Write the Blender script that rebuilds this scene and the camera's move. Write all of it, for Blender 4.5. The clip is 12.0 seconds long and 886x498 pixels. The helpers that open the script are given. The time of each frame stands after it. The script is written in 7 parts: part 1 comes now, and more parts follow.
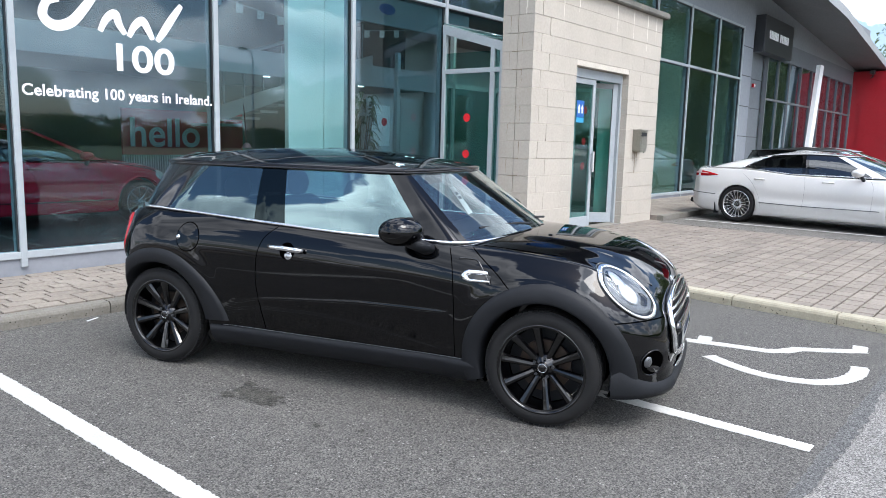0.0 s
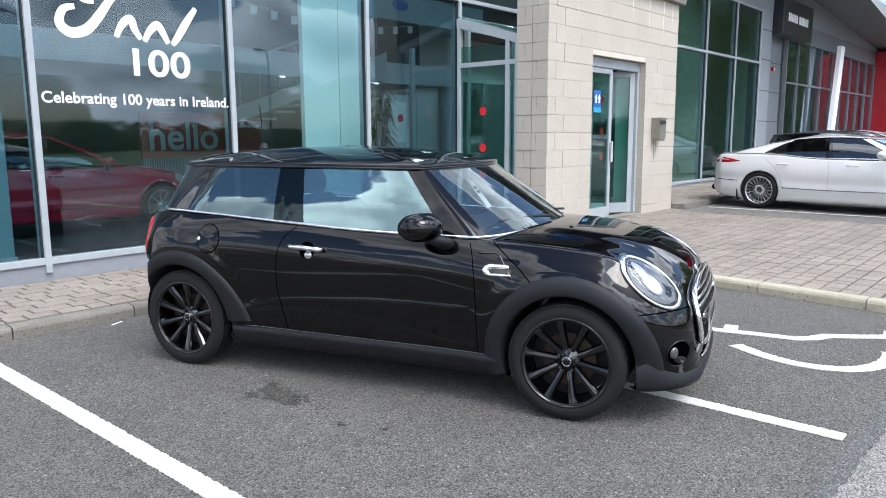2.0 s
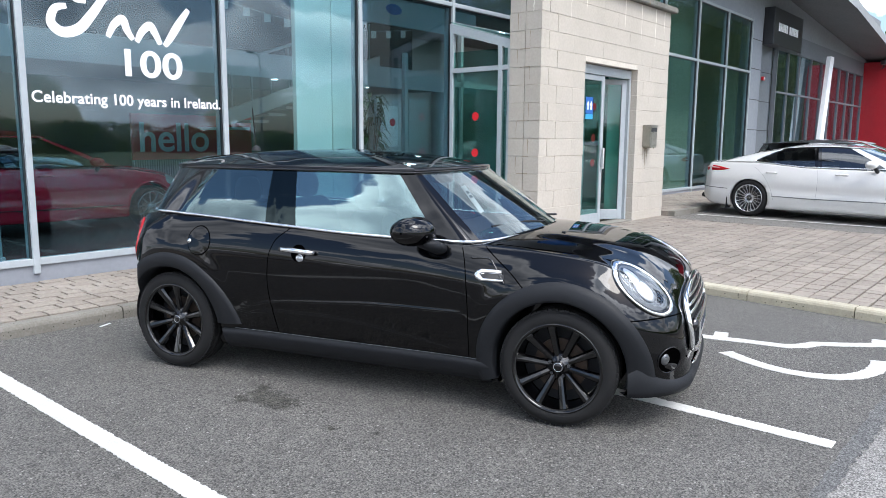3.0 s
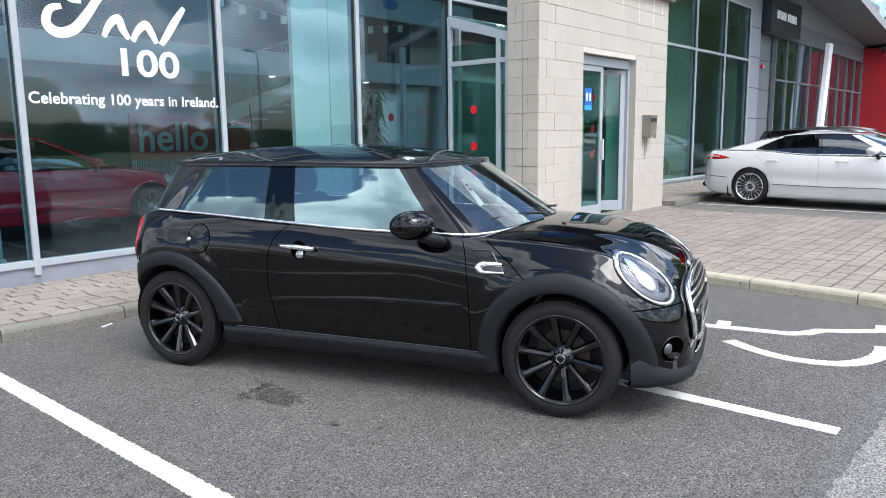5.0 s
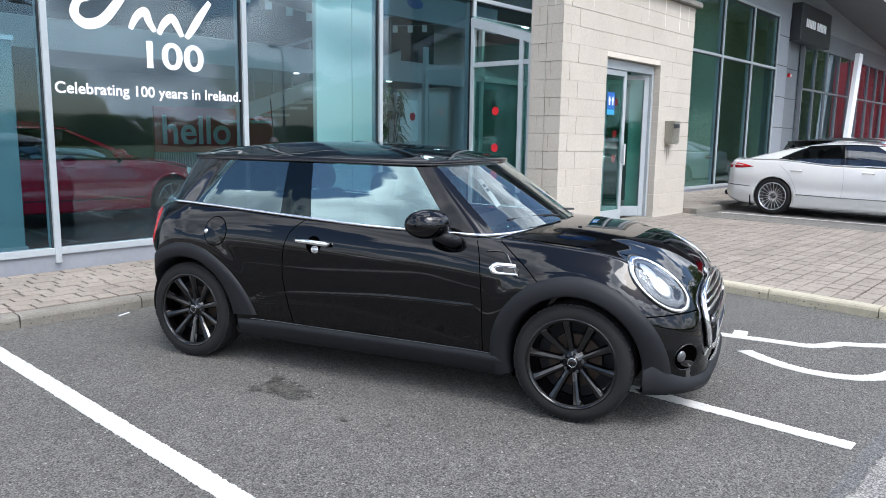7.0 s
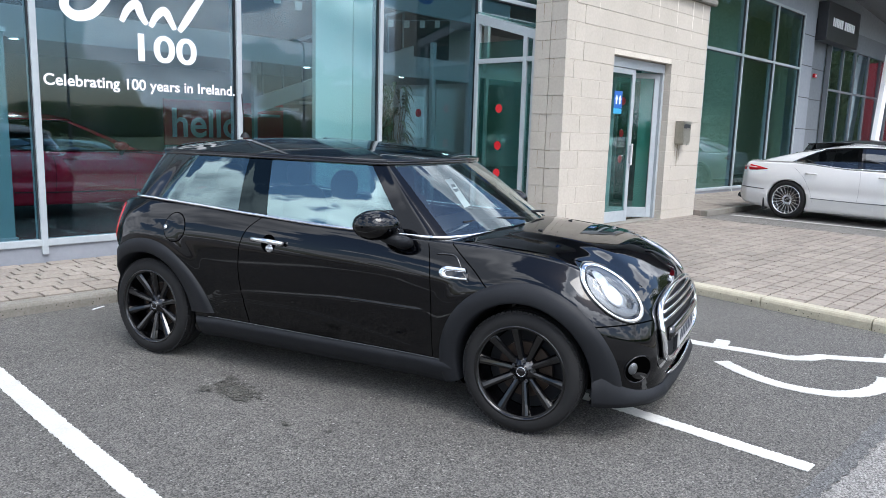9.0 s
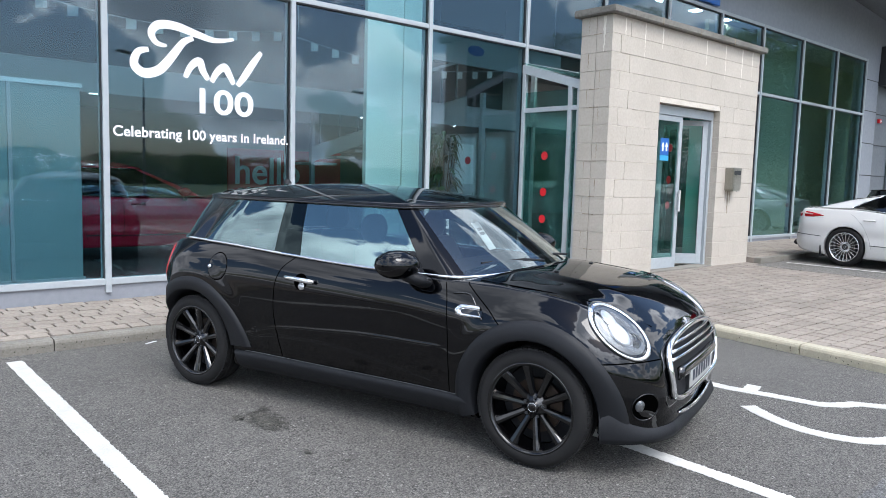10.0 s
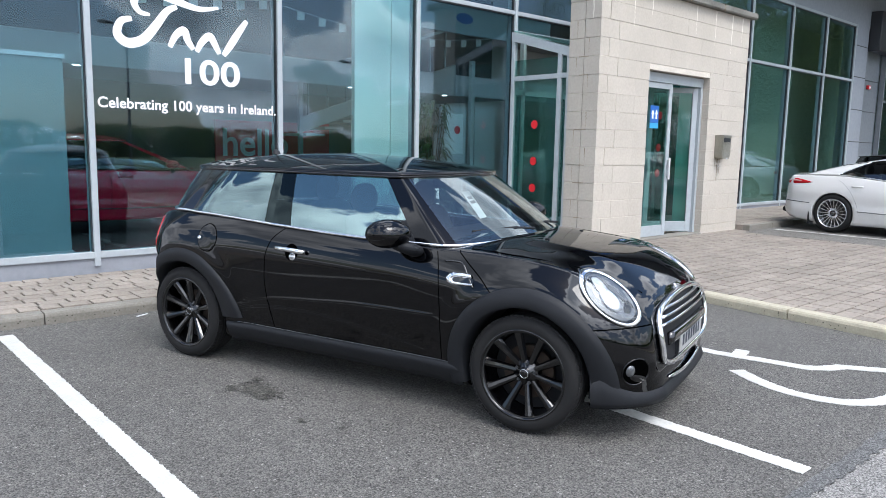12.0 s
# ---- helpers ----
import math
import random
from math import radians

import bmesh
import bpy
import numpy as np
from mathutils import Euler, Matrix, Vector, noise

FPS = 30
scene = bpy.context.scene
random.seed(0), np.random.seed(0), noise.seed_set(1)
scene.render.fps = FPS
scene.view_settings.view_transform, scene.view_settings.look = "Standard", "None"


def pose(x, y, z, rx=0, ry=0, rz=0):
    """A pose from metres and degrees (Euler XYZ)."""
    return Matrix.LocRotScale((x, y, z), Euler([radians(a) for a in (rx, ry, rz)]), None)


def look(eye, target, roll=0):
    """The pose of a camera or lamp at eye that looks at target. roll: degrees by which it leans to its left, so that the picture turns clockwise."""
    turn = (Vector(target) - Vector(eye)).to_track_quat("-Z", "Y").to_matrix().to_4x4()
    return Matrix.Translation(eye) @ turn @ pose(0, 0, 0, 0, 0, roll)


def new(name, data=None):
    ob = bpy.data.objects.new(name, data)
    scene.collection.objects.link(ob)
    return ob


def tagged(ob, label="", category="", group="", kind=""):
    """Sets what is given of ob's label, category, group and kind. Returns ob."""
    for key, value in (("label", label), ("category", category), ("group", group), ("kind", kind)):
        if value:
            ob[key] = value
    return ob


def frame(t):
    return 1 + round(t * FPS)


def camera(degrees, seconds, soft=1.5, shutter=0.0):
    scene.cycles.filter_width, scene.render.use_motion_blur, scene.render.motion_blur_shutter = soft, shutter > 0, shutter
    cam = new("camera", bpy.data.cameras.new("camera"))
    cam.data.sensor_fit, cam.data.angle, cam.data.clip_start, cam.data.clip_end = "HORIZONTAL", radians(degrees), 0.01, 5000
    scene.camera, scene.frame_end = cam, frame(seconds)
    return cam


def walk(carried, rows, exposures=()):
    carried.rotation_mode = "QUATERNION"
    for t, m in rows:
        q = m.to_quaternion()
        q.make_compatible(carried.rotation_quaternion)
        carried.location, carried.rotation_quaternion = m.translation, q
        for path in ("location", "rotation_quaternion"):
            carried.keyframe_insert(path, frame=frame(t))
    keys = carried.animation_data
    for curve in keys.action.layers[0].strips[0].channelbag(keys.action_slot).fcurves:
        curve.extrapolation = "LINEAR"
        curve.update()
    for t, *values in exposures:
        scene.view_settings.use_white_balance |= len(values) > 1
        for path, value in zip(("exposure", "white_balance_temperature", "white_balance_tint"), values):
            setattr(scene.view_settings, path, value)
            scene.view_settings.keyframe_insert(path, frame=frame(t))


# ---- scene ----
cam = camera(62.5, 12.0, 0.6)

PATH = [
    (0, (-0.733, 0.523, 1.468), (0.792, 1.785, 1.175), 1.5),
    (0.5, (-0.723, 0.541, 1.465), (0.773, 1.835, 1.167), 0.4),
    (1, (-0.727, 0.55, 1.465), (0.744, 1.867, 1.149), 0.0),
    (1.5, (-0.72, 0.535, 1.465), (0.753, 1.851, 1.154), -0.7),
    (2, (-0.713, 0.542, 1.465), (0.775, 1.843, 1.158), -0.3),
    (2.5, (-0.715, 0.543, 1.467), (0.782, 1.834, 1.168), -1.3),
    (3, (-0.716, 0.555, 1.462), (0.791, 1.837, 1.168), 0.4),
    (3.2, (-0.707, 0.567, 1.445), (0.797, 1.848, 1.135), 0.6),
    (4.8, (-0.687, 0.558, 1.451), (0.818, 1.837, 1.139), 0.1),
    (5, (-0.7, 0.557, 1.452), (0.802, 1.841, 1.144), -0.7),
    (5.5, (-0.726, 0.555, 1.438), (0.805, 1.804, 1.127), 0.4),
    (6, (-0.723, 0.576, 1.436), (0.812, 1.822, 1.127), 0.5),
    (6.5, (-0.713, 0.58, 1.444), (0.801, 1.852, 1.146), -0.2),
    (6.7, (-0.706, 0.568, 1.444), (0.792, 1.86, 1.147), 0.1),
    (8.5, (-0.403, 0.44, 1.431), (0.975, 1.843, 1.065), 2.9),
    (9, (-0.326, 0.344, 1.466), (1.094, 1.717, 1.148), 1.7),
    (9.5, (-0.3, 0.149, 1.458), (1.021, 1.634, 1.226), 1.7),
    (10, (-0.3, 0.036, 1.464), (1.006, 1.538, 1.268), 1.6),
    (10.5, (-0.313, 0.036, 1.453), (1.007, 1.522, 1.226), 1.6),
    (11, (-0.309, 0.043, 1.456), (1.005, 1.527, 1.188), 1.4),
    (11.5, (-0.305, 0.051, 1.453), (1.027, 1.52, 1.194), 1.0),
    (12, (-0.302, 0.039, 1.45), (1.019, 1.515, 1.176), 1.1),
]
walk(cam, [(t, look(eye, target, roll)) for t, eye, target, roll in PATH], [(0, 0.67, 6050, 11), (6.7, 0.67, 6050, 11), (8.5, 0.61, 6000, 11), (12, 0.61, 6000, 11)])

# ---- light ----
SUN_EL, SUN_AZ = 58.0, 195.0          # degrees; azimuth of the sun seen from the place, from +y towards +x
world = bpy.data.worlds.new("sky")
scene.world = world
world.use_nodes = True
wn, wl = world.node_tree.nodes, world.node_tree.links
wn.clear()
w_out = wn.new("ShaderNodeOutputWorld")
w_bg = wn.new("ShaderNodeBackground")
w_sky = wn.new("ShaderNodeTexSky")
w_sky.sky_type = "NISHITA"
w_sky.sun_disc = False
w_sky.sun_elevation, w_sky.sun_rotation = radians(SUN_EL), radians(SUN_AZ)
w_sky.air_density, w_sky.dust_density, w_sky.ozone_density = 1.0, 1.8, 1.0
w_tc = wn.new("ShaderNodeTexCoord")
w_sep = wn.new("ShaderNodeSeparateXYZ")
wl.new(w_tc.outputs["Generated"], w_sep.inputs[0])
w_up = wn.new("ShaderNodeMath"); w_up.operation = "MAXIMUM"; w_up.inputs[1].default_value = 0.0
wl.new(w_sep.outputs["Z"], w_up.inputs[0])
w_add = wn.new("ShaderNodeMath"); w_add.operation = "ADD"; w_add.inputs[1].default_value = 0.62
wl.new(w_up.outputs[0], w_add.inputs[0])
w_div = wn.new("ShaderNodeVectorMath"); w_div.operation = "DIVIDE"
w_com = wn.new("ShaderNodeCombineXYZ")
for i in range(3):
    wl.new(w_add.outputs[0], w_com.inputs[i])
wl.new(w_tc.outputs["Generated"], w_div.inputs[0])
wl.new(w_com.outputs[0], w_div.inputs[1])
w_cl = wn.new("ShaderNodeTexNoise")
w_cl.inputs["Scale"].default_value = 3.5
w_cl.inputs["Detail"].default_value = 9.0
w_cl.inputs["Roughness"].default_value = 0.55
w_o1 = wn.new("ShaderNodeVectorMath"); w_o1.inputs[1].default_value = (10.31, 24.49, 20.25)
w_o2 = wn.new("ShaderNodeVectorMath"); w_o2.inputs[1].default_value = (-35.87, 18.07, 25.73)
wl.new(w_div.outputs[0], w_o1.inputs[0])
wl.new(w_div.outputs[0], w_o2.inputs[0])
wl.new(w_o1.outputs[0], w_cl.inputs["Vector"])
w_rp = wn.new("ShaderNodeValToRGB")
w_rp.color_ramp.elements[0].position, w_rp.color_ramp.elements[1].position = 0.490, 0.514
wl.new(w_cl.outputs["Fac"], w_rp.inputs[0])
w_c2 = wn.new("ShaderNodeTexNoise")
w_c2.inputs["Scale"].default_value = 5.0
w_c2.inputs["Detail"].default_value = 6.0
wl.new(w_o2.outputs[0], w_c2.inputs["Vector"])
w_cr = wn.new("ShaderNodeValToRGB")
w_cr.color_ramp.elements[0].position, w_cr.color_ramp.elements[1].position = 0.47, 0.60
w_cr.color_ramp.elements[0].color, w_cr.color_ramp.elements[1].color = (13.5, 13.5, 13.6, 1), (4.6, 4.9, 5.4, 1)
w_bl = wn.new("ShaderNodeMix"); w_bl.inputs[0].default_value = 0.3        # pale rims, greyer hearts
wl.new(w_cl.outputs["Fac"], w_bl.inputs[2])
wl.new(w_c2.outputs["Fac"], w_bl.inputs[3])
wl.new(w_bl.outputs[0], w_cr.inputs[0])
w_mx = wn.new("ShaderNodeMix"); w_mx.data_type = "RGBA"
wl.new(w_rp.outputs["Color"], w_mx.inputs[0])
wl.new(w_sky.outputs[0], w_mx.inputs[6])
# clouds are brighter towards the sun
w_dot = wn.new("ShaderNodeVectorMath"); w_dot.operation = "DOT_PRODUCT"
w_dot.inputs[1].default_value = (math.sin(radians(SUN_AZ)) * math.cos(radians(SUN_EL)), math.cos(radians(SUN_AZ)) * math.cos(radians(SUN_EL)), math.sin(radians(SUN_EL)))
wl.new(w_tc.outputs["Generated"], w_dot.inputs[0])
w_pos = wn.new("ShaderNodeMath"); w_pos.operation = "MAXIMUM"; w_pos.inputs[1].default_value = 0.0
wl.new(w_dot.outputs["Value"], w_pos.inputs[0])
w_pow = wn.new("ShaderNodeMath"); w_pow.operation = "POWER"; w_pow.inputs[1].default_value = 6.0
wl.new(w_pos.outputs[0], w_pow.inputs[0])
w_glow = wn.new("ShaderNodeMath"); w_glow.operation = "MULTIPLY_ADD"; w_glow.inputs[1].default_value, w_glow.inputs[2].default_value = 3.0, 0.95
wl.new(w_pow.outputs[0], w_glow.inputs[0])
w_lit = wn.new("ShaderNodeVectorMath"); w_lit.operation = "SCALE"
wl.new(w_cr.outputs["Color"], w_lit.inputs[0])
wl.new(w_glow.outputs[0], w_lit.inputs["Scale"])
wl.new(w_lit.outputs[0], w_mx.inputs[7])
wl.new(w_mx.outputs[2], w_bg.inputs[0])
w_bg.inputs[1].default_value = 0.15
wl.new(w_bg.outputs[0], w_out.inputs[0])

sun = new("sun", bpy.data.lights.new("sun", "SUN"))
sun.data.energy, sun.data.angle, sun.data.color = 1.3, radians(24.0), (1.0, 0.93, 0.82)
_az, _el = radians(SUN_AZ), radians(SUN_EL)
sun.matrix_world = look((0, 0, 20), (-math.sin(_az) * math.cos(_el), -math.cos(_az) * math.cos(_el), 20 - math.sin(_el)))

# ---- materials ----
MATS = {}


def surf(name, c1, c2=None, scale=3.0, fine=40.0, rough=0.6, rough_var=0.1, bump=0.0, metal=0.0, coat=0.0, spec=0.5, rand=0.0, emit=0.0):
    """A surface with colour varied at two scales, by a slow and a fine noise, with relief; rand: variation from piece to piece."""
    if name in MATS:
        return MATS[name]
    m = bpy.data.materials.new(name)
    m.use_nodes = True
    n, l = m.node_tree.nodes, m.node_tree.links
    b = n["Principled BSDF"]
    c2 = c2 or tuple(x * 0.8 for x in c1)
    geo = n.new("ShaderNodeNewGeometry")
    big, small = n.new("ShaderNodeTexNoise"), n.new("ShaderNodeTexNoise")
    big.inputs["Scale"].default_value, big.inputs["Detail"].default_value = scale, 4
    small.inputs["Scale"].default_value, small.inputs["Detail"].default_value = fine, 5
    for t in (big, small):
        l.new(geo.outputs["Position"], t.inputs["Vector"])
    mul = n.new("ShaderNodeMath"); mul.operation = "MULTIPLY_ADD"; mul.inputs[1].default_value = 0.5
    half = n.new("ShaderNodeMath"); half.operation = "MULTIPLY"; half.inputs[1].default_value = 0.5
    l.new(small.outputs["Fac"], half.inputs[0])
    l.new(big.outputs["Fac"], mul.inputs[0])
    l.new(half.outputs[0], mul.inputs[2])
    ramp = n.new("ShaderNodeMapRange")
    ramp.inputs[1].default_value, ramp.inputs[2].default_value = 0.35, 0.65
    l.new(mul.outputs[0], ramp.inputs[0])
    mix = n.new("ShaderNodeMix"); mix.data_type = "RGBA"
    mix.inputs[6].default_value, mix.inputs[7].default_value = (*c1, 1), (*c2, 1)
    l.new(ramp.outputs[0], mix.inputs[0])
    col = mix.outputs[2]
    if rand:
        oi = n.new("ShaderNodeObjectInfo")
        mr = n.new("ShaderNodeMapRange")
        mr.inputs[3].default_value, mr.inputs[4].default_value = 1 - rand, 1 + rand * 0.5
        l.new(oi.outputs["Random"], mr.inputs[0])
        mr2 = n.new("ShaderNodeMapRange")
        mr2.inputs[3].default_value, mr2.inputs[4].default_value = 1 - rand, 1 + rand * 0.5
        l.new(geo.outputs["Random Per Island"], mr2.inputs[0])
        both = n.new("ShaderNodeMath"); both.operation = "MULTIPLY"
        l.new(mr.outputs[0], both.inputs[0]); l.new(mr2.outputs[0], both.inputs[1])
        vm = n.new("ShaderNodeVectorMath"); vm.operation = "SCALE"
        l.new(col, vm.inputs[0]); l.new(both.outputs[0], vm.inputs["Scale"])
        col = vm.outputs[0]
    l.new(col, b.inputs["Base Color"])
    rr = n.new("ShaderNodeMapRange")
    rr.inputs[3].default_value, rr.inputs[4].default_value = max(0.02, rough - rough_var), min(1, rough + rough_var)
    l.new(small.outputs["Fac"], rr.inputs[0])
    l.new(rr.outputs[0], b.inputs["Roughness"])
    b.inputs["Metallic"].default_value = metal
    b.inputs["Coat Weight"].default_value = coat
    b.inputs["Coat Roughness"].default_value = 0.03
    b.inputs["Specular IOR Level"].default_value = spec
    if bump:
        bp = n.new("ShaderNodeBump")
        bp.inputs["Strength"].default_value, bp.inputs["Distance"].default_value = bump, 0.01
        l.new(mul.outputs[0], bp.inputs["Height"])
        l.new(bp.outputs[0], b.inputs["Normal"])
    if emit:
        b.inputs["Emission Color"].default_value, b.inputs["Emission Strength"].default_value = (*c1, 1), emit
    MATS[name] = m
    return m


def glassy(name, tint, rough=0.0, gain=1.0, base=0.0, sheen=(0.95, 0.98, 1.0)):
    """A thin pane: clear with a tint, and mirroring by Fresnel."""
    if name in MATS:
        return MATS[name]
    m = bpy.data.materials.new(name)
    m.use_nodes = True
    n, l = m.node_tree.nodes, m.node_tree.links
    n.clear()
    out, tr, gl, mx, fr = (n.new("ShaderNode" + k) for k in ("OutputMaterial", "BsdfTransparent", "BsdfGlossy", "MixShader", "LayerWeight"))
    tr.inputs[0].default_value = (*tint, 1)
    gl.inputs["Roughness"].default_value = rough
    gl.inputs["Color"].default_value = (*sheen, 1)
    fr.inputs["Blend"].default_value = 0.5
    po = n.new("ShaderNodeMath"); po.operation = "POWER"; po.inputs[1].default_value = 5.0
    sc = n.new("ShaderNodeMath"); sc.operation = "MULTIPLY_ADD"; sc.inputs[1].default_value, sc.inputs[2].default_value = 0.96, 0.04
    l.new(fr.outputs["Facing"], po.inputs[0])
    l.new(po.outputs[0], sc.inputs[0])
    ma = n.new("ShaderNodeMath"); ma.operation = "MULTIPLY_ADD"; ma.use_clamp = True
    ma.inputs[1].default_value, ma.inputs[2].default_value = gain, base
    l.new(sc.outputs[0], ma.inputs[0])
    l.new(ma.outputs[0], mx.inputs[0])
    l.new(tr.outputs[0], mx.inputs[1])
    l.new(gl.outputs[0], mx.inputs[2])
    l.new(mx.outputs[0], out.inputs[0])
    MATS[name] = m
    return m


def asphalt_mat(name, dark, light, fleck):
    """Rolled asphalt: grey chippings with dark pits between them, a few pale ones, and slow patches in tone."""
    m = surf(name, dark, light, scale=0.9, fine=9, rough=0.85, bump=0.0)
    n, l = m.node_tree.nodes, m.node_tree.links
    b = n["Principled BSDF"]
    src = b.inputs["Base Color"].links[0].from_socket
    geo = n.new("ShaderNodeNewGeometry")
    wob = n.new("ShaderNodeTexNoise"); wob.inputs["Scale"].default_value, wob.inputs["Detail"].default_value = 60.0, 3.0
    l.new(geo.outputs["Position"], wob.inputs["Vector"])
    shift = n.new("ShaderNodeVectorMath"); shift.operation = "MULTIPLY_ADD"
    shift.inputs[1].default_value = (0.012, 0.012, 0.012)
    l.new(wob.outputs["Color"], shift.inputs[0]); l.new(geo.outputs["Position"], shift.inputs[2])
    vo = n.new("ShaderNodeTexVoronoi"); vo.inputs["Scale"].default_value = 120
    l.new(shift.outputs[0], vo.inputs["Vector"])
    sep = n.new("ShaderNodeSeparateColor")
    l.new(vo.outputs["Color"], sep.inputs[0])
    mr = n.new("ShaderNodeMapRange"); mr.inputs[3].default_value, mr.inputs[4].default_value = 0.6, 1.5
    l.new(sep.outputs[0], mr.inputs[0])
    pit = n.new("ShaderNodeMapRange"); pit.inputs[1].default_value, pit.inputs[2].default_value = 0.42, 0.8
    pit.inputs[3].default_value, pit.inputs[4].default_value = 1.12, 0.35
    l.new(vo.outputs["Distance"], pit.inputs[0])
    both = n.new("ShaderNodeMath"); both.operation = "MULTIPLY"
    l.new(mr.outputs[0], both.inputs[0]); l.new(pit.outputs[0], both.inputs[1])
    vm = n.new("ShaderNodeVectorMath"); vm.operation = "SCALE"
    l.new(src, vm.inputs[0]); l.new(both.outputs[0], vm.inputs["Scale"])
    fl = n.new("ShaderNodeMath"); fl.operation = "GREATER_THAN"; fl.inputs[1].default_value = 0.992
    l.new(sep.outputs[1], fl.inputs[0])
    mx = n.new("ShaderNodeMix"); mx.data_type = "RGBA"; mx.inputs[7].default_value = (*fleck, 1)
    l.new(fl.outputs[0], mx.inputs[0]); l.new(vm.outputs[0], mx.inputs[6])
    l.new(mx.outputs[2], b.inputs["Base Color"])
    bp = n.new("ShaderNodeBump"); bp.inputs["Strength"].default_value, bp.inputs["Distance"].default_value = 0.7, -0.005
    l.new(vo.outputs["Distance"], bp.inputs["Height"])
    l.new(bp.outputs[0], b.inputs["Normal"])
    return m


M_ASPH = asphalt_mat("asphalt", (0.09048, 0.08613, 0.07743), (0.1227, 0.1166, 0.1053), (0.27, 0.26, 0.24))
M_ASPH2 = asphalt_mat("asphalt_pale", (0.1906, 0.1832, 0.1702), (0.2372, 0.2288, 0.213), (0.34, 0.33, 0.31))
M_ASPH3 = asphalt_mat("asphalt_far", (0.128, 0.120, 0.107), (0.165, 0.155, 0.139), (0.26, 0.25, 0.23))
M_SEAM = asphalt_mat("asphalt_seam", (0.0966, 0.0966, 0.09384), (0.1288, 0.1279, 0.1233), (0.2, 0.2, 0.19))
M_LINE = surf("road_paint", (0.5415, 0.532, 0.4987), (0.4275, 0.418, 0.3895), scale=6, fine=90, rough=0.75, bump=0.35)
M_LINE_OLD = surf("road_paint_worn", (0.66, 0.65, 0.61), (0.52, 0.51, 0.48), scale=9, fine=70, rough=0.8, bump=0.35)
M_STAIN = asphalt_mat("oil_stain", (0.0504, 0.0486, 0.0414), (0.0792, 0.0756, 0.0639), (0.14, 0.13, 0.11))
M_KERB = surf("kerb_concrete", (0.2322, 0.2167, 0.1858), (0.1625, 0.1509, 0.1254), scale=5, fine=60, rough=0.85, bump=0.3, rand=0.12)
M_KERB_Y = surf("kerb_worn_yellow", (0.5336, 0.4876, 0.368), (0.3956, 0.3588, 0.2668), scale=7, fine=70, rough=0.85, bump=0.35, rand=0.15)
M_PAVER = surf("paver", (0.2874, 0.2486, 0.2073), (0.1943, 0.166, 0.1376), scale=1.6, fine=38, rough=0.88, bump=0.5, rand=0.13)
M_SAND = surf("paver_joint", (0.045, 0.038, 0.03), (0.025, 0.022, 0.017), scale=4, fine=60, rough=0.95)
M_STONE = surf("split_block", (0.4855, 0.4399, 0.3752), (0.4191, 0.376, 0.3154), scale=1.3, fine=34, rough=0.85, bump=0.6, rand=0.03)
M_MORTAR = surf("mortar", (0.62, 0.57, 0.49), (0.50, 0.45, 0.38), scale=3, fine=50, rough=0.95)
M_STREAK = surf("mortar_stain", (0.2, 0.16, 0.11), (0.33, 0.27, 0.2), scale=6, fine=60, rough=0.95)
M_COPE = surf("coping_slab", (0.2, 0.19, 0.165), (0.11, 0.105, 0.09), scale=3, fine=30, rough=0.9, bump=0.4)
M_ALU = surf("powder_coated_aluminium", (0.38, 0.4104, 0.4256), (0.3344, 0.3648, 0.38), scale=2, fine=20, rough=0.42, metal=0.0)
M_PLINTH = surf("plinth_panel", (0.2592, 0.27, 0.2952), (0.2232, 0.234, 0.2592), scale=1.5, fine=20, rough=0.5)
# near-black, only for the sheet added to dim the upper floor
M_DIMMER = surf("dark_dimming_wall", (0.03, 0.035, 0.04), (0.02, 0.024, 0.028), rough=0.8)
M_LIME = surf("lime_run", (0.72, 0.69, 0.62), (0.62, 0.58, 0.5), scale=5, fine=50, rough=0.95)
M_ALU_D = surf("gasket", (0.03, 0.032, 0.035), rough=0.5)
M_CLAD = surf("grey_cladding", (0.255, 0.275, 0.30), (0.225, 0.245, 0.268), scale=0.8, fine=12, rough=0.5)
M_CLAD_D = surf("dark_cladding", (0.15, 0.165, 0.18), (0.125, 0.138, 0.155), scale=0.8, fine=12, rough=0.5)
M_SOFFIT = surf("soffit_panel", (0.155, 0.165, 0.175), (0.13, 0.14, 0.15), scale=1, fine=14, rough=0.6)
M_FASCIA = surf("roof_fascia", (0.36, 0.37, 0.38), (0.3, 0.31, 0.32), rough=0.5)
M_SIGN = surf("sign_board", (0.018, 0.02, 0.024), (0.026, 0.028, 0.032), rough=0.35)
M_WHITE = surf("white_vinyl", (0.85, 0.86, 0.86), (0.8, 0.81, 0.81), rough=0.5)
M_GLASS = glassy("shop_glass", (0.61, 0.76, 0.81), gain=1.2, base=0.02, sheen=(0.87, 0.95, 1.0))
M_GLASS_IN = glassy("clear_glass", (0.58, 0.79, 0.76), gain=0.7, base=0.02)
M_FILM = surf("teal_film", (0.045, 0.14, 0.138), (0.036, 0.115, 0.113), scale=0.8, fine=8, rough=0.2)
M_RED = surf("red_panel", (0.36, 0.006, 0.016), (0.31, 0.005, 0.013), rough=0.3)
M_WALLIN = surf("interior_wall", (0.5, 0.51, 0.51), (0.44, 0.45, 0.45), rough=0.8)
M_COLUMN = surf("display_board", (0.86, 0.90, 0.76), (0.80, 0.85, 0.70), rough=0.6)
M_MINT = surf("pale_green_wall", (0.53, 0.50, 0.32), (0.45, 0.43, 0.27), scale=0.7, fine=9, rough=0.7)
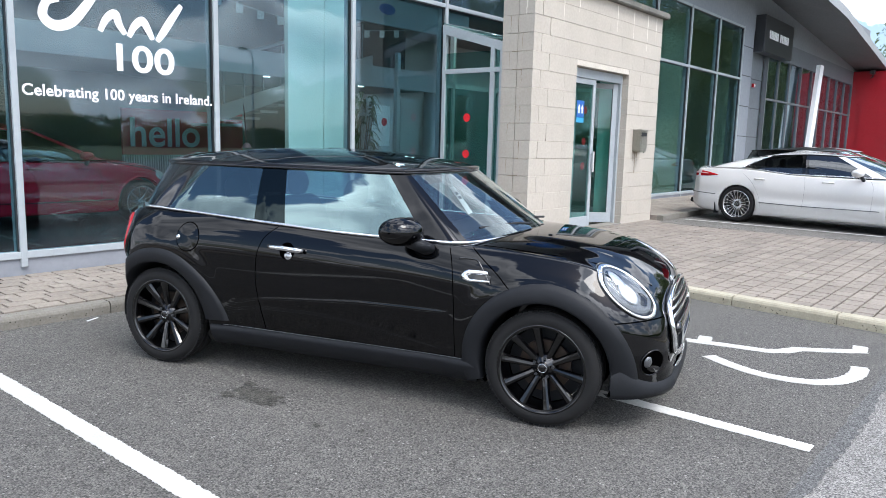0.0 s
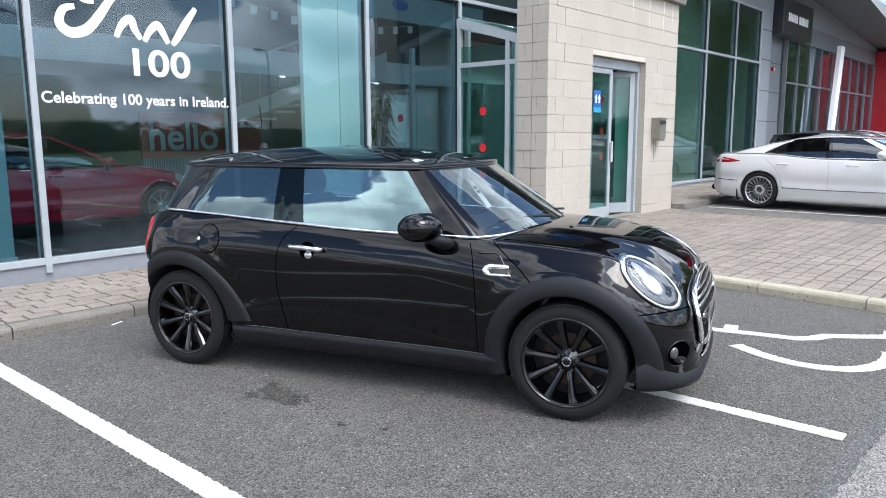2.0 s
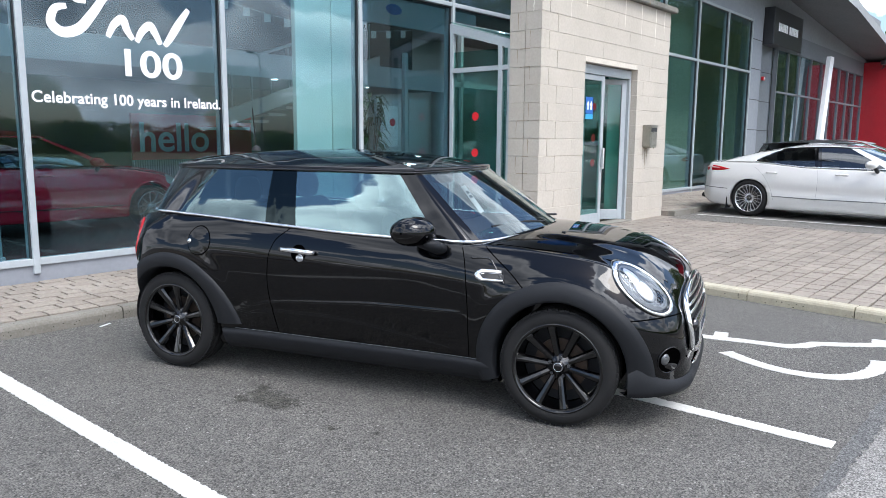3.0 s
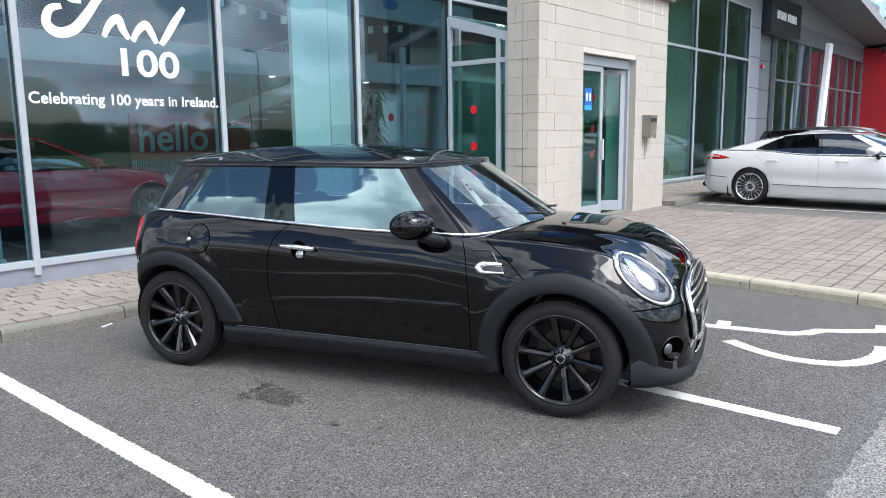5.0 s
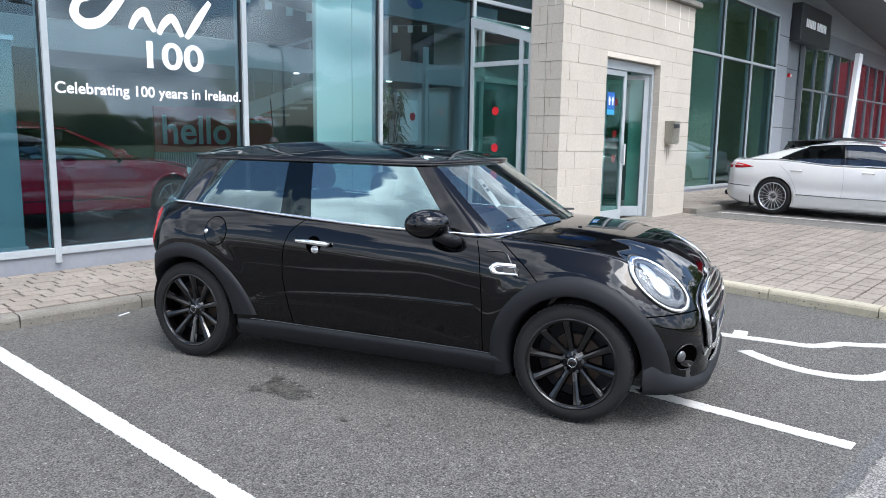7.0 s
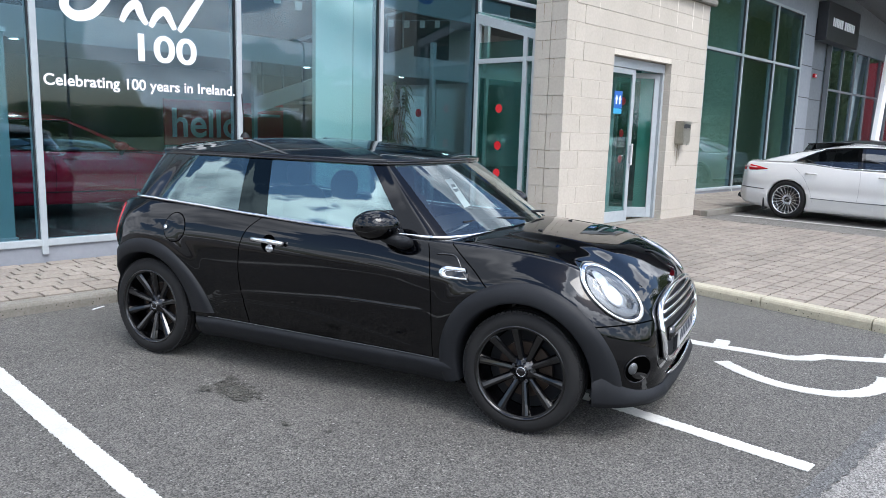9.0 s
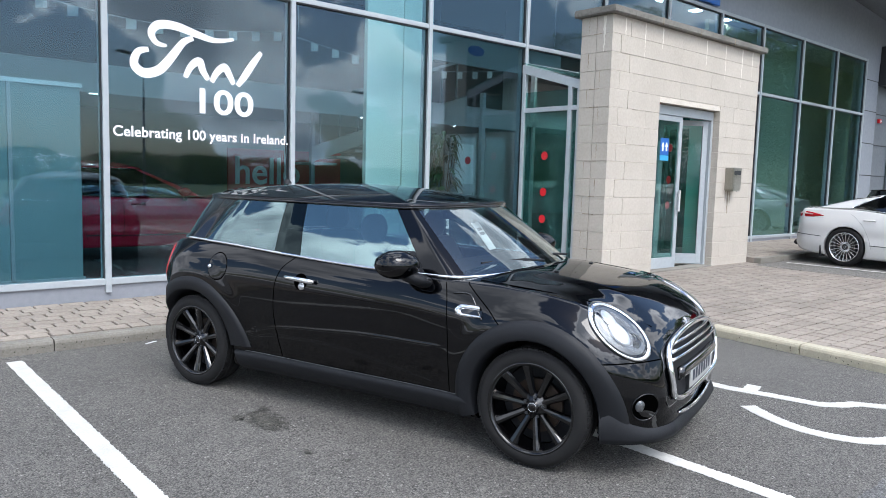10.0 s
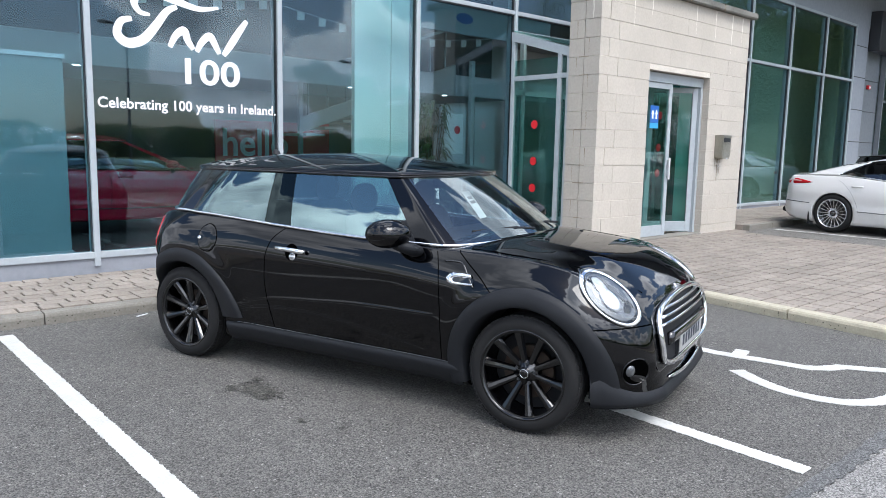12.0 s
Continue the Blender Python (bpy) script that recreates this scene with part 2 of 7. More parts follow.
M_JADE = surf("jade_lining", (0.32, 0.6, 0.56), (0.28, 0.54, 0.50), scale=0.8, fine=8, rough=0.3)
M_FLOORIN = surf("interior_floor_tile", (0.1, 0.103, 0.106), (0.085, 0.088, 0.09), rough=0.25)
M_DARK = surf("dark_interior", (0.03, 0.032, 0.035), (0.02, 0.022, 0.025), rough=0.7)
M_TEAL = surf("teal_board", (0.23, 0.315, 0.32), (0.2, 0.28, 0.285), rough=0.5)
M_HELLO = surf("red_sign_board", (0.66, 0.07, 0.09), (0.58, 0.06, 0.08), rough=0.5)
M_STICK = surf("red_sticker", (0.62, 0.015, 0.025), (0.55, 0.012, 0.02), rough=0.4)
M_BLUE = surf("blue_sticker", (0.02, 0.12, 0.42), (0.02, 0.1, 0.36), rough=0.4)
M_CYAN = surf("pale_blue_sticker", (0.05, 0.36, 0.62), (0.05, 0.3, 0.52), rough=0.4)
M_BOX = surf("steel_box", (0.36, 0.345, 0.30), (0.26, 0.25, 0.21), rough=0.38, metal=0.6)
M_PLANT = surf("pot_plant_leaf", (0.02, 0.055, 0.02), (0.035, 0.08, 0.03), rough=0.45, rand=0.2)
M_LEAF = surf("foliage", (0.12, 0.18, 0.06), (0.19, 0.24, 0.095), scale=0.3, fine=6, rough=0.8, rand=0.25)
# thin leaves let part of the light through
_n, _l = M_LEAF.node_tree.nodes, M_LEAF.node_tree.links
_tr, _mx = _n.new("ShaderNodeBsdfTranslucent"), _n.new("ShaderNodeMixShader")
_mx.inputs[0].default_value = 0.5
_l.new(_n["Principled BSDF"].inputs["Base Color"].links[0].from_socket, _tr.inputs[0])
_l.new(_n["Principled BSDF"].outputs[0], _mx.inputs[1])
_l.new(_tr.outputs[0], _mx.inputs[2])
_l.new(_mx.outputs[0], _n["Material Output"].inputs[0])
M_BARK = surf("bark", (0.12, 0.09, 0.065), (0.08, 0.06, 0.045), rough=0.9, bump=0.5)
M_GRASS = surf("grass", (0.07, 0.11, 0.035), (0.1, 0.13, 0.05), scale=0.2, fine=8, rough=0.9)
M_POLE = surf("galvanised_steel", (0.4, 0.41, 0.42), (0.33, 0.34, 0.35), rough=0.45, metal=0.7)
M_LAMP = surf("lamp_panel", (1.0, 0.96, 0.88), rough=0.5, emit=26.0)
# cars
M_PAINT = surf("black_car_paint", (0.0003, 0.0004, 0.0009), (0.0002, 0.0003, 0.0007), rough=0.12, rough_var=0.02, coat=1.0, spec=0.0)
M_PAINT.node_tree.nodes["Principled BSDF"].inputs["Coat IOR"].default_value = 1.46
M_BLACKP = surf("black_plastic", (0.0098, 0.0108, 0.013), (0.0072, 0.008, 0.0098), scale=8, fine=200, rough=0.55, bump=0.08, spec=0.28)
M_GLOSSB = surf("gloss_black", (0.0012, 0.0012, 0.0015), rough=0.1, rough_var=0.02, coat=0.6)
M_RUBBER = surf("tyre_rubber", (0.008438, 0.008438, 0.008906), (0.01406, 0.01379, 0.01341), scale=6, fine=60, rough=0.75, bump=0.15, spec=0.25)
M_RIMB = surf("black_alloy", (0.0016, 0.0016, 0.002), (0.0012, 0.0012, 0.0015), rough=0.16, rough_var=0.04, coat=0.7, spec=0.3)
M_CHROME = surf("chrome", (0.78, 0.79, 0.8), (0.74, 0.75, 0.76), rough=0.07, rough_var=0.03, metal=1.0)
M_SILVER = surf("alloy_silver", (0.55, 0.56, 0.57), (0.5, 0.51, 0.52), rough=0.25, metal=0.8)
M_BRAKE = surf("brake_disc", (0.035, 0.03, 0.027), (0.07, 0.045, 0.03), rough=0.5, metal=0.6)
M_SEAMK = surf("panel_gap", (0.001, 0.001, 0.001), rough=0.9, spec=0.0)
M_SEATK = surf("seat_fabric", (0.035, 0.036, 0.038), (0.025, 0.026, 0.028), scale=10, fine=150, rough=0.9)
M_CARGL = glassy("car_glass", (0.66, 0.76, 0.76), gain=1.1, base=0.14, sheen=(0.85, 0.95, 0.97))
M_CARGL_S = glassy("car_side_glass", (0.70, 0.86, 0.87), gain=1.2, base=0.24, sheen=(0.72, 0.98, 0.98))
M_CARGL_Q = glassy("car_quarter_glass", (0.36, 0.45, 0.47), gain=1.2, base=0.13, sheen=(0.72, 0.96, 0.98))
M_CARGL_P = glassy("car_pillar_glass", (0.03, 0.035, 0.04), gain=0.9, base=0.0, sheen=(0.72, 0.96, 0.98))
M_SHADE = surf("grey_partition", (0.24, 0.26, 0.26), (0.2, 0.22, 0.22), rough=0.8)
M_CARGL_D = glassy("car_glass_tinted", (0.08, 0.095, 0.1), gain=1.2, base=0.06)
M_LENS = glassy("lamp_lens", (0.93, 0.95, 0.96), gain=1.0, base=0.02)
M_BEZEL = surf("lamp_bezel", (0.16, 0.165, 0.17), (0.12, 0.125, 0.13), rough=0.3, metal=0.6)
M_MOSS = surf("dark_moss", (0.035, 0.032, 0.022), (0.06, 0.055, 0.035), rough=0.95)
M_REFL = surf("lamp_reflector", (0.85, 0.86, 0.87), (0.75, 0.76, 0.78), rough=0.32, metal=0.85)
M_TAIL = surf("tail_lamp_red", (0.40, 0.008, 0.014), (0.33, 0.006, 0.011), rough=0.12, coat=0.5)
M_PINK = surf("tail_lamp_pale", (0.62, 0.4, 0.4), (0.55, 0.34, 0.34), rough=0.2, coat=0.5)
M_WPAINT = surf("white_car_paint", (0.612, 0.6075, 0.594), (0.594, 0.5895, 0.576), rough=0.25, coat=1.0)
M_GPAINT = surf("grey_car_paint", (0.045, 0.05, 0.05), (0.04, 0.045, 0.045), rough=0.25, coat=1.0, metal=0.3)
M_RPAINT = surf("red_car_paint", (0.5, 0.003, 0.03), (0.42, 0.003, 0.025), rough=0.22, coat=1.0)
M_SPAINT = surf("silver_car_paint", (0.52, 0.54, 0.55), (0.48, 0.5, 0.51), rough=0.3, coat=0.8, metal=0.35)
M_PLATE = surf("plate_white", (0.4, 0.4, 0.385), (0.34, 0.34, 0.33), rough=0.45)
M_PAPER = surf("paper", (0.75, 0.77, 0.77), (0.68, 0.7, 0.7), rough=0.7)
M_INK = surf("ink", (0.02, 0.03, 0.05), rough=0.7)


# ---- mesh helpers ----
def link(name, bm, material, parent=None, label="", smooth=False):
    """Links a bmesh as one mesh object."""
    me = bpy.data.meshes.new(name)
    bm.normal_update()
    bm.to_mesh(me)
    bm.free()
    for m in (material if isinstance(material, (list, tuple)) else (material,)):
        me.materials.append(m)
    if smooth:
        me.shade_smooth()
    ob = new(name, me)
    if parent is not None:
        ob.parent = parent
    if label:
        tagged(ob, label)
    return ob


def part(name, bm, material, parent, label="", smooth=False):
    return link(name, bm, material, parent, label, smooth)


def thing(name, label, category, group="", at=(0, 0, 0), rz=0.0):
    ob = new(name)
    ob.empty_display_size = 0.1
    ob.matrix_world = pose(*at, 0, 0, rz)
    return tagged(ob, label, category, group)


def add_box(bm, x0, x1, y0, y1, z0, z1, bevel=0.0):
    vs = [bm.verts.new((x, y, z)) for x in (x0, x1) for y in (y0, y1) for z in (z0, z1)]
    fs = [bm.faces.new([vs[i] for i in f]) for f in ((0, 1, 3, 2), (4, 6, 7, 5), (0, 4, 5, 1), (2, 3, 7, 6), (0, 2, 6, 4), (1, 5, 7, 3))]
    if bevel:
        bmesh.ops.bevel(bm, geom=list({e for f in fs for e in f.edges}), offset=bevel, segments=2, affect="EDGES", profile=0.6)
    return bm


def box(x0, x1, y0, y1, z0, z1, bevel=0.0):
    return add_box(bmesh.new(), x0, x1, y0, y1, z0, z1, bevel)


def prism(pts, z0, z1):
    """An upright prism over a plan outline, counter-clockwise from above."""
    bm = bmesh.new()
    lo, hi = [bm.verts.new((x, y, z0)) for x, y in pts], [bm.verts.new((x, y, z1)) for x, y in pts]
    bm.faces.new(hi)
    bm.faces.new(lo[::-1])
    for i in range(len(pts)):
        j = (i + 1) % len(pts)
        bm.faces.new((lo[i], lo[j], hi[j], hi[i]))
    return bm


def slab(pts, y0, y1):
    """A sheet in the x-z plane given by its outline, between y0 and y1."""
    bm = bmesh.new()
    a, b = [bm.verts.new((x, y0, z)) for x, z in pts], [bm.verts.new((x, y1, z)) for x, z in pts]
    bm.faces.new(a)
    bm.faces.new(b[::-1])
    for i in range(len(pts)):
        j = (i + 1) % len(pts)
        bm.faces.new((a[j], a[i], b[i], b[j]))
    bmesh.ops.recalc_face_normals(bm, faces=bm.faces)
    return bm


def tube(pts, r, n=8, closed=False, flat=1.0, bm=None, taper=None):
    """A round bar along points; flat squeezes it along its second cross axis."""
    bm = bm or bmesh.new()
    pts = [Vector(p) for p in pts]
    rings, count = [], len(pts)
    for i, p in enumerate(pts):
        a = pts[(i - 1) % count] if closed or i else p
        b = pts[(i + 1) % count] if closed or i < count - 1 else p
        d = (b - a).normalized()
        s = d.cross(Vector((0, 0, 1)))
        s = s.normalized() if s.length > 1e-4 else Vector((1, 0, 0))
        u = s.cross(d)
        rr = r * (taper(i / (count - 1)) if taper else 1)
        rings.append([bm.verts.new(p + s * math.cos(k * math.tau / n) * rr * flat + u * math.sin(k * math.tau / n) * rr) for k in range(n)])
    for i in range(count if closed else count - 1):
        a, b = rings[i], rings[(i + 1) % count]
        for k in range(n):
            bm.faces.new((a[k], a[(k + 1) % n], b[(k + 1) % n], b[k]))
    if not closed:
        bm.faces.new(rings[0][::-1])
        bm.faces.new(rings[-1])
    bmesh.ops.recalc_face_normals(bm, faces=bm.faces)
    return bm


def lathe(profile, n=48, bm=None, y0=0.0):
    """Turns (radius, y) pairs about the y axis."""
    bm = bm or bmesh.new()
    rings = [[bm.verts.new((r * math.cos(k * math.tau / n), y + y0, r * math.sin(k * math.tau / n))) for k in range(n)] for r, y in profile]
    for a, b in zip(rings, rings[1:]):
        for k in range(n):
            bm.faces.new((a[k], a[(k + 1) % n], b[(k + 1) % n], b[k]))
    bmesh.ops.recalc_face_normals(bm, faces=bm.faces)
    return bm


def grid(rows, closed=False, bm=None):
    """A sheet through rows of points."""
    bm = bm or bmesh.new()
    vs = [[bm.verts.new(p) for p in row] for row in rows]
    for a, b in zip(vs, vs[1:]):
        n = len(a)
        for k in range(n if closed else n - 1):
            try:
                bm.faces.new((a[k], a[(k + 1) % n], b[(k + 1) % n], b[k]))
            except ValueError:
                pass
    return bm


def thicken(bm, t):
    bmesh.ops.recalc_face_normals(bm, faces=bm.faces)
    bmesh.ops.solidify(bm, geom=list(bm.faces), thickness=t)
    return bm


def smooth_tab(tab, x):
    """A smooth curve through (x, value) pairs."""
    if x <= tab[0][0]:
        return tab[0][1]
    for i in range(len(tab) - 1):
        (x0, y0), (x1, y1) = tab[i], tab[i + 1]
        if x <= x1:
            d = (y1 - y0) / (x1 - x0)
            a = (tab[i - 1][1] - y0) / (tab[i - 1][0] - x0) if i else d
            b = (tab[i + 2][1] - y1) / (tab[i + 2][0] - x1) if i + 2 < len(tab) else d
            m0 = 0 if a * d <= 0 else 2 * a * d / (a + d)
            m1 = 0 if b * d <= 0 else 2 * b * d / (b + d)
            h, t = x1 - x0, (x - x0) / (x1 - x0)
            return (2 * t**3 - 3 * t**2 + 1) * y0 + (t**3 - 2 * t**2 + t) * h * m0 + (3 * t**2 - 2 * t**3) * y1 + (t**3 - t**2) * h * m1
    return tab[-1][1]


def catmull(pts, t, closed=True):
    n = len(pts)
    i = int(math.floor(t))
    f = t - i
    p = [Vector(pts[(i + k) % n]) for k in (-1, 0, 1, 2)]
    return 0.5 * (2 * p[1] + (p[2] - p[0]) * f + (2 * p[0] - 5 * p[1] + 4 * p[2] - p[3]) * f * f + (3 * p[1] - p[0] - 3 * p[2] + p[3]) * f**3)


def text_mesh(words, size, depth=0.002, spacing=1.0, bold=0.0):
    cu = bpy.data.curves.new("words", "FONT")
    cu.body, cu.size, cu.extrude, cu.space_character, cu.offset = words, size, depth, spacing, bold
    ob = new("words", cu)
    dg = bpy.context.evaluated_depsgraph_get()
    me = bpy.data.meshes.new_from_object(ob.evaluated_get(dg))
    bpy.data.objects.remove(ob)
    bm = bmesh.new()
    bm.from_mesh(me)
    bpy.data.meshes.remove(me)
    return bm


def moved(bm, m):
    bmesh.ops.transform(bm, matrix=m, verts=bm.verts)
    return bm

# ---- ground, kerbs, road paint ----
FAC = 8.05                     # plane of the glass front
PZ = 0.095                     # height of the paved area
tagged(link("ground", box(-400, 400, -400, 400, -0.3, 0.0), M_ASPH2), "pale worn asphalt ground of the yard", kind="structure")
tagged(link("road_bay", box(-14, 6.6, 1.225, 6.40, -0.1, 0.004), M_ASPH), "dark grey asphalt of the parking bays", kind="structure")
_rnd = random.Random(4)
_seam = bmesh.new()
_a = [(-14 + i * 0.04, 1.243 + _rnd.uniform(-0.008, 0.008)) for i in range(516)]
_b = [(x, 1.168 + 0.012 * math.sin(x * 3.1) + _rnd.uniform(-0.014, 0.014)) for x, _ in _a]
grid([[(x, y, 0.006) for x, y in _a], [(x, y, 0.006) for x, y in _b]], bm=_seam)
bmesh.ops.recalc_face_normals(_seam, faces=_seam.faces)
tagged(link("trim_asphalt_seam", _seam, M_SEAM), "dark bitumen seam between two asphalts", kind="structure")


def painted(name, pts, width, z, mat, label, seed=1, step=0.011):
    """A stripe of road paint with a frayed edge along a line of points."""
    rnd = random.Random(seed)
    dense = []
    for (x0, y0), (x1, y1) in zip(pts, pts[1:]):
        n = max(2, int(math.hypot(x1 - x0, y1 - y0) / step))
        dense += [(x0 + (x1 - x0) * i / n, y0 + (y1 - y0) * i / n) for i in range(n)]
    dense.append(pts[-1])
    rows = [[], []]
    for i, (x, y) in enumerate(dense):
        xa, ya = dense[max(0, i - 1)]
        xb, yb = dense[min(len(dense) - 1, i + 1)]
        h = math.hypot(xb - xa, yb - ya)
        nx, ny = -(yb - ya) / h, (xb - xa) / h
        for k, s in enumerate((1, -1)):
            w = s * width / 2 + rnd.uniform(-0.0045, 0.0045)
            rows[k].append((x + nx * w, y + ny * w, z))
    bm = grid(rows)
    r = bmesh.ops.extrude_face_region(bm, geom=list(bm.faces))
    for v in r["geom"]:
        if isinstance(v, bmesh.types.BMVert):
            v.co.z -= 0.003
    bmesh.ops.recalc_face_normals(bm, faces=bm.faces)
    return tagged(link(name, bm, mat), label, kind="structure")


painted("bay_line", [(0.80, 1.29), (0.80, 6.13)], 0.105, 0.0085, M_LINE, "thick white painted bay line", 1)
painted("bay_line", [(3.10, 1.29), (3.10, 6.13)], 0.10, 0.0085, M_LINE_OLD, "worn white painted bay line under the black car", 2)
painted("bay_line", [(-1.55, 1.29), (-1.55, 6.13)], 0.10, 0.0085, M_LINE, "white painted bay line", 3)
# the wheelchair sign painted in the wide bay
painted("bay_symbol_bar", [(4.62, 3.3), (4.66, 2.55), (4.74, 2.25), (4.80, 1.98), (4.88, 1.90), (5.02, 1.83), (5.12, 1.68), (5.31, 1.45)], 0.105, 0.0085, M_LINE, "white painted disabled bay sign", 4)
painted("bay_symbol_tick", [(4.68, 2.42), (4.88, 2.47)], 0.10, 0.0095, M_LINE, "white painted disabled bay sign", 5)
painted("bay_symbol_tick", [(5.25, 1.47), (5.45, 1.50)], 0.10, 0.0095, M_LINE, "white painted disabled bay sign", 6)
_arc = [(4.46, 2.40), (4.36, 2.26), (4.25, 2.07), (4.185, 1.88), (4.19, 1.70), (4.26, 1.54), (4.38, 1.44), (4.54, 1.385), (4.70, 1.375), (4.84, 1.40), (4.93, 1.48)]
painted("bay_symbol_wheel", [tuple(catmull([(*p, 0) for p in _arc], t * 0.25)[:2]) for t in range(4, 4 * 9 + 1)], 0.11, 0.0085, M_LINE, "white painted disabled bay sign", 7)
for _x in (12.98, 15.25, 17.55, 19.85):
    painted("bay_line", [(_x, -0.5), (_x, 5.85)], 0.10, PZ + 0.012, M_LINE, "white painted line of the far bays", int(_x))

# oil stain on the asphalt
def blot(cx, cy, rx, ry, seed, bm, z):
    """One uneven spot laid on the ground."""
    rnd = random.Random(seed)
    c = bm.verts.new((cx, cy, z))
    ring = []
    for k in range(14):
        a = k / 14 * math.tau
        r = 1 + 0.2 * math.sin(3 * a + seed) + rnd.uniform(-0.25, 0.25)
        ring.append(bm.verts.new((cx + rx * r * math.cos(a), cy + ry * r * math.sin(a), z)))
    for k in range(14):
        bm.faces.new((c, ring[k], ring[(k + 1) % 14]))


_rnd = random.Random(12)
_bm = bmesh.new()
for _cx, _cy, _rx, _ry, _n in ((1.68, 3.87, 0.075, 0.15, 150), (1.68, 3.86, 0.11, 0.21, 70), (1.57, 4.00, 0.03, 0.05, 26), (1.77, 4.06, 0.02, 0.04, 18), (1.62, 3.28, 0.01, 0.03, 4), (1.73, 3.05, 0.01, 0.02, 3)):
    for _i in range(_n):
        _a, _r = _rnd.uniform(0, math.tau), math.sqrt(_rnd.random())
        _k = _rnd.uniform(0.008, 0.022) * (1.3 - 0.8 * _r)
        blot(_cx + _rx * _r * math.cos(_a), _cy + _ry * _r * math.sin(_a), _k, _k * 1.3, _rnd.randrange(99), _bm, 0.0062 + 0.00002 * len(_bm.faces) / 14)
tagged(link("ground_stain", _bm, M_STAIN), "dark oil stain soaked into asphalt", kind="structure")

_l = thing("paper_scrap", "thin strip of white litter on the asphalt", "litter", at=(1.83, 6.21, 0.003), rz=28)
part("strip", slab([(-0.06, 0.0), (0.06, 0.0), (0.06, 0.004), (-0.06, 0.006)], -0.008, 0.008), M_PAPER, _l)

# kerb line: along the glass front, round a corner, then out beside the wide bay
KERB = [(-14.0, 6.32), (2.5, 6.32)] + [(2.5 + 3.79 * math.sin(a), 6.32 - 2.65 * (1 - math.cos(a))) for a in [radians(90 * i / 16) for i in range(1, 17)]] + [(6.29 - (3.67 - y) * 0.108, y) for y in (2.7, 1.4, 0, -4, -12)]


def along(line, s):
    """The point and heading at a distance along a line."""
    for (x0, y0), (x1, y1) in zip(line, line[1:]):
        d = math.hypot(x1 - x0, y1 - y0)
        if s <= d:
            return x0 + (x1 - x0) * s / d, y0 + (y1 - y0) * s / d, math.atan2(y1 - y0, x1 - x0)
        s -= d
    return x1, y1, math.atan2(y1 - y0, x1 - x0)


_len = sum(math.hypot(b[0] - a[0], b[1] - a[1]) for a, b in zip(KERB, KERB[1:]))
kerb = tagged(link("kerb", box(-14, -13.9, 6.5, 6.55, 0.0, 0.05), M_KERB), "pale concrete kerb stones edging the paving", kind="structure")


def kerb_piece(p0, p1, mat):
    """One kerb stone between two points of the kerb line, its face splayed at the top."""
    (x0, y0, _), (x1, y1, _) = p0, p1
    a = math.atan2(y1 - y0, x1 - x0)
    nx, ny = -math.sin(a), math.cos(a)
    g = 0.005
    x0, y0, x1, y1 = x0 + g * math.cos(a), y0 + g * math.sin(a), x1 - g * math.cos(a), y1 - g * math.sin(a)
    prof = [(0.0, -0.05), (0.0, PZ - 0.03), (0.008, PZ - 0.01), (0.022, PZ + 0.002), (0.125, PZ + 0.004), (0.125, -0.05)]
    bm = grid([[(x + nx * d, y + ny * d, z) for d, z in prof] for x, y in ((x0, y0), (x1, y1))], closed=True)
    for e in (0, 1):
        vs = [v for v in bm.verts][e * 6:(e + 1) * 6]
        bm.faces.new(vs)
    bmesh.ops.recalc_face_normals(bm, faces=bm.faces)
    return part("kerb_stone", bm, mat, kerb)


def reach_to(test):
    """Distance along the kerb line to the first place that passes a test."""
    return next(i * 0.01 for i in range(int(_len * 100)) if test(*along(KERB, i * 0.01)))


_sa, _sb = 0.475 + 17 * 0.915, reach_to(lambda x, y, h: y < 2.72) - 0.915
_ends = [0.475 + 0.915 * i for i in range(18)] + [_sa + (_sb - _sa) * i / 10 for i in range(1, 11)]
while _ends[-1] + 0.915 < _len:
    _ends.append(_ends[-1] + 0.915)
for _s0, _s1 in zip(_ends, _ends[1:]):
    kerb_piece(along(KERB, _s0), along(KERB, _s1), M_KERB if along(KERB, _s0)[0] < 3.5 else M_KERB_Y)
# dark moss spots on the kerb faces
_rnd = random.Random(4)
_mv, _mf = [], []
for _i in range(420):
    _x, _y, _h = along(KERB, _rnd.uniform(_sa - 4, _len - 9))
    _d = _rnd.choice((-0.0012, -0.0012, 0.03))
    _z = PZ + 0.0055 if _d > 0 else _rnd.uniform(0.012, PZ - 0.032)
    _d = _rnd.uniform(0.025, 0.11) if _d > 0 else _d
    _c = Vector((_x - math.sin(_h) * _d, _y + math.cos(_h) * _d, _z))
    _t, _up = Vector((math.cos(_h), math.sin(_h), 0)), (Vector((0, 0, 1)) if _d < 0 else Vector((-math.sin(_h), math.cos(_h), 0)))
    _r = _rnd.uniform(0.0022, 0.006)
    _n = len(_mv)
    _mv += [_c + _t * _r * math.cos(k * math.tau / 6) * _rnd.uniform(0.7, 1.4) + _up * _r * math.sin(k * math.tau / 6) for k in range(6)]
    _mf.append(tuple(range(_n, _n + 6)))
_me = bpy.data.meshes.new("moss_spots")
_me.from_pydata([tuple(v) for v in _mv], [], _mf)
_me.materials.append(M_MOSS)
_o = new("moss_spots", _me)
_o.parent = kerb
tagged(_o, kind="stuff")

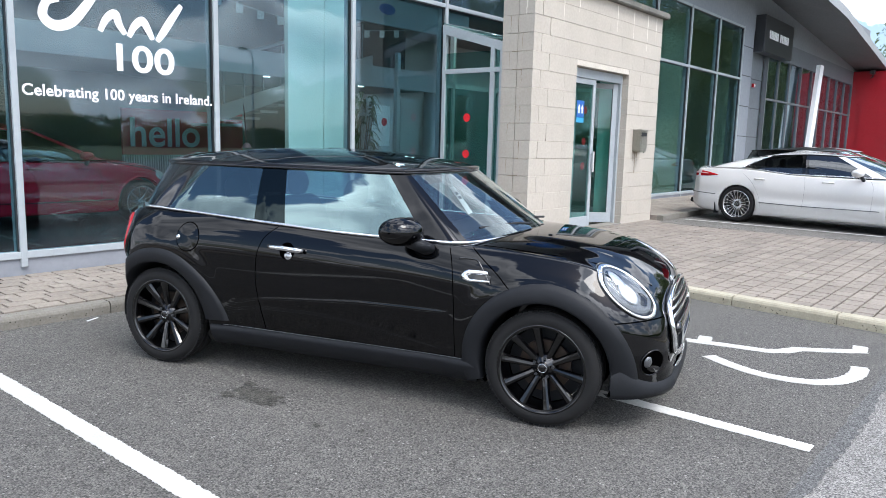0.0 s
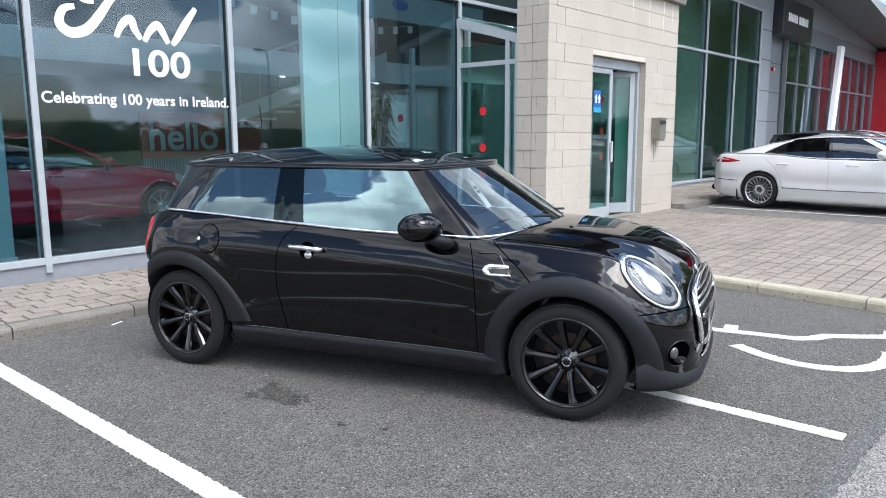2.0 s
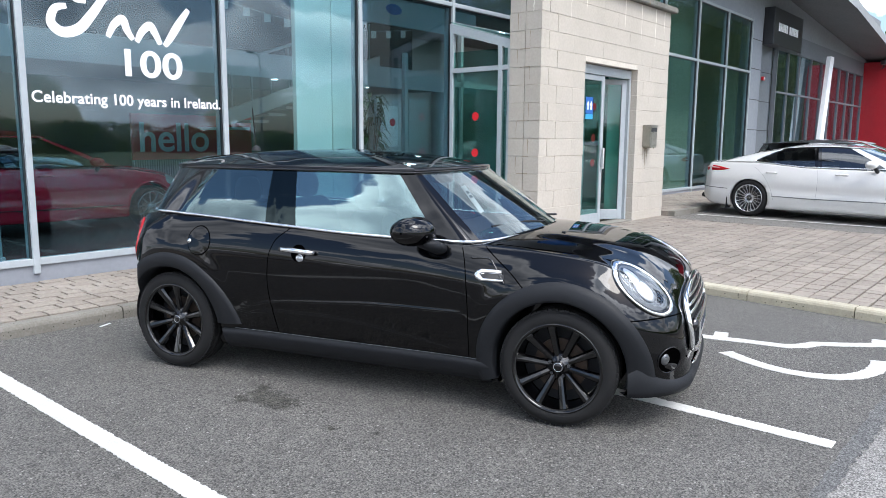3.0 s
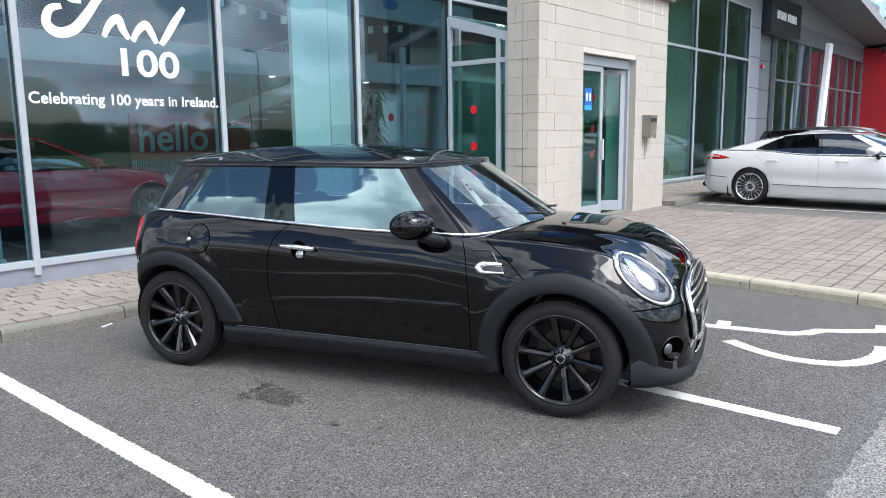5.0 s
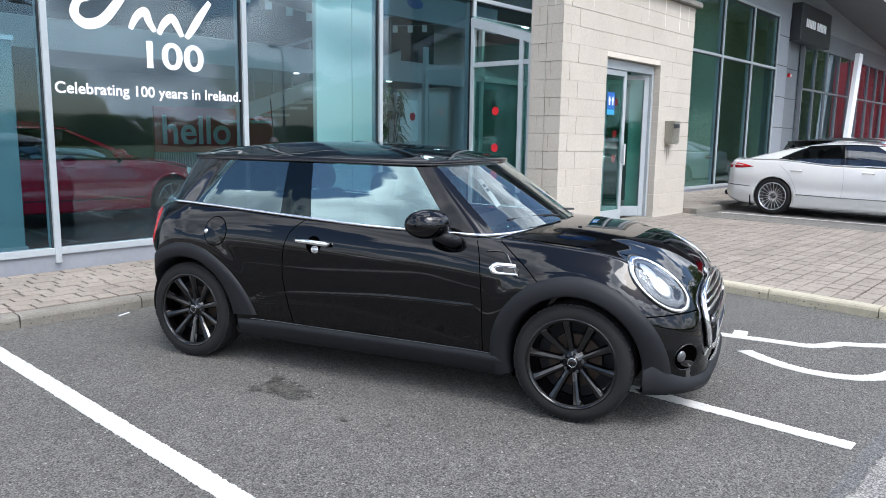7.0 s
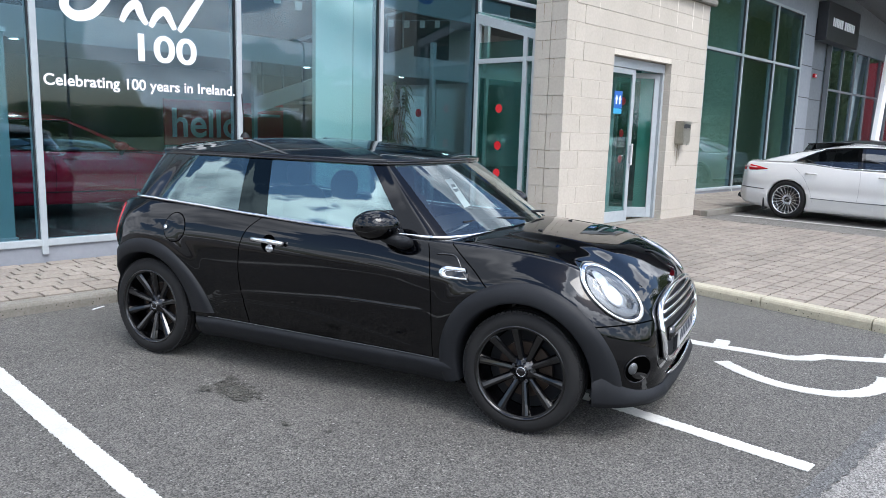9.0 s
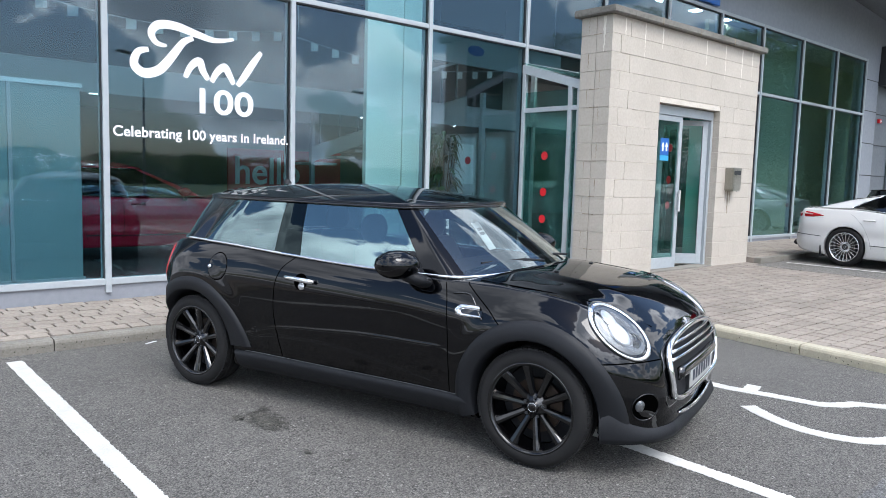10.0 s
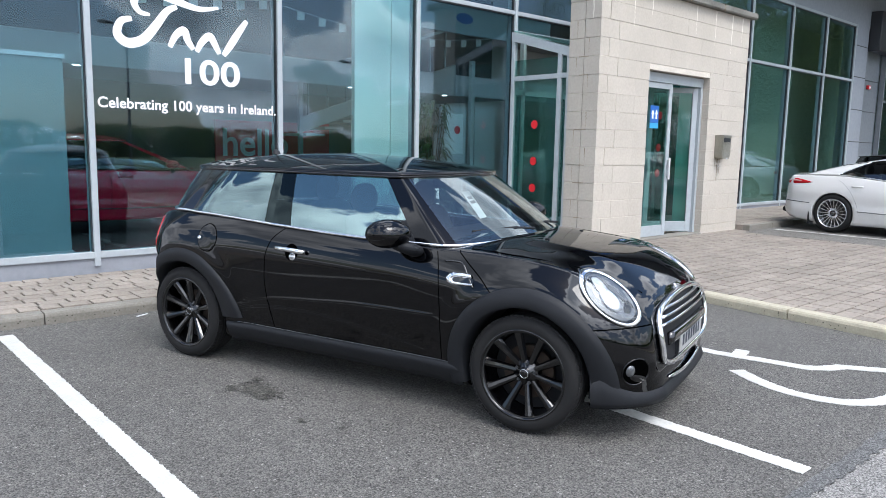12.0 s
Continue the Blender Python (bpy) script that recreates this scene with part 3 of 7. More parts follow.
# paved area: base, then stones
_in = [(x + 0.12 * -math.sin(h), y + 0.12 * math.cos(h)) for x, y, h in [along(KERB, _len * i / 220) for i in range(221)]]
_plaza = _in + [(12.05, -12.0), (12.05, 6.0), (12.4, 6.0), (12.4, FAC + 0.1), (-14.0, FAC + 0.1)]
pavement = tagged(link("pavement", prism(_plaza, -0.05, PZ - 0.024), M_SAND), "buff concrete paving laid in staggered rows", kind="structure")
tagged(link("road_far", box(12.05, 60, -14, 6.05, -0.05, PZ), M_ASPH3), "grey asphalt of the far parking bays", kind="structure")
far_walk = tagged(link("pavement_far", box(12.4, 60, 6.18, FAC + 0.1, -0.05, PZ + 0.09), M_PAVER), "raised paving along the glass front", kind="structure")
for _i in range(24):
    _x = 12.4 + 0.915 * _i
    part("kerb_stone", box(_x + 0.004, _x + 0.911, 6.055, 6.18, -0.04, PZ + 0.095, 0.012), M_KERB, far_walk)

# ---- glass front ----
MULL = [-0.11, 2.02, 4.16, 6.29, 8.25, 10.2, 12.15, 14.1, 15.95, 18.0, 20.03, 22.0]
TOP = 5.04
front = tagged(link("wall_front_sill", box(-0.14, 22.05, FAC - 0.03, FAC + 0.12, 0.0, 0.25), M_PLINTH), "pale grey aluminium plinth below the shop glass", kind="structure")
part("sill_cap", box(-0.14, 22.05, FAC - 0.055, FAC + 0.06, 0.25, 0.315, 0.006), M_ALU, front)
part("drip", box(-0.14, 22.05, FAC - 0.04, FAC - 0.03, 0.04, 0.075), M_ALU, front)
for _i, _x in enumerate(MULL):
    _bm = box(_x - 0.03, _x + 0.03, FAC - 0.06, FAC + 0.11, 0.17, TOP, 0.005)
    _m = tagged(link("trim_mullion", _bm, M_ALU), "pale grey aluminium mullion", kind="structure")
    part("gasket", box(_x - 0.038, _x - 0.03, FAC - 0.03, FAC + 0.02, 0.315, TOP), M_ALU_D, _m)
    part("gasket", box(_x + 0.03, _x + 0.038, FAC - 0.03, FAC + 0.02, 0.315, TOP), M_ALU_D, _m)
for _z in (3.53, TOP - 0.03):
    for _x0, _x1 in zip(MULL, MULL[1:]):
        _t = tagged(link("trim_transom", box(_x0 + 0.03, _x1 - 0.03, FAC - 0.052, FAC + 0.1, _z - 0.03, _z + 0.03, 0.004), M_ALU), "pale grey aluminium transom", kind="structure")
        part("gasket", box(_x0 + 0.045, _x1 - 0.045, FAC - 0.04, FAC + 0.02, _z - 0.045, _z - 0.03), M_ALU_D, _t)
for _i, (_x0, _x1) in enumerate(zip(MULL, MULL[1:])):
    for _z0, _z1 in ((0.315, 3.5), (3.56, TOP - 0.06)):
        if 8.2 < _x0 < 12.0 and _z0 < 1:
            continue                                             # the lobby opens here
        _w = tagged(link("window_%d" % (_i + 1), box(_x0 + 0.032, _x1 - 0.032, FAC - 0.006, FAC + 0.006, _z0, _z1), M_GLASS), "large greenish shop window pane mirroring the sky", kind="structure")
        _w.visible_shadow = False
# upper band, roof overhang
tagged(link("wall_upper", box(-0.14, 8.6, FAC - 0.02, FAC + 0.2, TOP, 5.6), M_CLAD), "grey metal cladding above the glass", kind="structure")

tagged(link("wall_upper_right", box(8.6, 40.0, FAC - 0.018, FAC + 0.2, TOP, 7.2), M_CLAD), "grey metal cladding under the roof overhang", kind="structure")


def soff(x):
    return 6.35 - 0.075 * (x - 22), 5.66 - 0.05 * (x - 26.7)


_rows = [[], [], [], []]
for _i in range(14):
    _x = 8.6 + _i * 2.9
    _zw, _ze = soff(_x)
    _ye = 6.15 + max(0, _x - 26) * 0.05
    _rows[0].append((_x, FAC, _zw)); _rows[1].append((_x, _ye, _ze))
    _rows[2].append((_x, _ye, _ze + 0.28)); _rows[3].append((_x, FAC + 8, _zw + 1.6))
_bm = grid(_rows)
bmesh.ops.recalc_face_normals(_bm, faces=_bm.faces)
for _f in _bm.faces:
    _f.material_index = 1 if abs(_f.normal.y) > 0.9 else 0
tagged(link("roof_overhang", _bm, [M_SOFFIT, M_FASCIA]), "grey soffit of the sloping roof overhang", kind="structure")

# ---- pale block portal ----
PX0, PX1, PY0, PY1, PTOP = 8.13, 12.37, 6.31, 6.84, 3.76
DX0, DX1, DZ = 9.36, 11.14, 2.66
portal = tagged(new("wall_portal"), "cream split-faced block wall around the side door", kind="structure")
portal.empty_display_size = 0.2
for _n, _q in (("core", (PX0 + 0.012, DX0 - 0.012, PY0 + 0.0025, PY1, 0.0, PTOP)), ("core", (DX1 + 0.012, PX1 - 0.012, PY0 + 0.0025, PY1, 0.0, PTOP)), ("core", (DX0 - 0.012, DX1 + 0.012, PY0 + 0.0025, PY1, DZ + 0.012, PTOP))):
    part(_n, box(*_q), M_MORTAR, portal)
CH = 0.2513
_rnd = random.Random(11)


def block(x0, x1, y0, y1, z0, z1, name="block"):
    """One split-faced block with softened edges and a slightly uneven face."""
    bm = box(x0, x1, y0, y1, z0, z1)
    level = [e for e in bm.edges if abs(e.verts[0].co.z - e.verts[1].co.z) < 0.001]
    bmesh.ops.bevel(bm, geom=level, offset=0.003, segments=1, affect="EDGES")
    return part(name, bm, M_STONE, portal)


for _k in range(15):
    _z0, _z1 = max(0.03, PTOP - CH * (_k + 1)) + 0.0021, PTOP - CH * _k - 0.0021
    if _z1 - _z0 < 0.05:
        continue
    # end face towards the glass front: header blocks that tooth into the front
    _tooth = 0.2 if _k % 2 else 0.42
    _d = _rnd.uniform(0, 0.006)
    block(PX0 - _d, PX0 + _tooth - 0.005, PY0 - _rnd.uniform(0, 0.005), PY0 + 0.26, _z0, _z1)
    block(PX0 - _rnd.uniform(0, 0.006), PX0 + 0.1, PY0 + 0.27, PY1 + 0.002, _z0, _z1)
    for _a, _b in (((PX0 + _tooth + 0.005, DX0), (DX1, PX1)) if _z1 < DZ + 0.1 else ((PX0 + _tooth + 0.005, PX1),)):
        _x = _a
        _first = True
        _lay = _rnd.uniform(0.002, 0.008)                    # how far this course stands out
        while _x < _b - 0.01:
            _w = (0.225 if (_k % 2 and _first) else 0.45)
            _e = min(_b, _x + _w)
            if _b - _e < 0.12:
                _e = _b
            block(_x, _e, PY0 - _lay - _rnd.uniform(-0.001, 0.001), PY0 + 0.2, _z0 if _z0 > DZ or _e <= DX0 + 0.01 or _x >= DX1 - 0.01 else max(_z0, DZ), _z1)
            _x, _first = _e, False
_bm = box(PX0 - 0.1, PX1 + 0.1, PY0 - 0.1, PY1 + 0.08, PTOP, PTOP + 0.1)
bmesh.ops.bevel(_bm, geom=list(_bm.edges), offset=0.014, segments=2, affect="EDGES")
coping = tagged(link("trim_coping", _bm, M_COPE), "weathered dark coping slabs on the block wall", kind="structure")
for _x in (9.2, 10.25, 11.3):
    part("joint", box(_x - 0.006, _x + 0.006, PY0 - 0.103, PY1, PTOP - 0.002, PTOP + 0.102), M_STREAK, coping)
# stains: cracked joints and run-off below the letter box
def streak(name, x0, x1, y, z0, z1, seed, axis="y", mat=None):
    rnd = random.Random(seed)
    bm = bmesh.new()
    n = 14
    L, R = [], []
    for i in range(n + 1):
        z = z1 + (z0 - z1) * i / n
        w = (x1 - x0) / 2 * (1 - 0.75 * i / n) * rnd.uniform(0.6, 1.1)
        c = (x0 + x1) / 2 + rnd.uniform(-0.006, 0.006)
        L.append((c - w, y, z) if axis == "y" else (y, c - w, z)); R.append((c + w, y, z) if axis == "y" else (y, c + w, z))
    grid([L, R], bm=bm)
    return part(name, bm, mat or M_STREAK, portal)


for _i, (_x, _w, _l) in enumerate(((8.42, 0.035, 0.42), (8.9, 0.03, 0.5), (9.35, 0.04, 0.3), (10.6, 0.03, 0.42), (11.2, 0.03, 0.55), (11.75, 0.04, 0.62), (12.1, 0.03, 0.4))):
    streak("lime_run", _x - _w / 2, _x + _w / 2, PY0 - 0.0085, PTOP - 0.02 - _l, PTOP - 0.02, 30 + _i, "y", M_LIME)
streak("lime_run", PY0 + 0.1, PY0 + 0.16, PX0 - 0.0085, PTOP - 0.5, PTOP - 0.02, 44, "x", M_LIME)
streak("stain", 11.52, 11.57, PY0 - 0.009, 0.98, 1.36, 3)
streak("stain", 11.60, 11.63, PY0 - 0.009, 1.1, 1.36, 4)
streak("stain", 11.45, 11.475, PY0 - 0.009, 1.16, 1.36, 6)
# cracked joints down the end of the wall, toothed from course to course
_rnd = random.Random(31)
for _k in range(1, 14):
    _z = PTOP - CH * _k
    if _k in (2, 7, 12):
        continue
    _ya = PY1 - 0.14 if _k % 2 else PY0 + 0.18
    _w = _rnd.uniform(0.008, 0.02)
    streak("crack", _ya - _w / 2, _ya + _w / 2, PX0 - 0.0095, _z + 0.01 + _rnd.uniform(0, 0.05), _z + CH - 0.01, 50 + _k, "x")
    if _k % 3:
        part("crack", box(PX0 - 0.0095, PX0 - 0.004, PY0 + 0.18, PY0 + 0.18 + _rnd.uniform(0.08, 0.2), _z - 0.004, _z + 0.004), M_STREAK, portal)

# door in the portal: frame, fixed leaf, leaf ajar
DY = PY0 + 0.11
door = tagged(new("door_1"), "glazed aluminium double door with one leaf ajar", kind="structure")
for _q in ((DX0, DX0 + 0.05, DY, DY + 0.09, PZ, DZ), (DX1 - 0.06, DX1, DY, DY + 0.09, PZ, DZ), (DX0 + 0.05, DX1 - 0.06, DY, DY + 0.09, DZ - 0.14, DZ)):
    part("door_frame", box(*_q, 0.004), M_ALU, door)
part("reveal_lining", box(DX1 - 0.004, DX1 + 0.02, DY + 0.095, PY1 + 0.01, PZ, DZ), M_JADE, door)
part("threshold", box(DX0, DX1, PY0 - 0.02, DY + 0.12, PZ - 0.03, PZ + 0.02, 0.004), M_KERB, door)


def leaf(x, y, w, turn, side):
    """A door leaf hinged at x, y: stiles, rails and a pane; side: which way it runs."""
    e = new("door_leaf")
    e.parent = door
    e.matrix_world = pose(x, y, 0, 0, 0, turn)
    z0, z1, st = PZ + 0.025, DZ - 0.145, 0.085
    a, b = (0, w) if side > 0 else (-w, 0)
    for q in ((a, a + st, z0, z1), (b - st, b, z0, z1)):
        part("stile", box(q[0], q[1], 0, 0.045, q[2], q[3], 0.004), M_ALU, e)
    part("rail", box(a + st, b - st, 0, 0.045, z1 - 0.085, z1, 0.004), M_ALU, e)
    part("rail", box(a + st, b - st, 0, 0.045, z0, z0 + 0.17, 0.004), M_ALU, e)
    p = part("pane", box(a + st, b - st, 0.018, 0.026, z0 + 0.17, z1 - 0.085), M_GLASS_IN, e)
    p.visible_shadow = False
    hx = b - st / 2 if side > 0 else a + st / 2
    part("handle", box(hx - 0.022, hx + 0.022, -0.05, -0.028, 1.02, 1.36, 0.006), M_WALLIN, e, "pale flat pull handle")
    for hz in (1.06, 1.32):
        part("handle_post", box(hx - 0.01, hx + 0.01, -0.03, 0.0, hz - 0.012, hz + 0.012), M_ALU, e)
    return e


leaf(DX0 + 0.055, DY + 0.02, 0.83, 0, 1)
leaf(DX1 - 0.065, DY + 0.05, 0.83, -38, -1)
for _z, _m in ((2.02, M_STICK), (1.52, M_STICK), (1.12, M_STICK)):
    _bm = lathe([(0.0001, 0), (0.062, 0), (0.062, 0.002)], 24)
    part("sticker", moved(_bm, pose(DX0 + 0.62, DY + 0.052, _z)), _m, door, "round red sticker on the glass")
part("sticker", box(DX0 + 0.27, DX0 + 0.50, DY + 0.008, DY + 0.012, 1.90, 2.16), M_BLUE, door, "blue notice with two white arrow marks")
part("sticker", box(DX0 + 0.27, DX0 + 0.50, DY + 0.008, DY + 0.012, 1.815, 1.895), M_CYAN, door, "pale blue strip under the notice")
for _x in (DX0 + 0.335, DX0 + 0.435):
    part("mark", slab([(_x - 0.018, 1.96), (_x + 0.018, 1.96), (_x + 0.018, 2.03), (_x + 0.04, 2.03), (_x, 2.1), (_x - 0.04, 2.03), (_x - 0.018, 2.03)], DY + 0.004, DY + 0.008), M_WHITE, door)

# letter box
lb = thing("letter_box", "weathered steel letter box fixed to the block wall", "letter box", at=(11.55, PY0 - 0.01, 1.36))
part("body", slab([(-0.10, 0.0), (0.10, 0.0), (0.13, 0.035), (0.13, 0.36), (-0.13, 0.36), (-0.13, 0.035)], -0.15, 0.0), M_BOX, lb)
part("hood", slab([(-0.135, 0.36), (0.135, 0.36), (0.135, 0.395), (-0.135, 0.395)], -0.155, 0.0), M_BOX, lb)
part("front_plate", box(-0.11, 0.11, -0.158, -0.15, 0.04, 0.255, 0.004), M_BOX, lb)
part("flap", box(-0.11, 0.11, -0.156, -0.15, 0.275, 0.345, 0.002), M_SIGN, lb, "dark letter slot")
part("slot_lip", box(-0.06, 0.06, -0.17, -0.156, 0.262, 0.28, 0.004), M_BOX, lb)
part("lock", lathe([(0.0001, -0.158), (0.012, -0.158), (0.012, -0.148)], 12), M_CHROME, lb)

# ---- lobby between portal and glass front ----
LX = 8.19
lobby = tagged(new("wall_lobby"), "glazed lobby side with pale aluminium frames", kind="structure")
def lobby_side(x, pane):
    part("post", box(x - 0.035, x + 0.035, 7.0, 7.07, PZ, 2.86, 0.004), M_ALU, lobby)
    part("post", box(x - 0.035, x + 0.035, PY1, PY1 + 0.06, PZ, 2.8, 0.004), M_ALU, lobby)
    part("post", box(x - 0.035, x + 0.035, FAC - 0.12, FAC - 0.062, PZ, 3.12, 0.004), M_ALU, lobby)
    for a, b in ((PY1 + 0.061, 6.999), (7.071, FAC - 0.121)):
        part("rail", box(x - 0.034, x + 0.034, a, b, 2.49, 2.56, 0.004), M_ALU, lobby)
        part("rail", box(x - 0.034, x + 0.034, a, b, PZ, PZ + 0.16, 0.004), M_ALU, lobby)
    bm = bmesh.new()
    rows = [[(x - 0.04, FAC - 0.06, 3.10), (x - 0.04, PY1, 2.78)], [(x - 0.04, FAC - 0.06, 3.23), (x - 0.04, PY1, 2.91)], [(x + 0.04, FAC - 0.06, 3.23), (x + 0.04, PY1, 2.91)], [(x + 0.04, FAC - 0.06, 3.10), (x + 0.04, PY1, 2.78)]]
    grid(rows + [rows[0]], bm=bm)
    bmesh.ops.recalc_face_normals(bm, faces=bm.faces)
    part("sloping_rail", bm, M_ALU, lobby)
    for y0, y1 in ((PY1 + 0.06, 7.0), (7.07, FAC - 0.12)):
        for z0, z1 in ((PZ + 0.16, 2.49), (2.56, 2.8)):
            p = part("pane", box(x - 0.005, x + 0.005, y0, y1, z0, z1), pane, lobby)
            p.visible_shadow = False


lobby_side(LX, M_GLASS_IN)
lobby_side(12.28, M_FILM)
_bm = grid([[(LX - 0.05, FAC - 0.06, 3.25), (12.33, FAC - 0.06, 3.25)], [(LX - 0.05, PY1, 2.93), (12.33, PY1, 2.93)]])
p_roof = part("roof_pane", thicken(_bm, 0.012), M_GLASS_IN, lobby, "sloping glass roof of the lobby")
p_roof.visible_shadow = False
for _z in (1.83, 1.28, 0.87):
    _bm = lathe([(0.0001, -0.001), (0.065, -0.001), (0.065, 0.001)], 24)
    part("sticker", moved(_bm, pose(LX - 0.008, 7.5, _z, 0, 0, 90)), M_STICK, lobby, "round red sticker on the glass")
# header and inner doors on the line of the glass front
_h = tagged(link("trim_header", box(8.28, 12.12, FAC - 0.05, FAC + 0.08, 3.2, 3.27, 0.004), M_ALU), "aluminium header above the inner doors", kind="structure")
_w = tagged(link("window_header", box(8.282, 12.118, FAC - 0.006, FAC + 0.006, 3.27, 3.5), M_GLASS), "narrow greenish pane above the lobby", kind="structure")
_w.visible_shadow = False
_d2 = tagged(new("door_2"), "inner glazed aluminium double doors", kind="structure")
for _x in (8.5, 9.75, 11.0):
    part("door_frame", box(_x - 0.03, _x + 0.03, FAC - 0.03, FAC + 0.05, PZ, 3.2), M_ALU, _d2)
part("door_frame", box(8.28, 12.12, FAC - 0.03, FAC + 0.05, 2.3, 2.38), M_ALU, _d2)
_p = part("pane", box(8.28, 12.12, FAC, FAC + 0.008, PZ + 0.1, 2.3), M_GLASS_IN, _d2)
_p.visible_shadow = False

# ---- right-hand end: cladding, sign board, red showroom ----
_c = tagged(link("wall_clad", box(22.05, 22.95, FAC - 0.04, FAC + 0.3, 0.0, TOP + 0.001), M_CLAD), "mid-grey metal cladding panels", kind="structure")
for _z in (0.95, 1.85, 2.75, 3.65, 4.5):
    part("joint", box(22.06, 22.94, FAC - 0.044, FAC - 0.03, _z - 0.012, _z + 0.012), M_ALU_D, _c)
_c = tagged(link("wall_clad_dark", box(22.95, 24.55, FAC + 0.12, FAC + 0.4, 0.0, 5.9), M_CLAD_D), "dark grey metal cladding panels", kind="structure")
for _z in (0.95, 1.85, 2.75, 3.65):
    part("joint", box(22.96, 24.54, FAC + 0.112, FAC + 0.13, _z - 0.012, _z + 0.012), M_ALU_D, _c)
sign = thing("sign_board", "dark grey sign board with pale lettering on the wall", "sign", at=(24.5, FAC - 0.2, 4.42))
part("panel", box(-1.45, 1.6, -0.12, 0.2, 0.0, 1.1, 0.02), M_SIGN, sign)
_x = -1.0
for _w in (0.14, 0.15, 0.12, 0.12, 0.15, 0.17, 0.0, 0.19, 0.15, 0.12, 0.15, 0.14, 0.14):
    if _w:
        part("letter_bar", box(_x, _x + _w * 0.78, -0.13, -0.12, 0.44, 0.68), M_WHITE, sign)
    _x += max(_w, 0.1) + 0.02
G2 = [24.55, 25.8, 27.1, 28.6, 30.1, 31.5, 32.9, 34.3, 35.7, 37.2]
tagged(link("wall_right_sill", box(24.55, 37.2, FAC - 0.03, FAC + 0.12, 0.0, 0.3), M_CLAD_D), "dark plinth below the far glass", kind="structure")
for _i, _x in enumerate(G2):
    tagged(link("trim_mullion_far", box(_x - 0.03, _x + 0.03, FAC - 0.05, FAC + 0.08, 0.3, 4.45), M_CLAD_D), "dark slim mullion", kind="structure")
for _x0, _x1 in zip(G2, G2[1:]):
    for _z0, _z1 in ((0.3, 3.07), (3.13, 4.42)):
        _w = tagged(link("window_far", box(_x0 + 0.03, _x1 - 0.03, FAC - 0.005, FAC + 0.005, _z0, _z1), M_GLASS), "far showroom pane mirroring the red box" if _x0 > 28 else "far showroom pane", kind="structure")
        _w.visible_shadow = False
    tagged(link("trim_transom_far", box(_x0 + 0.03, _x1 - 0.03, FAC - 0.045, FAC + 0.08, 3.07, 3.13), M_CLAD_D), "dark slim transom", kind="structure")
tagged(link("wall_right_upper", box(24.55, 40, FAC - 0.04, FAC + 0.3, 4.45, TOP + 0.001), M_CLAD_D), "dark grey cladding above the far glass", kind="structure")


def fin(x, y, h, lean, name="white_fin"):
    f = thing(name, "white slanted fin in front of the far showroom", "fin", at=(x, y, PZ))
    part("blade", slab([(0, 0), (0.5, 0), (0.5 + lean, h), (lean, h)], 0, 0.14), M_WHITE, f)


fin(28.35, FAC - 0.5, 4.5, 0.9)
fin(36.4, 5.3, 5.0, 0.8)
_r = tagged(link("wall_red", box(37.2, 46, 5.7, FAC + 0.4, 0.0, 5.05), M_RED), "glossy red cladding box of the far showroom", kind="structure")
part("door_frame", box(37.15, 37.2, 6.0, 7.6, PZ, 3.6), M_RED, _r)

alarm = thing("alarm_box", "small red alarm box on the dark cladding", "alarm box", at=(23.64, FAC + 0.115, 3.4))
part("case", box(-0.09, 0.09, -0.07, 0.0, 0, 0.11, 0.012), M_STICK, alarm)
part("lamp", lathe([(0.0001, -0.09), (0.03, -0.085), (0.04, -0.07)], 16), M_WHITE, alarm).matrix_local = pose(0, 0, 0.05)
cctv = thing("security_camera", "dark wall camera on a short bracket", "camera", at=(37.0, 7.2, 4.75))
part("bracket", tube([(0.2, 0.1, 0.0), (0.05, 0.0, 0.05), (0.0, 0.0, 0.16)], 0.03, 8), M_SIGN, cctv)
part("body", box(-0.3, 0.12, -0.09, 0.09, 0.14, 0.32, 0.03), M_SIGN, cctv)

blue = thing("blue_sign", "plain blue sign panel fixed above the glass front", "sign", at=(11.6, FAC - 0.03, 5.07))
part("panel", box(0, 2.25, -0.08, 0.0, 0, 0.75, 0.015), M_BLUE, blue)
part("bracket", box(0.3, 0.4, -0.03, 0.005, 0.75, 0.9), M_CLAD_D, blue)
part("bracket", box(1.85, 1.95, -0.03, 0.005, 0.75, 0.9), M_CLAD_D, blue)

# ---- showroom inside ----
tagged(link("floor", box(-0.3, 40, FAC + 0.13, 20, -0.05, PZ + 0.005), M_FLOORIN), "grey polished tile floor of the showroom", kind="structure")
tagged(link("wall_back", box(-0.3, 40, 20, 20.2, 0, 5.5), M_WALLIN), "pale plastered back wall", kind="structure")
tagged(link("wall_left", box(-0.5, -0.3, FAC - 0.02, 20, 0, 5.5), M_WALLIN), "pale plastered side wall", kind="structure")
tagged(link("wall_right", box(40, 40.2, FAC - 0.02, 20, 0, 7), M_WALLIN), "pale plastered side wall", kind="structure")
tagged(link("ceiling", box(-0.3, 40, FAC + 0.2, 20, 5.3, 5.4), M_WALLIN), "pale showroom ceiling", kind="structure")
tagged(link("roof_flat", box(-0.5, 8.6, FAC + 0.2, 20.2, 5.5, 5.6), M_FASCIA), "flat grey roof of the showroom", kind="structure")
mez = tagged(link("mezzanine", box(-0.3, 14, 12.0, 20, 2.72, 3.0), M_WALLIN), "pale edge of the upper floor", kind="structure")
part("fascia", box(-0.3, 14, 11.94, 12.0, 2.58, 3.02, 0.01), M_WALLIN, mez)
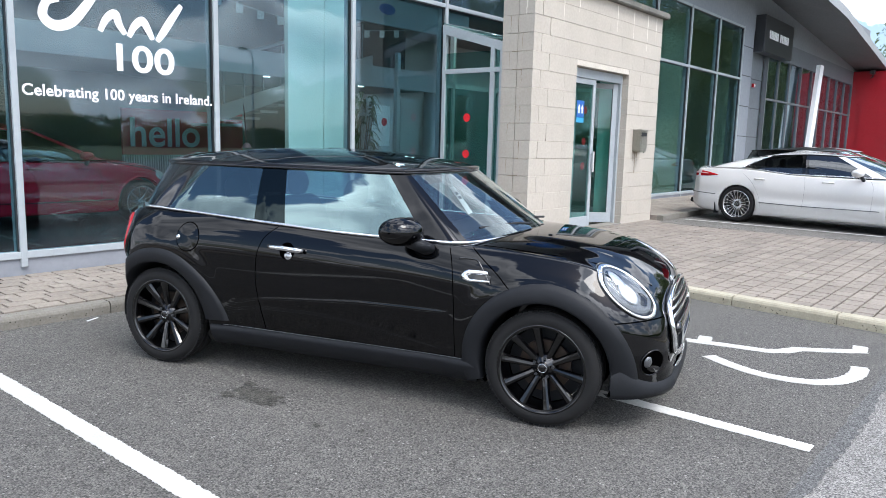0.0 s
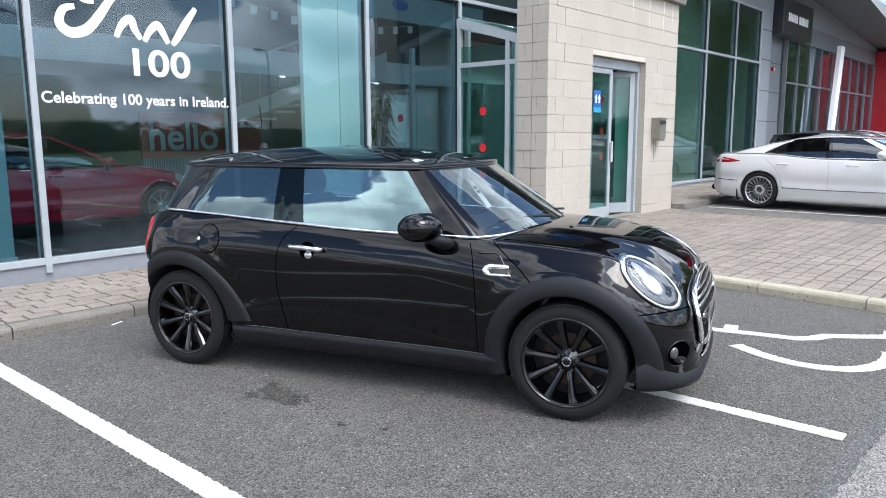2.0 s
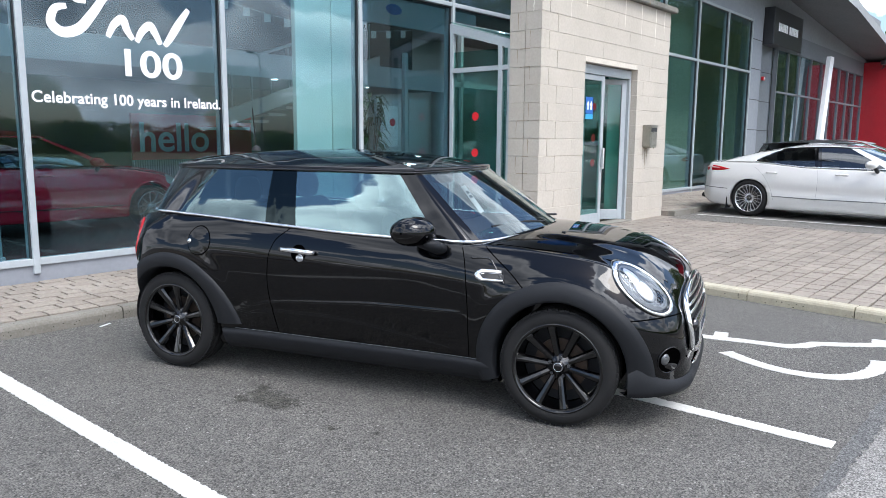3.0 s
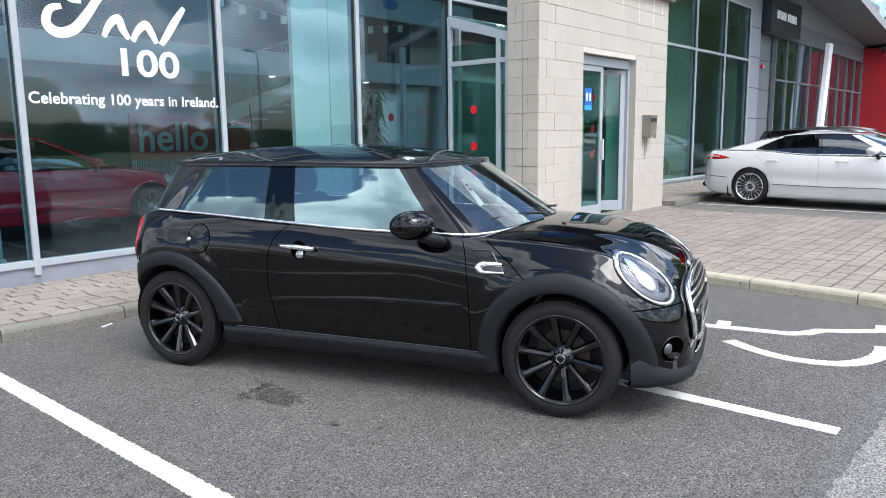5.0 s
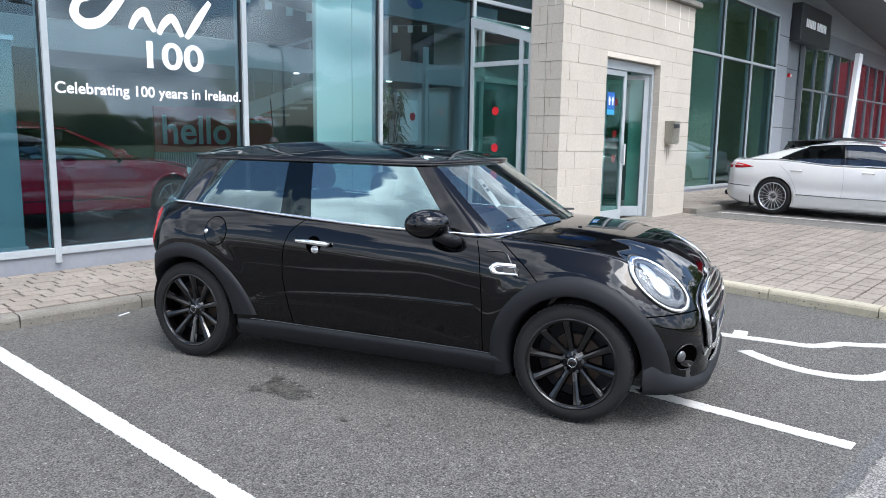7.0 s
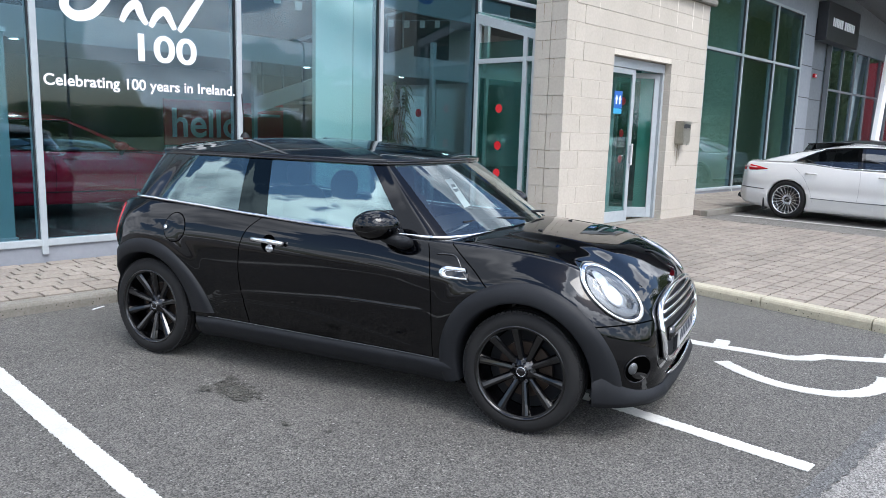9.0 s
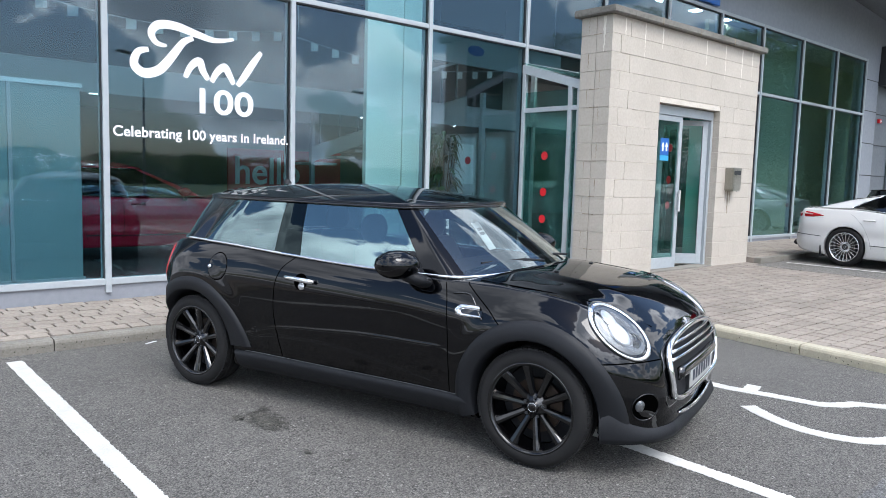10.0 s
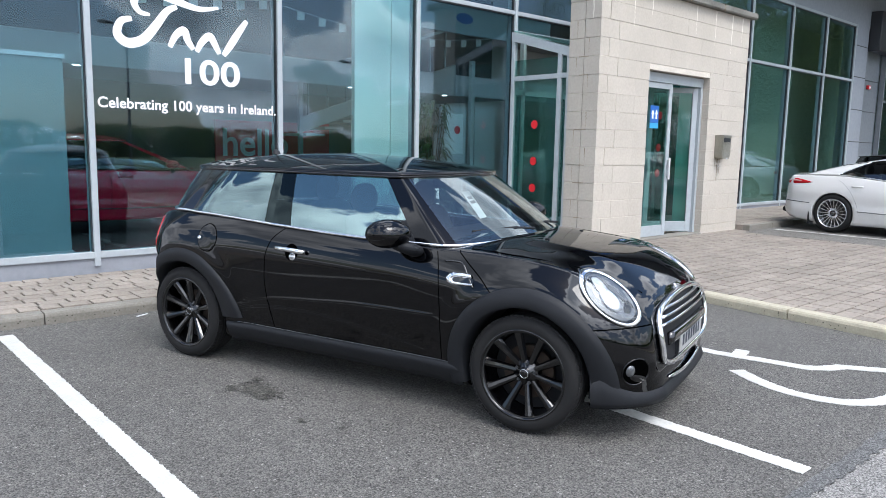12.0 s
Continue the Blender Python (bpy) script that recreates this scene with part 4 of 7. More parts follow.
for _x in (9.5, 13.0):
    tagged(link("column", lathe([(0.17, 0), (0.17, 2.6)], 24), M_WALLIN, None, "", True), "round pale column", kind="structure").matrix_world = pose(_x, 12.4, PZ, 90, 0, 0)
tagged(link("wall_inner", box(-0.3, 14, 16.5, 16.6, PZ, 2.72), M_SHADE), "pale grey partition at the back of the showroom", kind="structure")
for _x, _y in [(x, 11.0) for x in (2.0, 4.6, 7.6, 11.0, 15.0, 19.0, 23.0, 28.0)] + [(x, 9.0) for x in (13.4, 14.7, 16.0)] + [(x, y) for y in (14.5, 17.5) for x in (18.5, 21.0, 23.5, 28.0)]:
    _l = thing("ceiling_light", "square ceiling light panel", "lamp", "ceiling lights", at=(_x, _y, 5.29))
    _r = 0.14 if _x < 13 or _y > 12 else 0.1
    part("diffuser", box(-_r, _r, -_r, _r, -0.02, 0.0), M_LAMP, _l)
    part("frame", box(-_r - 0.03, _r + 0.03, -_r - 0.03, _r + 0.03, 0.0, 0.01), M_ALU, _l)
for _x, _y in [(x, y) for y in (12.6, 13.4) for x in (0.4, 3.4, 6.4, 8.9, 11.6) if (x, y) != (6.4, 13.4)]:
    _l = thing("downlight", "small round downlight under the upper floor", "lamp", "downlights", at=(_x, _y, 2.715))
    part("diffuser", lathe([(0.0001, 0.0), (0.07, 0.0), (0.07, 0.012)], 20), M_LAMP, _l).matrix_local = pose(0, 0, -0.012, 90)
    part("ring", lathe([(0.072, -0.004), (0.09, -0.004), (0.09, 0.012)], 20), M_ALU, _l).matrix_local = pose(0, 0, -0.012, 90)
# added dark wall, no known part: keeps the upper floor dim behind the glass
tagged(link("wall_upper_inner", box(-0.3, 14, 14.2, 14.3, 3.0, 5.3), M_DIMMER), "added dark sheet that dims the upper floor behind the glass", kind="structure")
tagged(link("wall_inner_right", box(15.3, 20.4, 9.0, 9.1, PZ, 5.2), M_MINT), "pale green partition behind the far panes", kind="structure")
# added pale wall, no known part: lifts the panes that only mirror trees
tagged(link("wall_inner_far", box(20.5, 26.5, 9.8, 9.9, PZ, 5.2), M_MINT), "added pale green sheet that brightens the far panes from behind", kind="structure")
# pale bulkhead with a blue oval badge
_b = thing("fascia_board", "pale hanging fascia board with a plain blue oval", "sign", at=(8.4, 10.5, 3.6))
part("board", box(0, 3.6, 0, 0.06, 0, 0.5, 0.005), M_WALLIN, _b)
_bm = lathe([(0.0001, -0.004), (0.15, -0.004), (0.16, 0.0)], 32)
part("oval", moved(_bm, pose(1.1, -0.002, 0.29) @ Matrix.Diagonal((1.35, 1, 0.62, 1))), M_BLUE, _b, "plain blue oval")
for _x in (0.2, 3.4):
    part("hanger", tube([(_x, 0.03, 0.5), (_x, 0.03, 1.7)], 0.008, 6), M_ALU, _b)
# pale display board behind the third pane
_b = thing("display_board", "tall pale display board standing behind the window", "display board", at=(5.62, 8.55, PZ))
part("panel", box(0, 0.62, 0, 0.08, 0, 4.6, 0.006), M_COLUMN, _b)
part("panel", box(0.66, 1.2, 0.03, 0.13, 0, 4.6, 0.006), M_COLUMN, _b)
part("foot", box(0.05, 1.15, -0.05, 0.3, 0, 0.03), M_ALU, _b)
# teal stand with a pale top edge
_b = thing("display_stand", "teal display stand with a pale top edge", "display stand", at=(0.0, 8.7, PZ))
part("panel", box(0, 1.26, 0, 0.06, 0.16, 2.22), M_TEAL, _b)
part("panel", box(1.30, 1.96, 0, 0.06, 0.16, 2.22), M_TEAL, _b)
part("top_edge", box(0, 1.98, -0.02, 0.07, 2.22, 2.265), M_WHITE, _b)
part("post", box(1.262, 1.298, -0.02, 0.07, 0.1, 2.22), M_ALU, _b)
part("base", box(0, 1.98, -0.02, 0.3, 0, 0.16), M_ALU, _b)
# red sign with a word, on a slatted desk
_b = thing("word_sign", "red sign board with the pale word hello", "sign", at=(6.3, 14.5, PZ))
part("board", box(0, 2.75, 0, 0.05, 0.95, 1.85), M_HELLO, _b)
part("word", moved(text_mesh("hello", 0.8, 0.004, 1.0, 0.012), pose(0.12, -0.006, 1.12, 90)), M_WHITE, _b)
for _i in range(55):
    part("slat", box(0.01 + _i * 0.05, 0.035 + _i * 0.05, 0.0, 0.05, 0.1, 0.94), M_WALLIN, _b)
part("plinth", box(0, 2.75, -0.02, 0.4, 0, 0.1), M_DARK, _b)
# strings of paper flags on the upper floor
for _j, (_xa, _xb, _y, _z) in enumerate(((1.5, 6.5, 12.0, 4.0), (6.5, 12.0, 12.2, 3.95))):
    _b = thing("bunting", "string of small white paper flags", "bunting", "bunting", at=(0, 0, 0))
    _pts = [(_xa + (_xb - _xa) * i / 12, _y, _z - 0.25 * math.sin(math.pi * i / 12)) for i in range(13)]
    part("string", tube(_pts, 0.006, 5), M_WALLIN, _b)
    for _p in (_pts[0], _pts[-1]):
        part("cord", tube([_p, (_p[0], _p[1], 5.3)], 0.005, 5), M_WALLIN, _b)
    for _p in _pts[1:-1]:
        part("flag", slab([(_p[0] - 0.075, _p[2] - 0.16), (_p[0] + 0.075, _p[2] - 0.14), (_p[0] + 0.075, _p[2]), (_p[0] - 0.075, _p[2])], _y - 0.003, _y + 0.003), M_PAPER, _b)
# stair balustrade and plant by the lobby
_b = thing("stair", "inner stair with a pale sloping balustrade", "stair", at=(7.4, 13.0, PZ))
part("stringer", slab([(0, 1.6), (4.2, 3.0), (4.2, 3.3), (0, 1.9)], 0, 0.1), M_WALLIN, _b)
for _i in range(9):
    part("tread", box(0.2 + _i * 0.45, 0.65 + _i * 0.45, 0.1, 1.2, 1.55 + _i * 0.15, 1.6 + _i * 0.15), M_WALLIN, _b)
    part("baluster", box(0.2 + _i * 0.46, 0.22 + _i * 0.46, 0.02, 0.06, 1.8 + _i * 0.155, 2.75 + _i * 0.155), M_ALU, _b)
part("handrail", slab([(0, 2.72), (4.2, 4.12), (4.2, 4.18), (0, 2.78)], 0.0, 0.08), M_ALU, _b)
part("newel", box(0, 0.08, 0.02, 0.1, 0, 2.75), M_ALU, _b)
# notice boards on posts behind the lobby
_b = thing("notice_board", "pale notice board with a red mark, on slim posts", "notice board", at=(8.17, 9.62, PZ + 0.005))
part("board", box(0, 0.6, 0, 0.03, 1.1, 2.07, 0.004), M_WALLIN, _b)
part("notice", box(0.08, 0.52, -0.005, 0.0, 1.25, 1.95), M_PAPER, _b, "pale printed notice")
part("mark", lathe([(0.0001, -0.008), (0.07, -0.008), (0.07, -0.005)], 20), M_STICK, _b, "round red mark").matrix_local = pose(0.38, 0, 1.67)
for _x in (0.0, 0.57):
    part("post", box(_x, _x + 0.03, 0.032, 0.06, 0.0, 2.07), M_ALU, _b)
_b = thing("notice_board", "tall pale board beside a white post", "notice board", at=(9.0, 9.74, PZ + 0.005))
part("post", box(-0.04, 0.04, -0.04, 0.04, 0.0, 2.9, 0.004), M_WALLIN, _b)
part("board", box(0.1, 0.62, 0, 0.03, 0.75, 2.12, 0.004), M_WALLIN, _b)
for _x in (0.1, 0.59):
    part("leg", box(_x, _x + 0.03, 0.032, 0.06, 0.0, 1.5), M_ALU, _b)
# potted plant behind the glass beside the lobby
plant = thing("potted_plant", "tall leafy green plant in a dark pot", "plant", at=(7.98, 9.6, PZ + 0.005))
part("pot", lathe([(0.0001, 0.0), (0.15, 0.0), (0.19, 0.38), (0.17, 0.38), (0.15, 0.3)], 24), M_SIGN, plant, "dark round pot", True).matrix_local = pose(0, 0, 0, 90)
_rnd = random.Random(17)
for _i in range(7):
    _a = _i * 0.9
    part("stem", tube([(0.03 * math.cos(_a), 0.03 * math.sin(_a), 0.3), (0.08 * math.cos(_a), 0.08 * math.sin(_a), 1.0), (0.2 * math.cos(_a), 0.2 * math.sin(_a), 1.75)], 0.008, 5), M_BARK, plant)
for _i in range(150):
    _a, _z = _rnd.uniform(0, math.tau), _rnd.uniform(0.6, 2.1)
    _r0, _r1 = 0.06 + 0.06 * _z, 0.28 + 0.12 * _rnd.random()
    _pts = [(math.cos(_a) * (_r0 + (_r1 - _r0) * t), math.sin(_a) * (_r0 + (_r1 - _r0) * t), _z + 0.22 * t - 0.34 * t * t) for t in (0, 0.33, 0.66, 1.0)]
    _w = (0.010, 0.042, 0.034, 0.002)
    part("leaf", grid([[(p[0] - math.sin(_a) * w, p[1] + math.cos(_a) * w, p[2]) for p, w in zip(_pts, _w)], [(p[0] + math.sin(_a) * w, p[1] - math.cos(_a) * w, p[2]) for p, w in zip(_pts, _w)]]), M_PLANT, plant)

# ---- cars ----
from mathutils.bvhtree import BVHTree


def cut(ob, cutters):
    """Takes the cutters out of a mesh object and throws them away."""
    for c in cutters:
        m = ob.modifiers.new("cut", "BOOLEAN")
        m.object, m.operation, m.solver = c, "DIFFERENCE", "EXACT"
    dg = bpy.context.evaluated_depsgraph_get()
    me = bpy.data.meshes.new_from_object(ob.evaluated_get(dg))
    old = ob.data
    ob.modifiers.clear()
    ob.data = me
    bpy.data.meshes.remove(old)
    for c in cutters:
        me2 = c.data
        bpy.data.objects.remove(c)
        bpy.data.meshes.remove(me2)


class Shell:
    """The outer form of a car from a few smooth curves along its length. x ahead from the rear axle, y to its left, z up."""

    def __init__(self, s):
        self.s = s
        self.bm = self.loft()
        self.tree = BVHTree.FromBMesh(self.bm)

    def section(self, x):
        s = self.s
        zt, zb, hw, zs, ws = (smooth_tab(s[k], x) for k in ("top", "bottom", "width", "shoulder", "shoulder_width"))
        bow = smooth_tab(s["bow"], x)
        pts = []
        for i in range(11):
            v = ws * i / 10
            pts.append((v, zt - (zt - zs) * (i / 10) ** s.get("crown", 2.6)))
        zl = zb + 0.09
        for i in range(1, 31):
            t = i / 30
            z = zs + (zl - zs) * t
            f = math.sin(min(t / 0.45, 1) * math.pi / 2)
            v = ws + (hw - ws) * f - 0.012 * math.exp(-((t - 0.62) / 0.12) ** 2) - 0.035 * max(0, (t - 0.72) / 0.28) ** 2
            pts.append((v, z))
        v0 = pts[-1][0]
        for i in range(1, 5):
            a = i / 4 * math.pi / 2
            pts.append((v0 - 0.07 * (1 - math.cos(a)), zl - 0.09 * math.sin(a)))
        pts += [(v0 * 0.6, zb), (v0 * 0.3, zb), (0, zb)]
        return [(x + bow * (abs(v) / 0.8) ** 2.4, v, z) for v, z in pts]

    def loft(self):
        x0, x1 = self.s["top"][0][0], self.s["top"][-1][0]
        n = self.s.get("rows", 84)
        xs = [x0 + (x1 - x0) * (0.5 - 0.5 * math.cos(math.pi * i / n)) * 0.5 + (x1 - x0) * 0.5 * i / n for i in range(n + 1)]
        bm = bmesh.new()
        rows = []
        for x in xs:
            right = [(p[0], -p[1], p[2]) for p in self.section(x)]
            left = [(p[0], p[1], p[2]) for p in self.section(x)][1:-1]
            rows.append(right + left[::-1])
        grid(rows, closed=True, bm=bm)
        bm.verts.ensure_lookup_table()
        k = len(rows[0])
        bm.faces.new([bm.verts[i] for i in range(k)][::-1])
        bm.faces.new([bm.verts[len(rows) * k - k + i] for i in range(k)])
        bmesh.ops.recalc_face_normals(bm, faces=bm.faces)
        return bm

    def side(self, x, z, off=0.0, left=False):
        """The point of the flank at x, z, moved out by off."""
        s = 1 if left else -1
        hit = self.tree.ray_cast(Vector((x, 2.0 * s, z)), Vector((0, -s, 0)))
        if hit[0] is None:
            return Vector((x, s * 0.7, z))
        return hit[0] + hit[1] * off

    def toward(self, eye, way, off=0.0):
        hit = self.tree.ray_cast(Vector(eye), Vector(way).normalized())
        return (hit[0] + hit[1] * off, hit[1]) if hit[0] is not None else (Vector(eye) + Vector(way), Vector((0, 0, 1)))


def wheel_set(car, s, rim_mat, spokes, rim_r=0.222, twin=False):
    """Four wheels, each a tyre, a rim with spokes, a hub cap, bolts and a brake disc."""
    R, W = s["tyre"], 0.205
    prof = [(R - 0.088, -W / 2 + 0.012), (R - 0.066, -W / 2 - 0.003), (R - 0.03, -W / 2 - 0.004), (R - 0.008, -W / 2 + 0.014), (R, -W / 2 + 0.04), (R, -0.05), (R - 0.007, -0.047), (R - 0.007, -0.039), (R, -0.036), (R, -0.004), (R - 0.007, -0.002), (R - 0.007, 0.006), (R, 0.008), (R, W / 2 - 0.04), (R - 0.008, W / 2 - 0.014), (R - 0.03, W / 2 + 0.004), (R - 0.088, W / 2 - 0.012)]
    rr = R - (0.071 if s.get("bolts") else 0.082)
    sw = s.get("spoke_w", 0.0115)
    for wx in (0.0, s["base"]):
        for side in (-1, 1):
            w = new("wheel")
            w.parent = car
            y = s["track"] * side
            w.matrix_local = pose(wx, y, R + 0.004, 0, 0, 0 if side < 0 else 180) @ pose(0, 0, 0, 0, 8 if wx else 20, 0)
            part("tyre", lathe(prof, 64), M_RUBBER, w, "black rubber tyre", True)
            if s.get("bolts"):                               # shoulder blocks of the tread
                bm = bmesh.new()
                for k in range(66):
                    tb = box(-0.0115, 0.0115, -W / 2 + 0.016, -W / 2 + 0.048, R - 0.012, R + 0.002, 0.002)
                    moved(tb, pose(0, 0, 0, 0, k * 360 / 66, 0))
                    me_ = bpy.data.meshes.new("block")
                    tb.to_mesh(me_)
                    bm.from_mesh(me_)
                    bpy.data.meshes.remove(me_)
                part("tread", bm, M_RUBBER, w)
            bm = lathe([(rr + 0.004, -W / 2 + 0.01), (rr + 0.002, -W / 2 - 0.002), (rr - 0.008, -W / 2 - 0.002), (rr - 0.014, -W / 2 + 0.02), (rr - 0.022, -W / 2 + 0.06), (rr - 0.03, W / 2 - 0.02)], 64)
            rim = part("rim", bm, rim_mat, w, "", True)
            bm = bmesh.new()
            n = spokes
            for k in range(n):
                a = k * math.tau / n
                if twin:
                    a = (k // 2) * math.tau / (n // 2) + (0.10 if k % 2 else -0.10)
                ca, sa = math.cos(a), math.sin(a)
                secs = []
                for r, hw, yo, d in ((0.05, 0.0185, -0.052, 0.03), (0.10, 0.0195, -0.064, 0.03), (rr * 0.7, 0.0225, -0.078, 0.032), (rr - 0.02, 0.0265, -0.090, 0.034), (rr - 0.008, 0.029, -0.089, 0.034)) if s.get("bolts") else ((0.05, 0.017, -0.052, 0.03), (0.10, sw, -0.062, 0.022), (rr * 0.7, sw, -0.075, 0.02), (rr - 0.012, sw * 1.3, -0.088, 0.022)):
                    ring = []
                    for q, e in ((-hw, 0.017), (-hw * 0.62, 0.0035), (hw * 0.1, 0.0), (hw * 0.62, 0.0035), (hw, 0.017), (hw * 0.8, d), (-hw * 0.8, d)) if s.get("bolts") else ((-hw, 0.008), (-hw * 0.45, 0.0), (hw * 0.45, 0.0), (hw, 0.008), (hw * 0.8, d), (-hw * 0.8, d)):
                        ring.append((r * ca - q * sa, yo + e, r * sa + q * ca))
                    secs.append(ring)
                grid(secs, closed=True, bm=bm)
            bmesh.ops.recalc_face_normals(bm, faces=bm.faces)
            part("spokes", bm, rim_mat, w, "", False)
            part("hub", lathe([(0.0001, -0.07), (0.026, -0.07), (0.03, -0.064), (0.034, -0.055), (0.068, -0.05), (0.075, -0.02), (0.075, 0.02)], 32), s.get("hub", rim_mat), w, "", True)
            part("badge_ring", lathe([(0.021, -0.071), (0.0225, -0.0725), (0.024, -0.071)], 24), M_SILVER, w, "", True)
            for k in range(5 if s.get("bolts") else 0):
                a = k * math.tau / 5 + 0.3
                bm = lathe([(0.0001, -0.060), (0.008, -0.060), (0.009, -0.045)], 8)
                part("bolt", moved(bm, Matrix.Translation((0.052 * math.cos(a), 0, 0.052 * math.sin(a)))), M_ALU_D, w)
            part("brake_disc", lathe([(0.06, -0.012), (0.14, -0.012), (0.14, 0.012), (0.06, 0.012)], 40), M_BRAKE, w, "rust-tinged brake disc")
            part("backing", lathe([(0.0001, 0.03), (rr - 0.03, 0.03)], 32), M_BLACKP, w)


def arch(shell, wx, z0, r_in, r_wide, a0, a1, left, off=0.016, flow=0.0):
    """A plastic wheel-arch lip that follows the flank."""
    rows = []
    n = 40
    for i in range(n + 1):
        a = radians(a0 + (a1 - a0) * i / n)
        c, s_ = math.cos(a), math.sin(a)
        row = []
        r_out = r_wide + flow * max(0, 1 - math.degrees(a) / 55) ** 1.5
        for r, o in ((r_out + 0.003, -0.006), (r_out - 0.004, off * 0.8), (r_out - 0.03, off), (r_in + 0.012, off + 0.004), (r_in, off - 0.008), (r_in, -0.12)):
            x, z = wx + r * c, z0 + r * s_
            p = shell.side(x, max(z, 0.2), 0.0, left)
            row.append((x, p.y + (o if left else -o), z))
        rows.append(row)
    bm = grid(rows)
    bmesh.ops.recalc_face_normals(bm, faces=bm.faces)
    return bm


def flank_line(shell, pts, r, left, off=0.0, n=10, dense=6):
    """A thin bar along the flank through (x, z) points."""
    out = []
    m = len(pts)
    pp = [(*p, 0) for p in pts]
    for i in range(m - 1):
        for k in range(dense):
            t = k / dense
            p0, p1, p2, p3 = (Vector(pp[max(0, min(m - 1, j))]) for j in (i - 1, i, i + 1, i + 2))
            q = 0.5 * (2 * p1 + (p2 - p0) * t + (2 * p0 - 5 * p1 + 4 * p2 - p3) * t * t + (3 * p1 - p0 - 3 * p2 + p3) * t**3)
            out.append(shell.side(q.x, q.y, off, left))
    out.append(shell.side(pts[-1][0], pts[-1][1], off, left))
    return tube(out, r, 6)


class Cabin:
    """Glass, pillars and roof over two plan outlines: at the belt and at the roof rail."""

    def __init__(self, s):
        self.s = s
        lo, hi = s["belt_plan"], s["rail_plan"]
        self.keys = [k for k, *_ in lo]
        self.lo = [(x, -y, 0) for _, x, y in lo] + [(x, y, 0) for _, x, y in lo[-2:0:-1]]
        self.hi = [(x, -y, 0) for _, x, y in hi] + [(x, y, 0) for _, x, y in hi[-2:0:-1]]

    def at(self, t, k, out=0.0):
        a, b = catmull(self.lo, t), catmull(self.hi, t)
        z0, z1 = smooth_tab(self.s["belt"], a.x), smooth_tab(self.s["rail"], b.x)
        p = a.lerp(b, k)
        c = Vector((0.9, 0, 0))
        d = p - c
        d.x *= 0.35
        d = d.normalized()
        p = p + d * (self.s.get("bulge", 0.03) * math.sin(math.pi * k) + out)
        return Vector((p.x, p.y, z0 + (z1 - z0) * k))

    def panel(self, t0, t1, k0=0.0, k1=1.0, out=0.0, nt=14, nk=8):
        bm = grid([[self.at(t0 + (t1 - t0) * i / nt, k0 + (k1 - k0) * j / nk, out) for i in range(nt + 1)] for j in range(nk + 1)])
        bmesh.ops.recalc_face_normals(bm, faces=bm.faces)
        return bm

    def roof(self):
        s = self.s
        n = 120
        m = len(self.lo)
        cx = s["roof_mid"]
        rows = []
        prof = [(0.985, -0.012), (1.012, -0.006), (1.021, 0.002), (1.021, 0.009)]
        prof += [(r, 0.016 + 0.104 * (1 - (r / 1.012) ** 2.2)) for r in [1.012 - 0.99 * (i / 20) ** 1.2 for i in range(21)]]
        for r, dz in prof:
            row = []
            for i in range(n):
                p = self.at(i / n * m, 1.0)
                q = Vector((cx + (p.x - cx) * r, p.y * r, p.z + dz * s["crown_h"] / 0.12))
                row.append(q)
            rows.append(row)
        bm = grid(rows, closed=True)
        bm.verts.ensure_lookup_table()
        bm.faces.new([bm.verts[len(rows) * n - n + i] for i in range(n)])
        bmesh.ops.recalc_face_normals(bm, faces=bm.faces)
        return bm


def seat(car, x, y, w=0.5, top=1.18):
    e = new("seat")
    e.parent = car
    bm = bmesh.new()
    add_box(bm, x - 0.02, x + 0.5, y - w / 2, y + w / 2, 0.42, 0.58, 0.05)
    part("cushion", bm, M_SEATK, e, "", True)
    rows = []
    for z, xo, hw, d in ((0.5, 0.0, w / 2, 0.1), (0.7, -0.05, w / 2, 0.1), (0.88, -0.1, w / 2 - 0.01, 0.09), (1.0, -0.14, w / 2 - 0.05, 0.07), (1.03, -0.15, w / 2 - 0.09, 0.04)):
        rows.append([(x + xo + d * math.cos(a), y + hw * math.copysign(abs(math.sin(a)) ** 0.5, math.sin(a)), z) for a in [i / 20 * math.tau for i in range(20)]])
    bm = grid(rows, closed=True)
    bm.verts.ensure_lookup_table()
    bm.faces.new([bm.verts[80 + i] for i in range(20)])
    bmesh.ops.recalc_face_normals(bm, faces=bm.faces)
    part("backrest", bm, M_SEATK, e, "", True)
    rows = []
    for k in range(9):
        a = -math.pi / 2 + math.pi * k / 8
        rows.append([(x - 0.17 + 0.055 * math.cos(a) * math.cos(b), y + 0.125 * math.cos(a) ** 0.6 * math.sin(b), top - 0.07 + 0.095 * math.sin(a)) for b in [i / 18 * math.tau for i in range(18)]])
    bm = grid(rows, closed=True)
    bmesh.ops.recalc_face_normals(bm, faces=bm.faces)
    part("headrest", bm, M_SEATK, e, "", True)


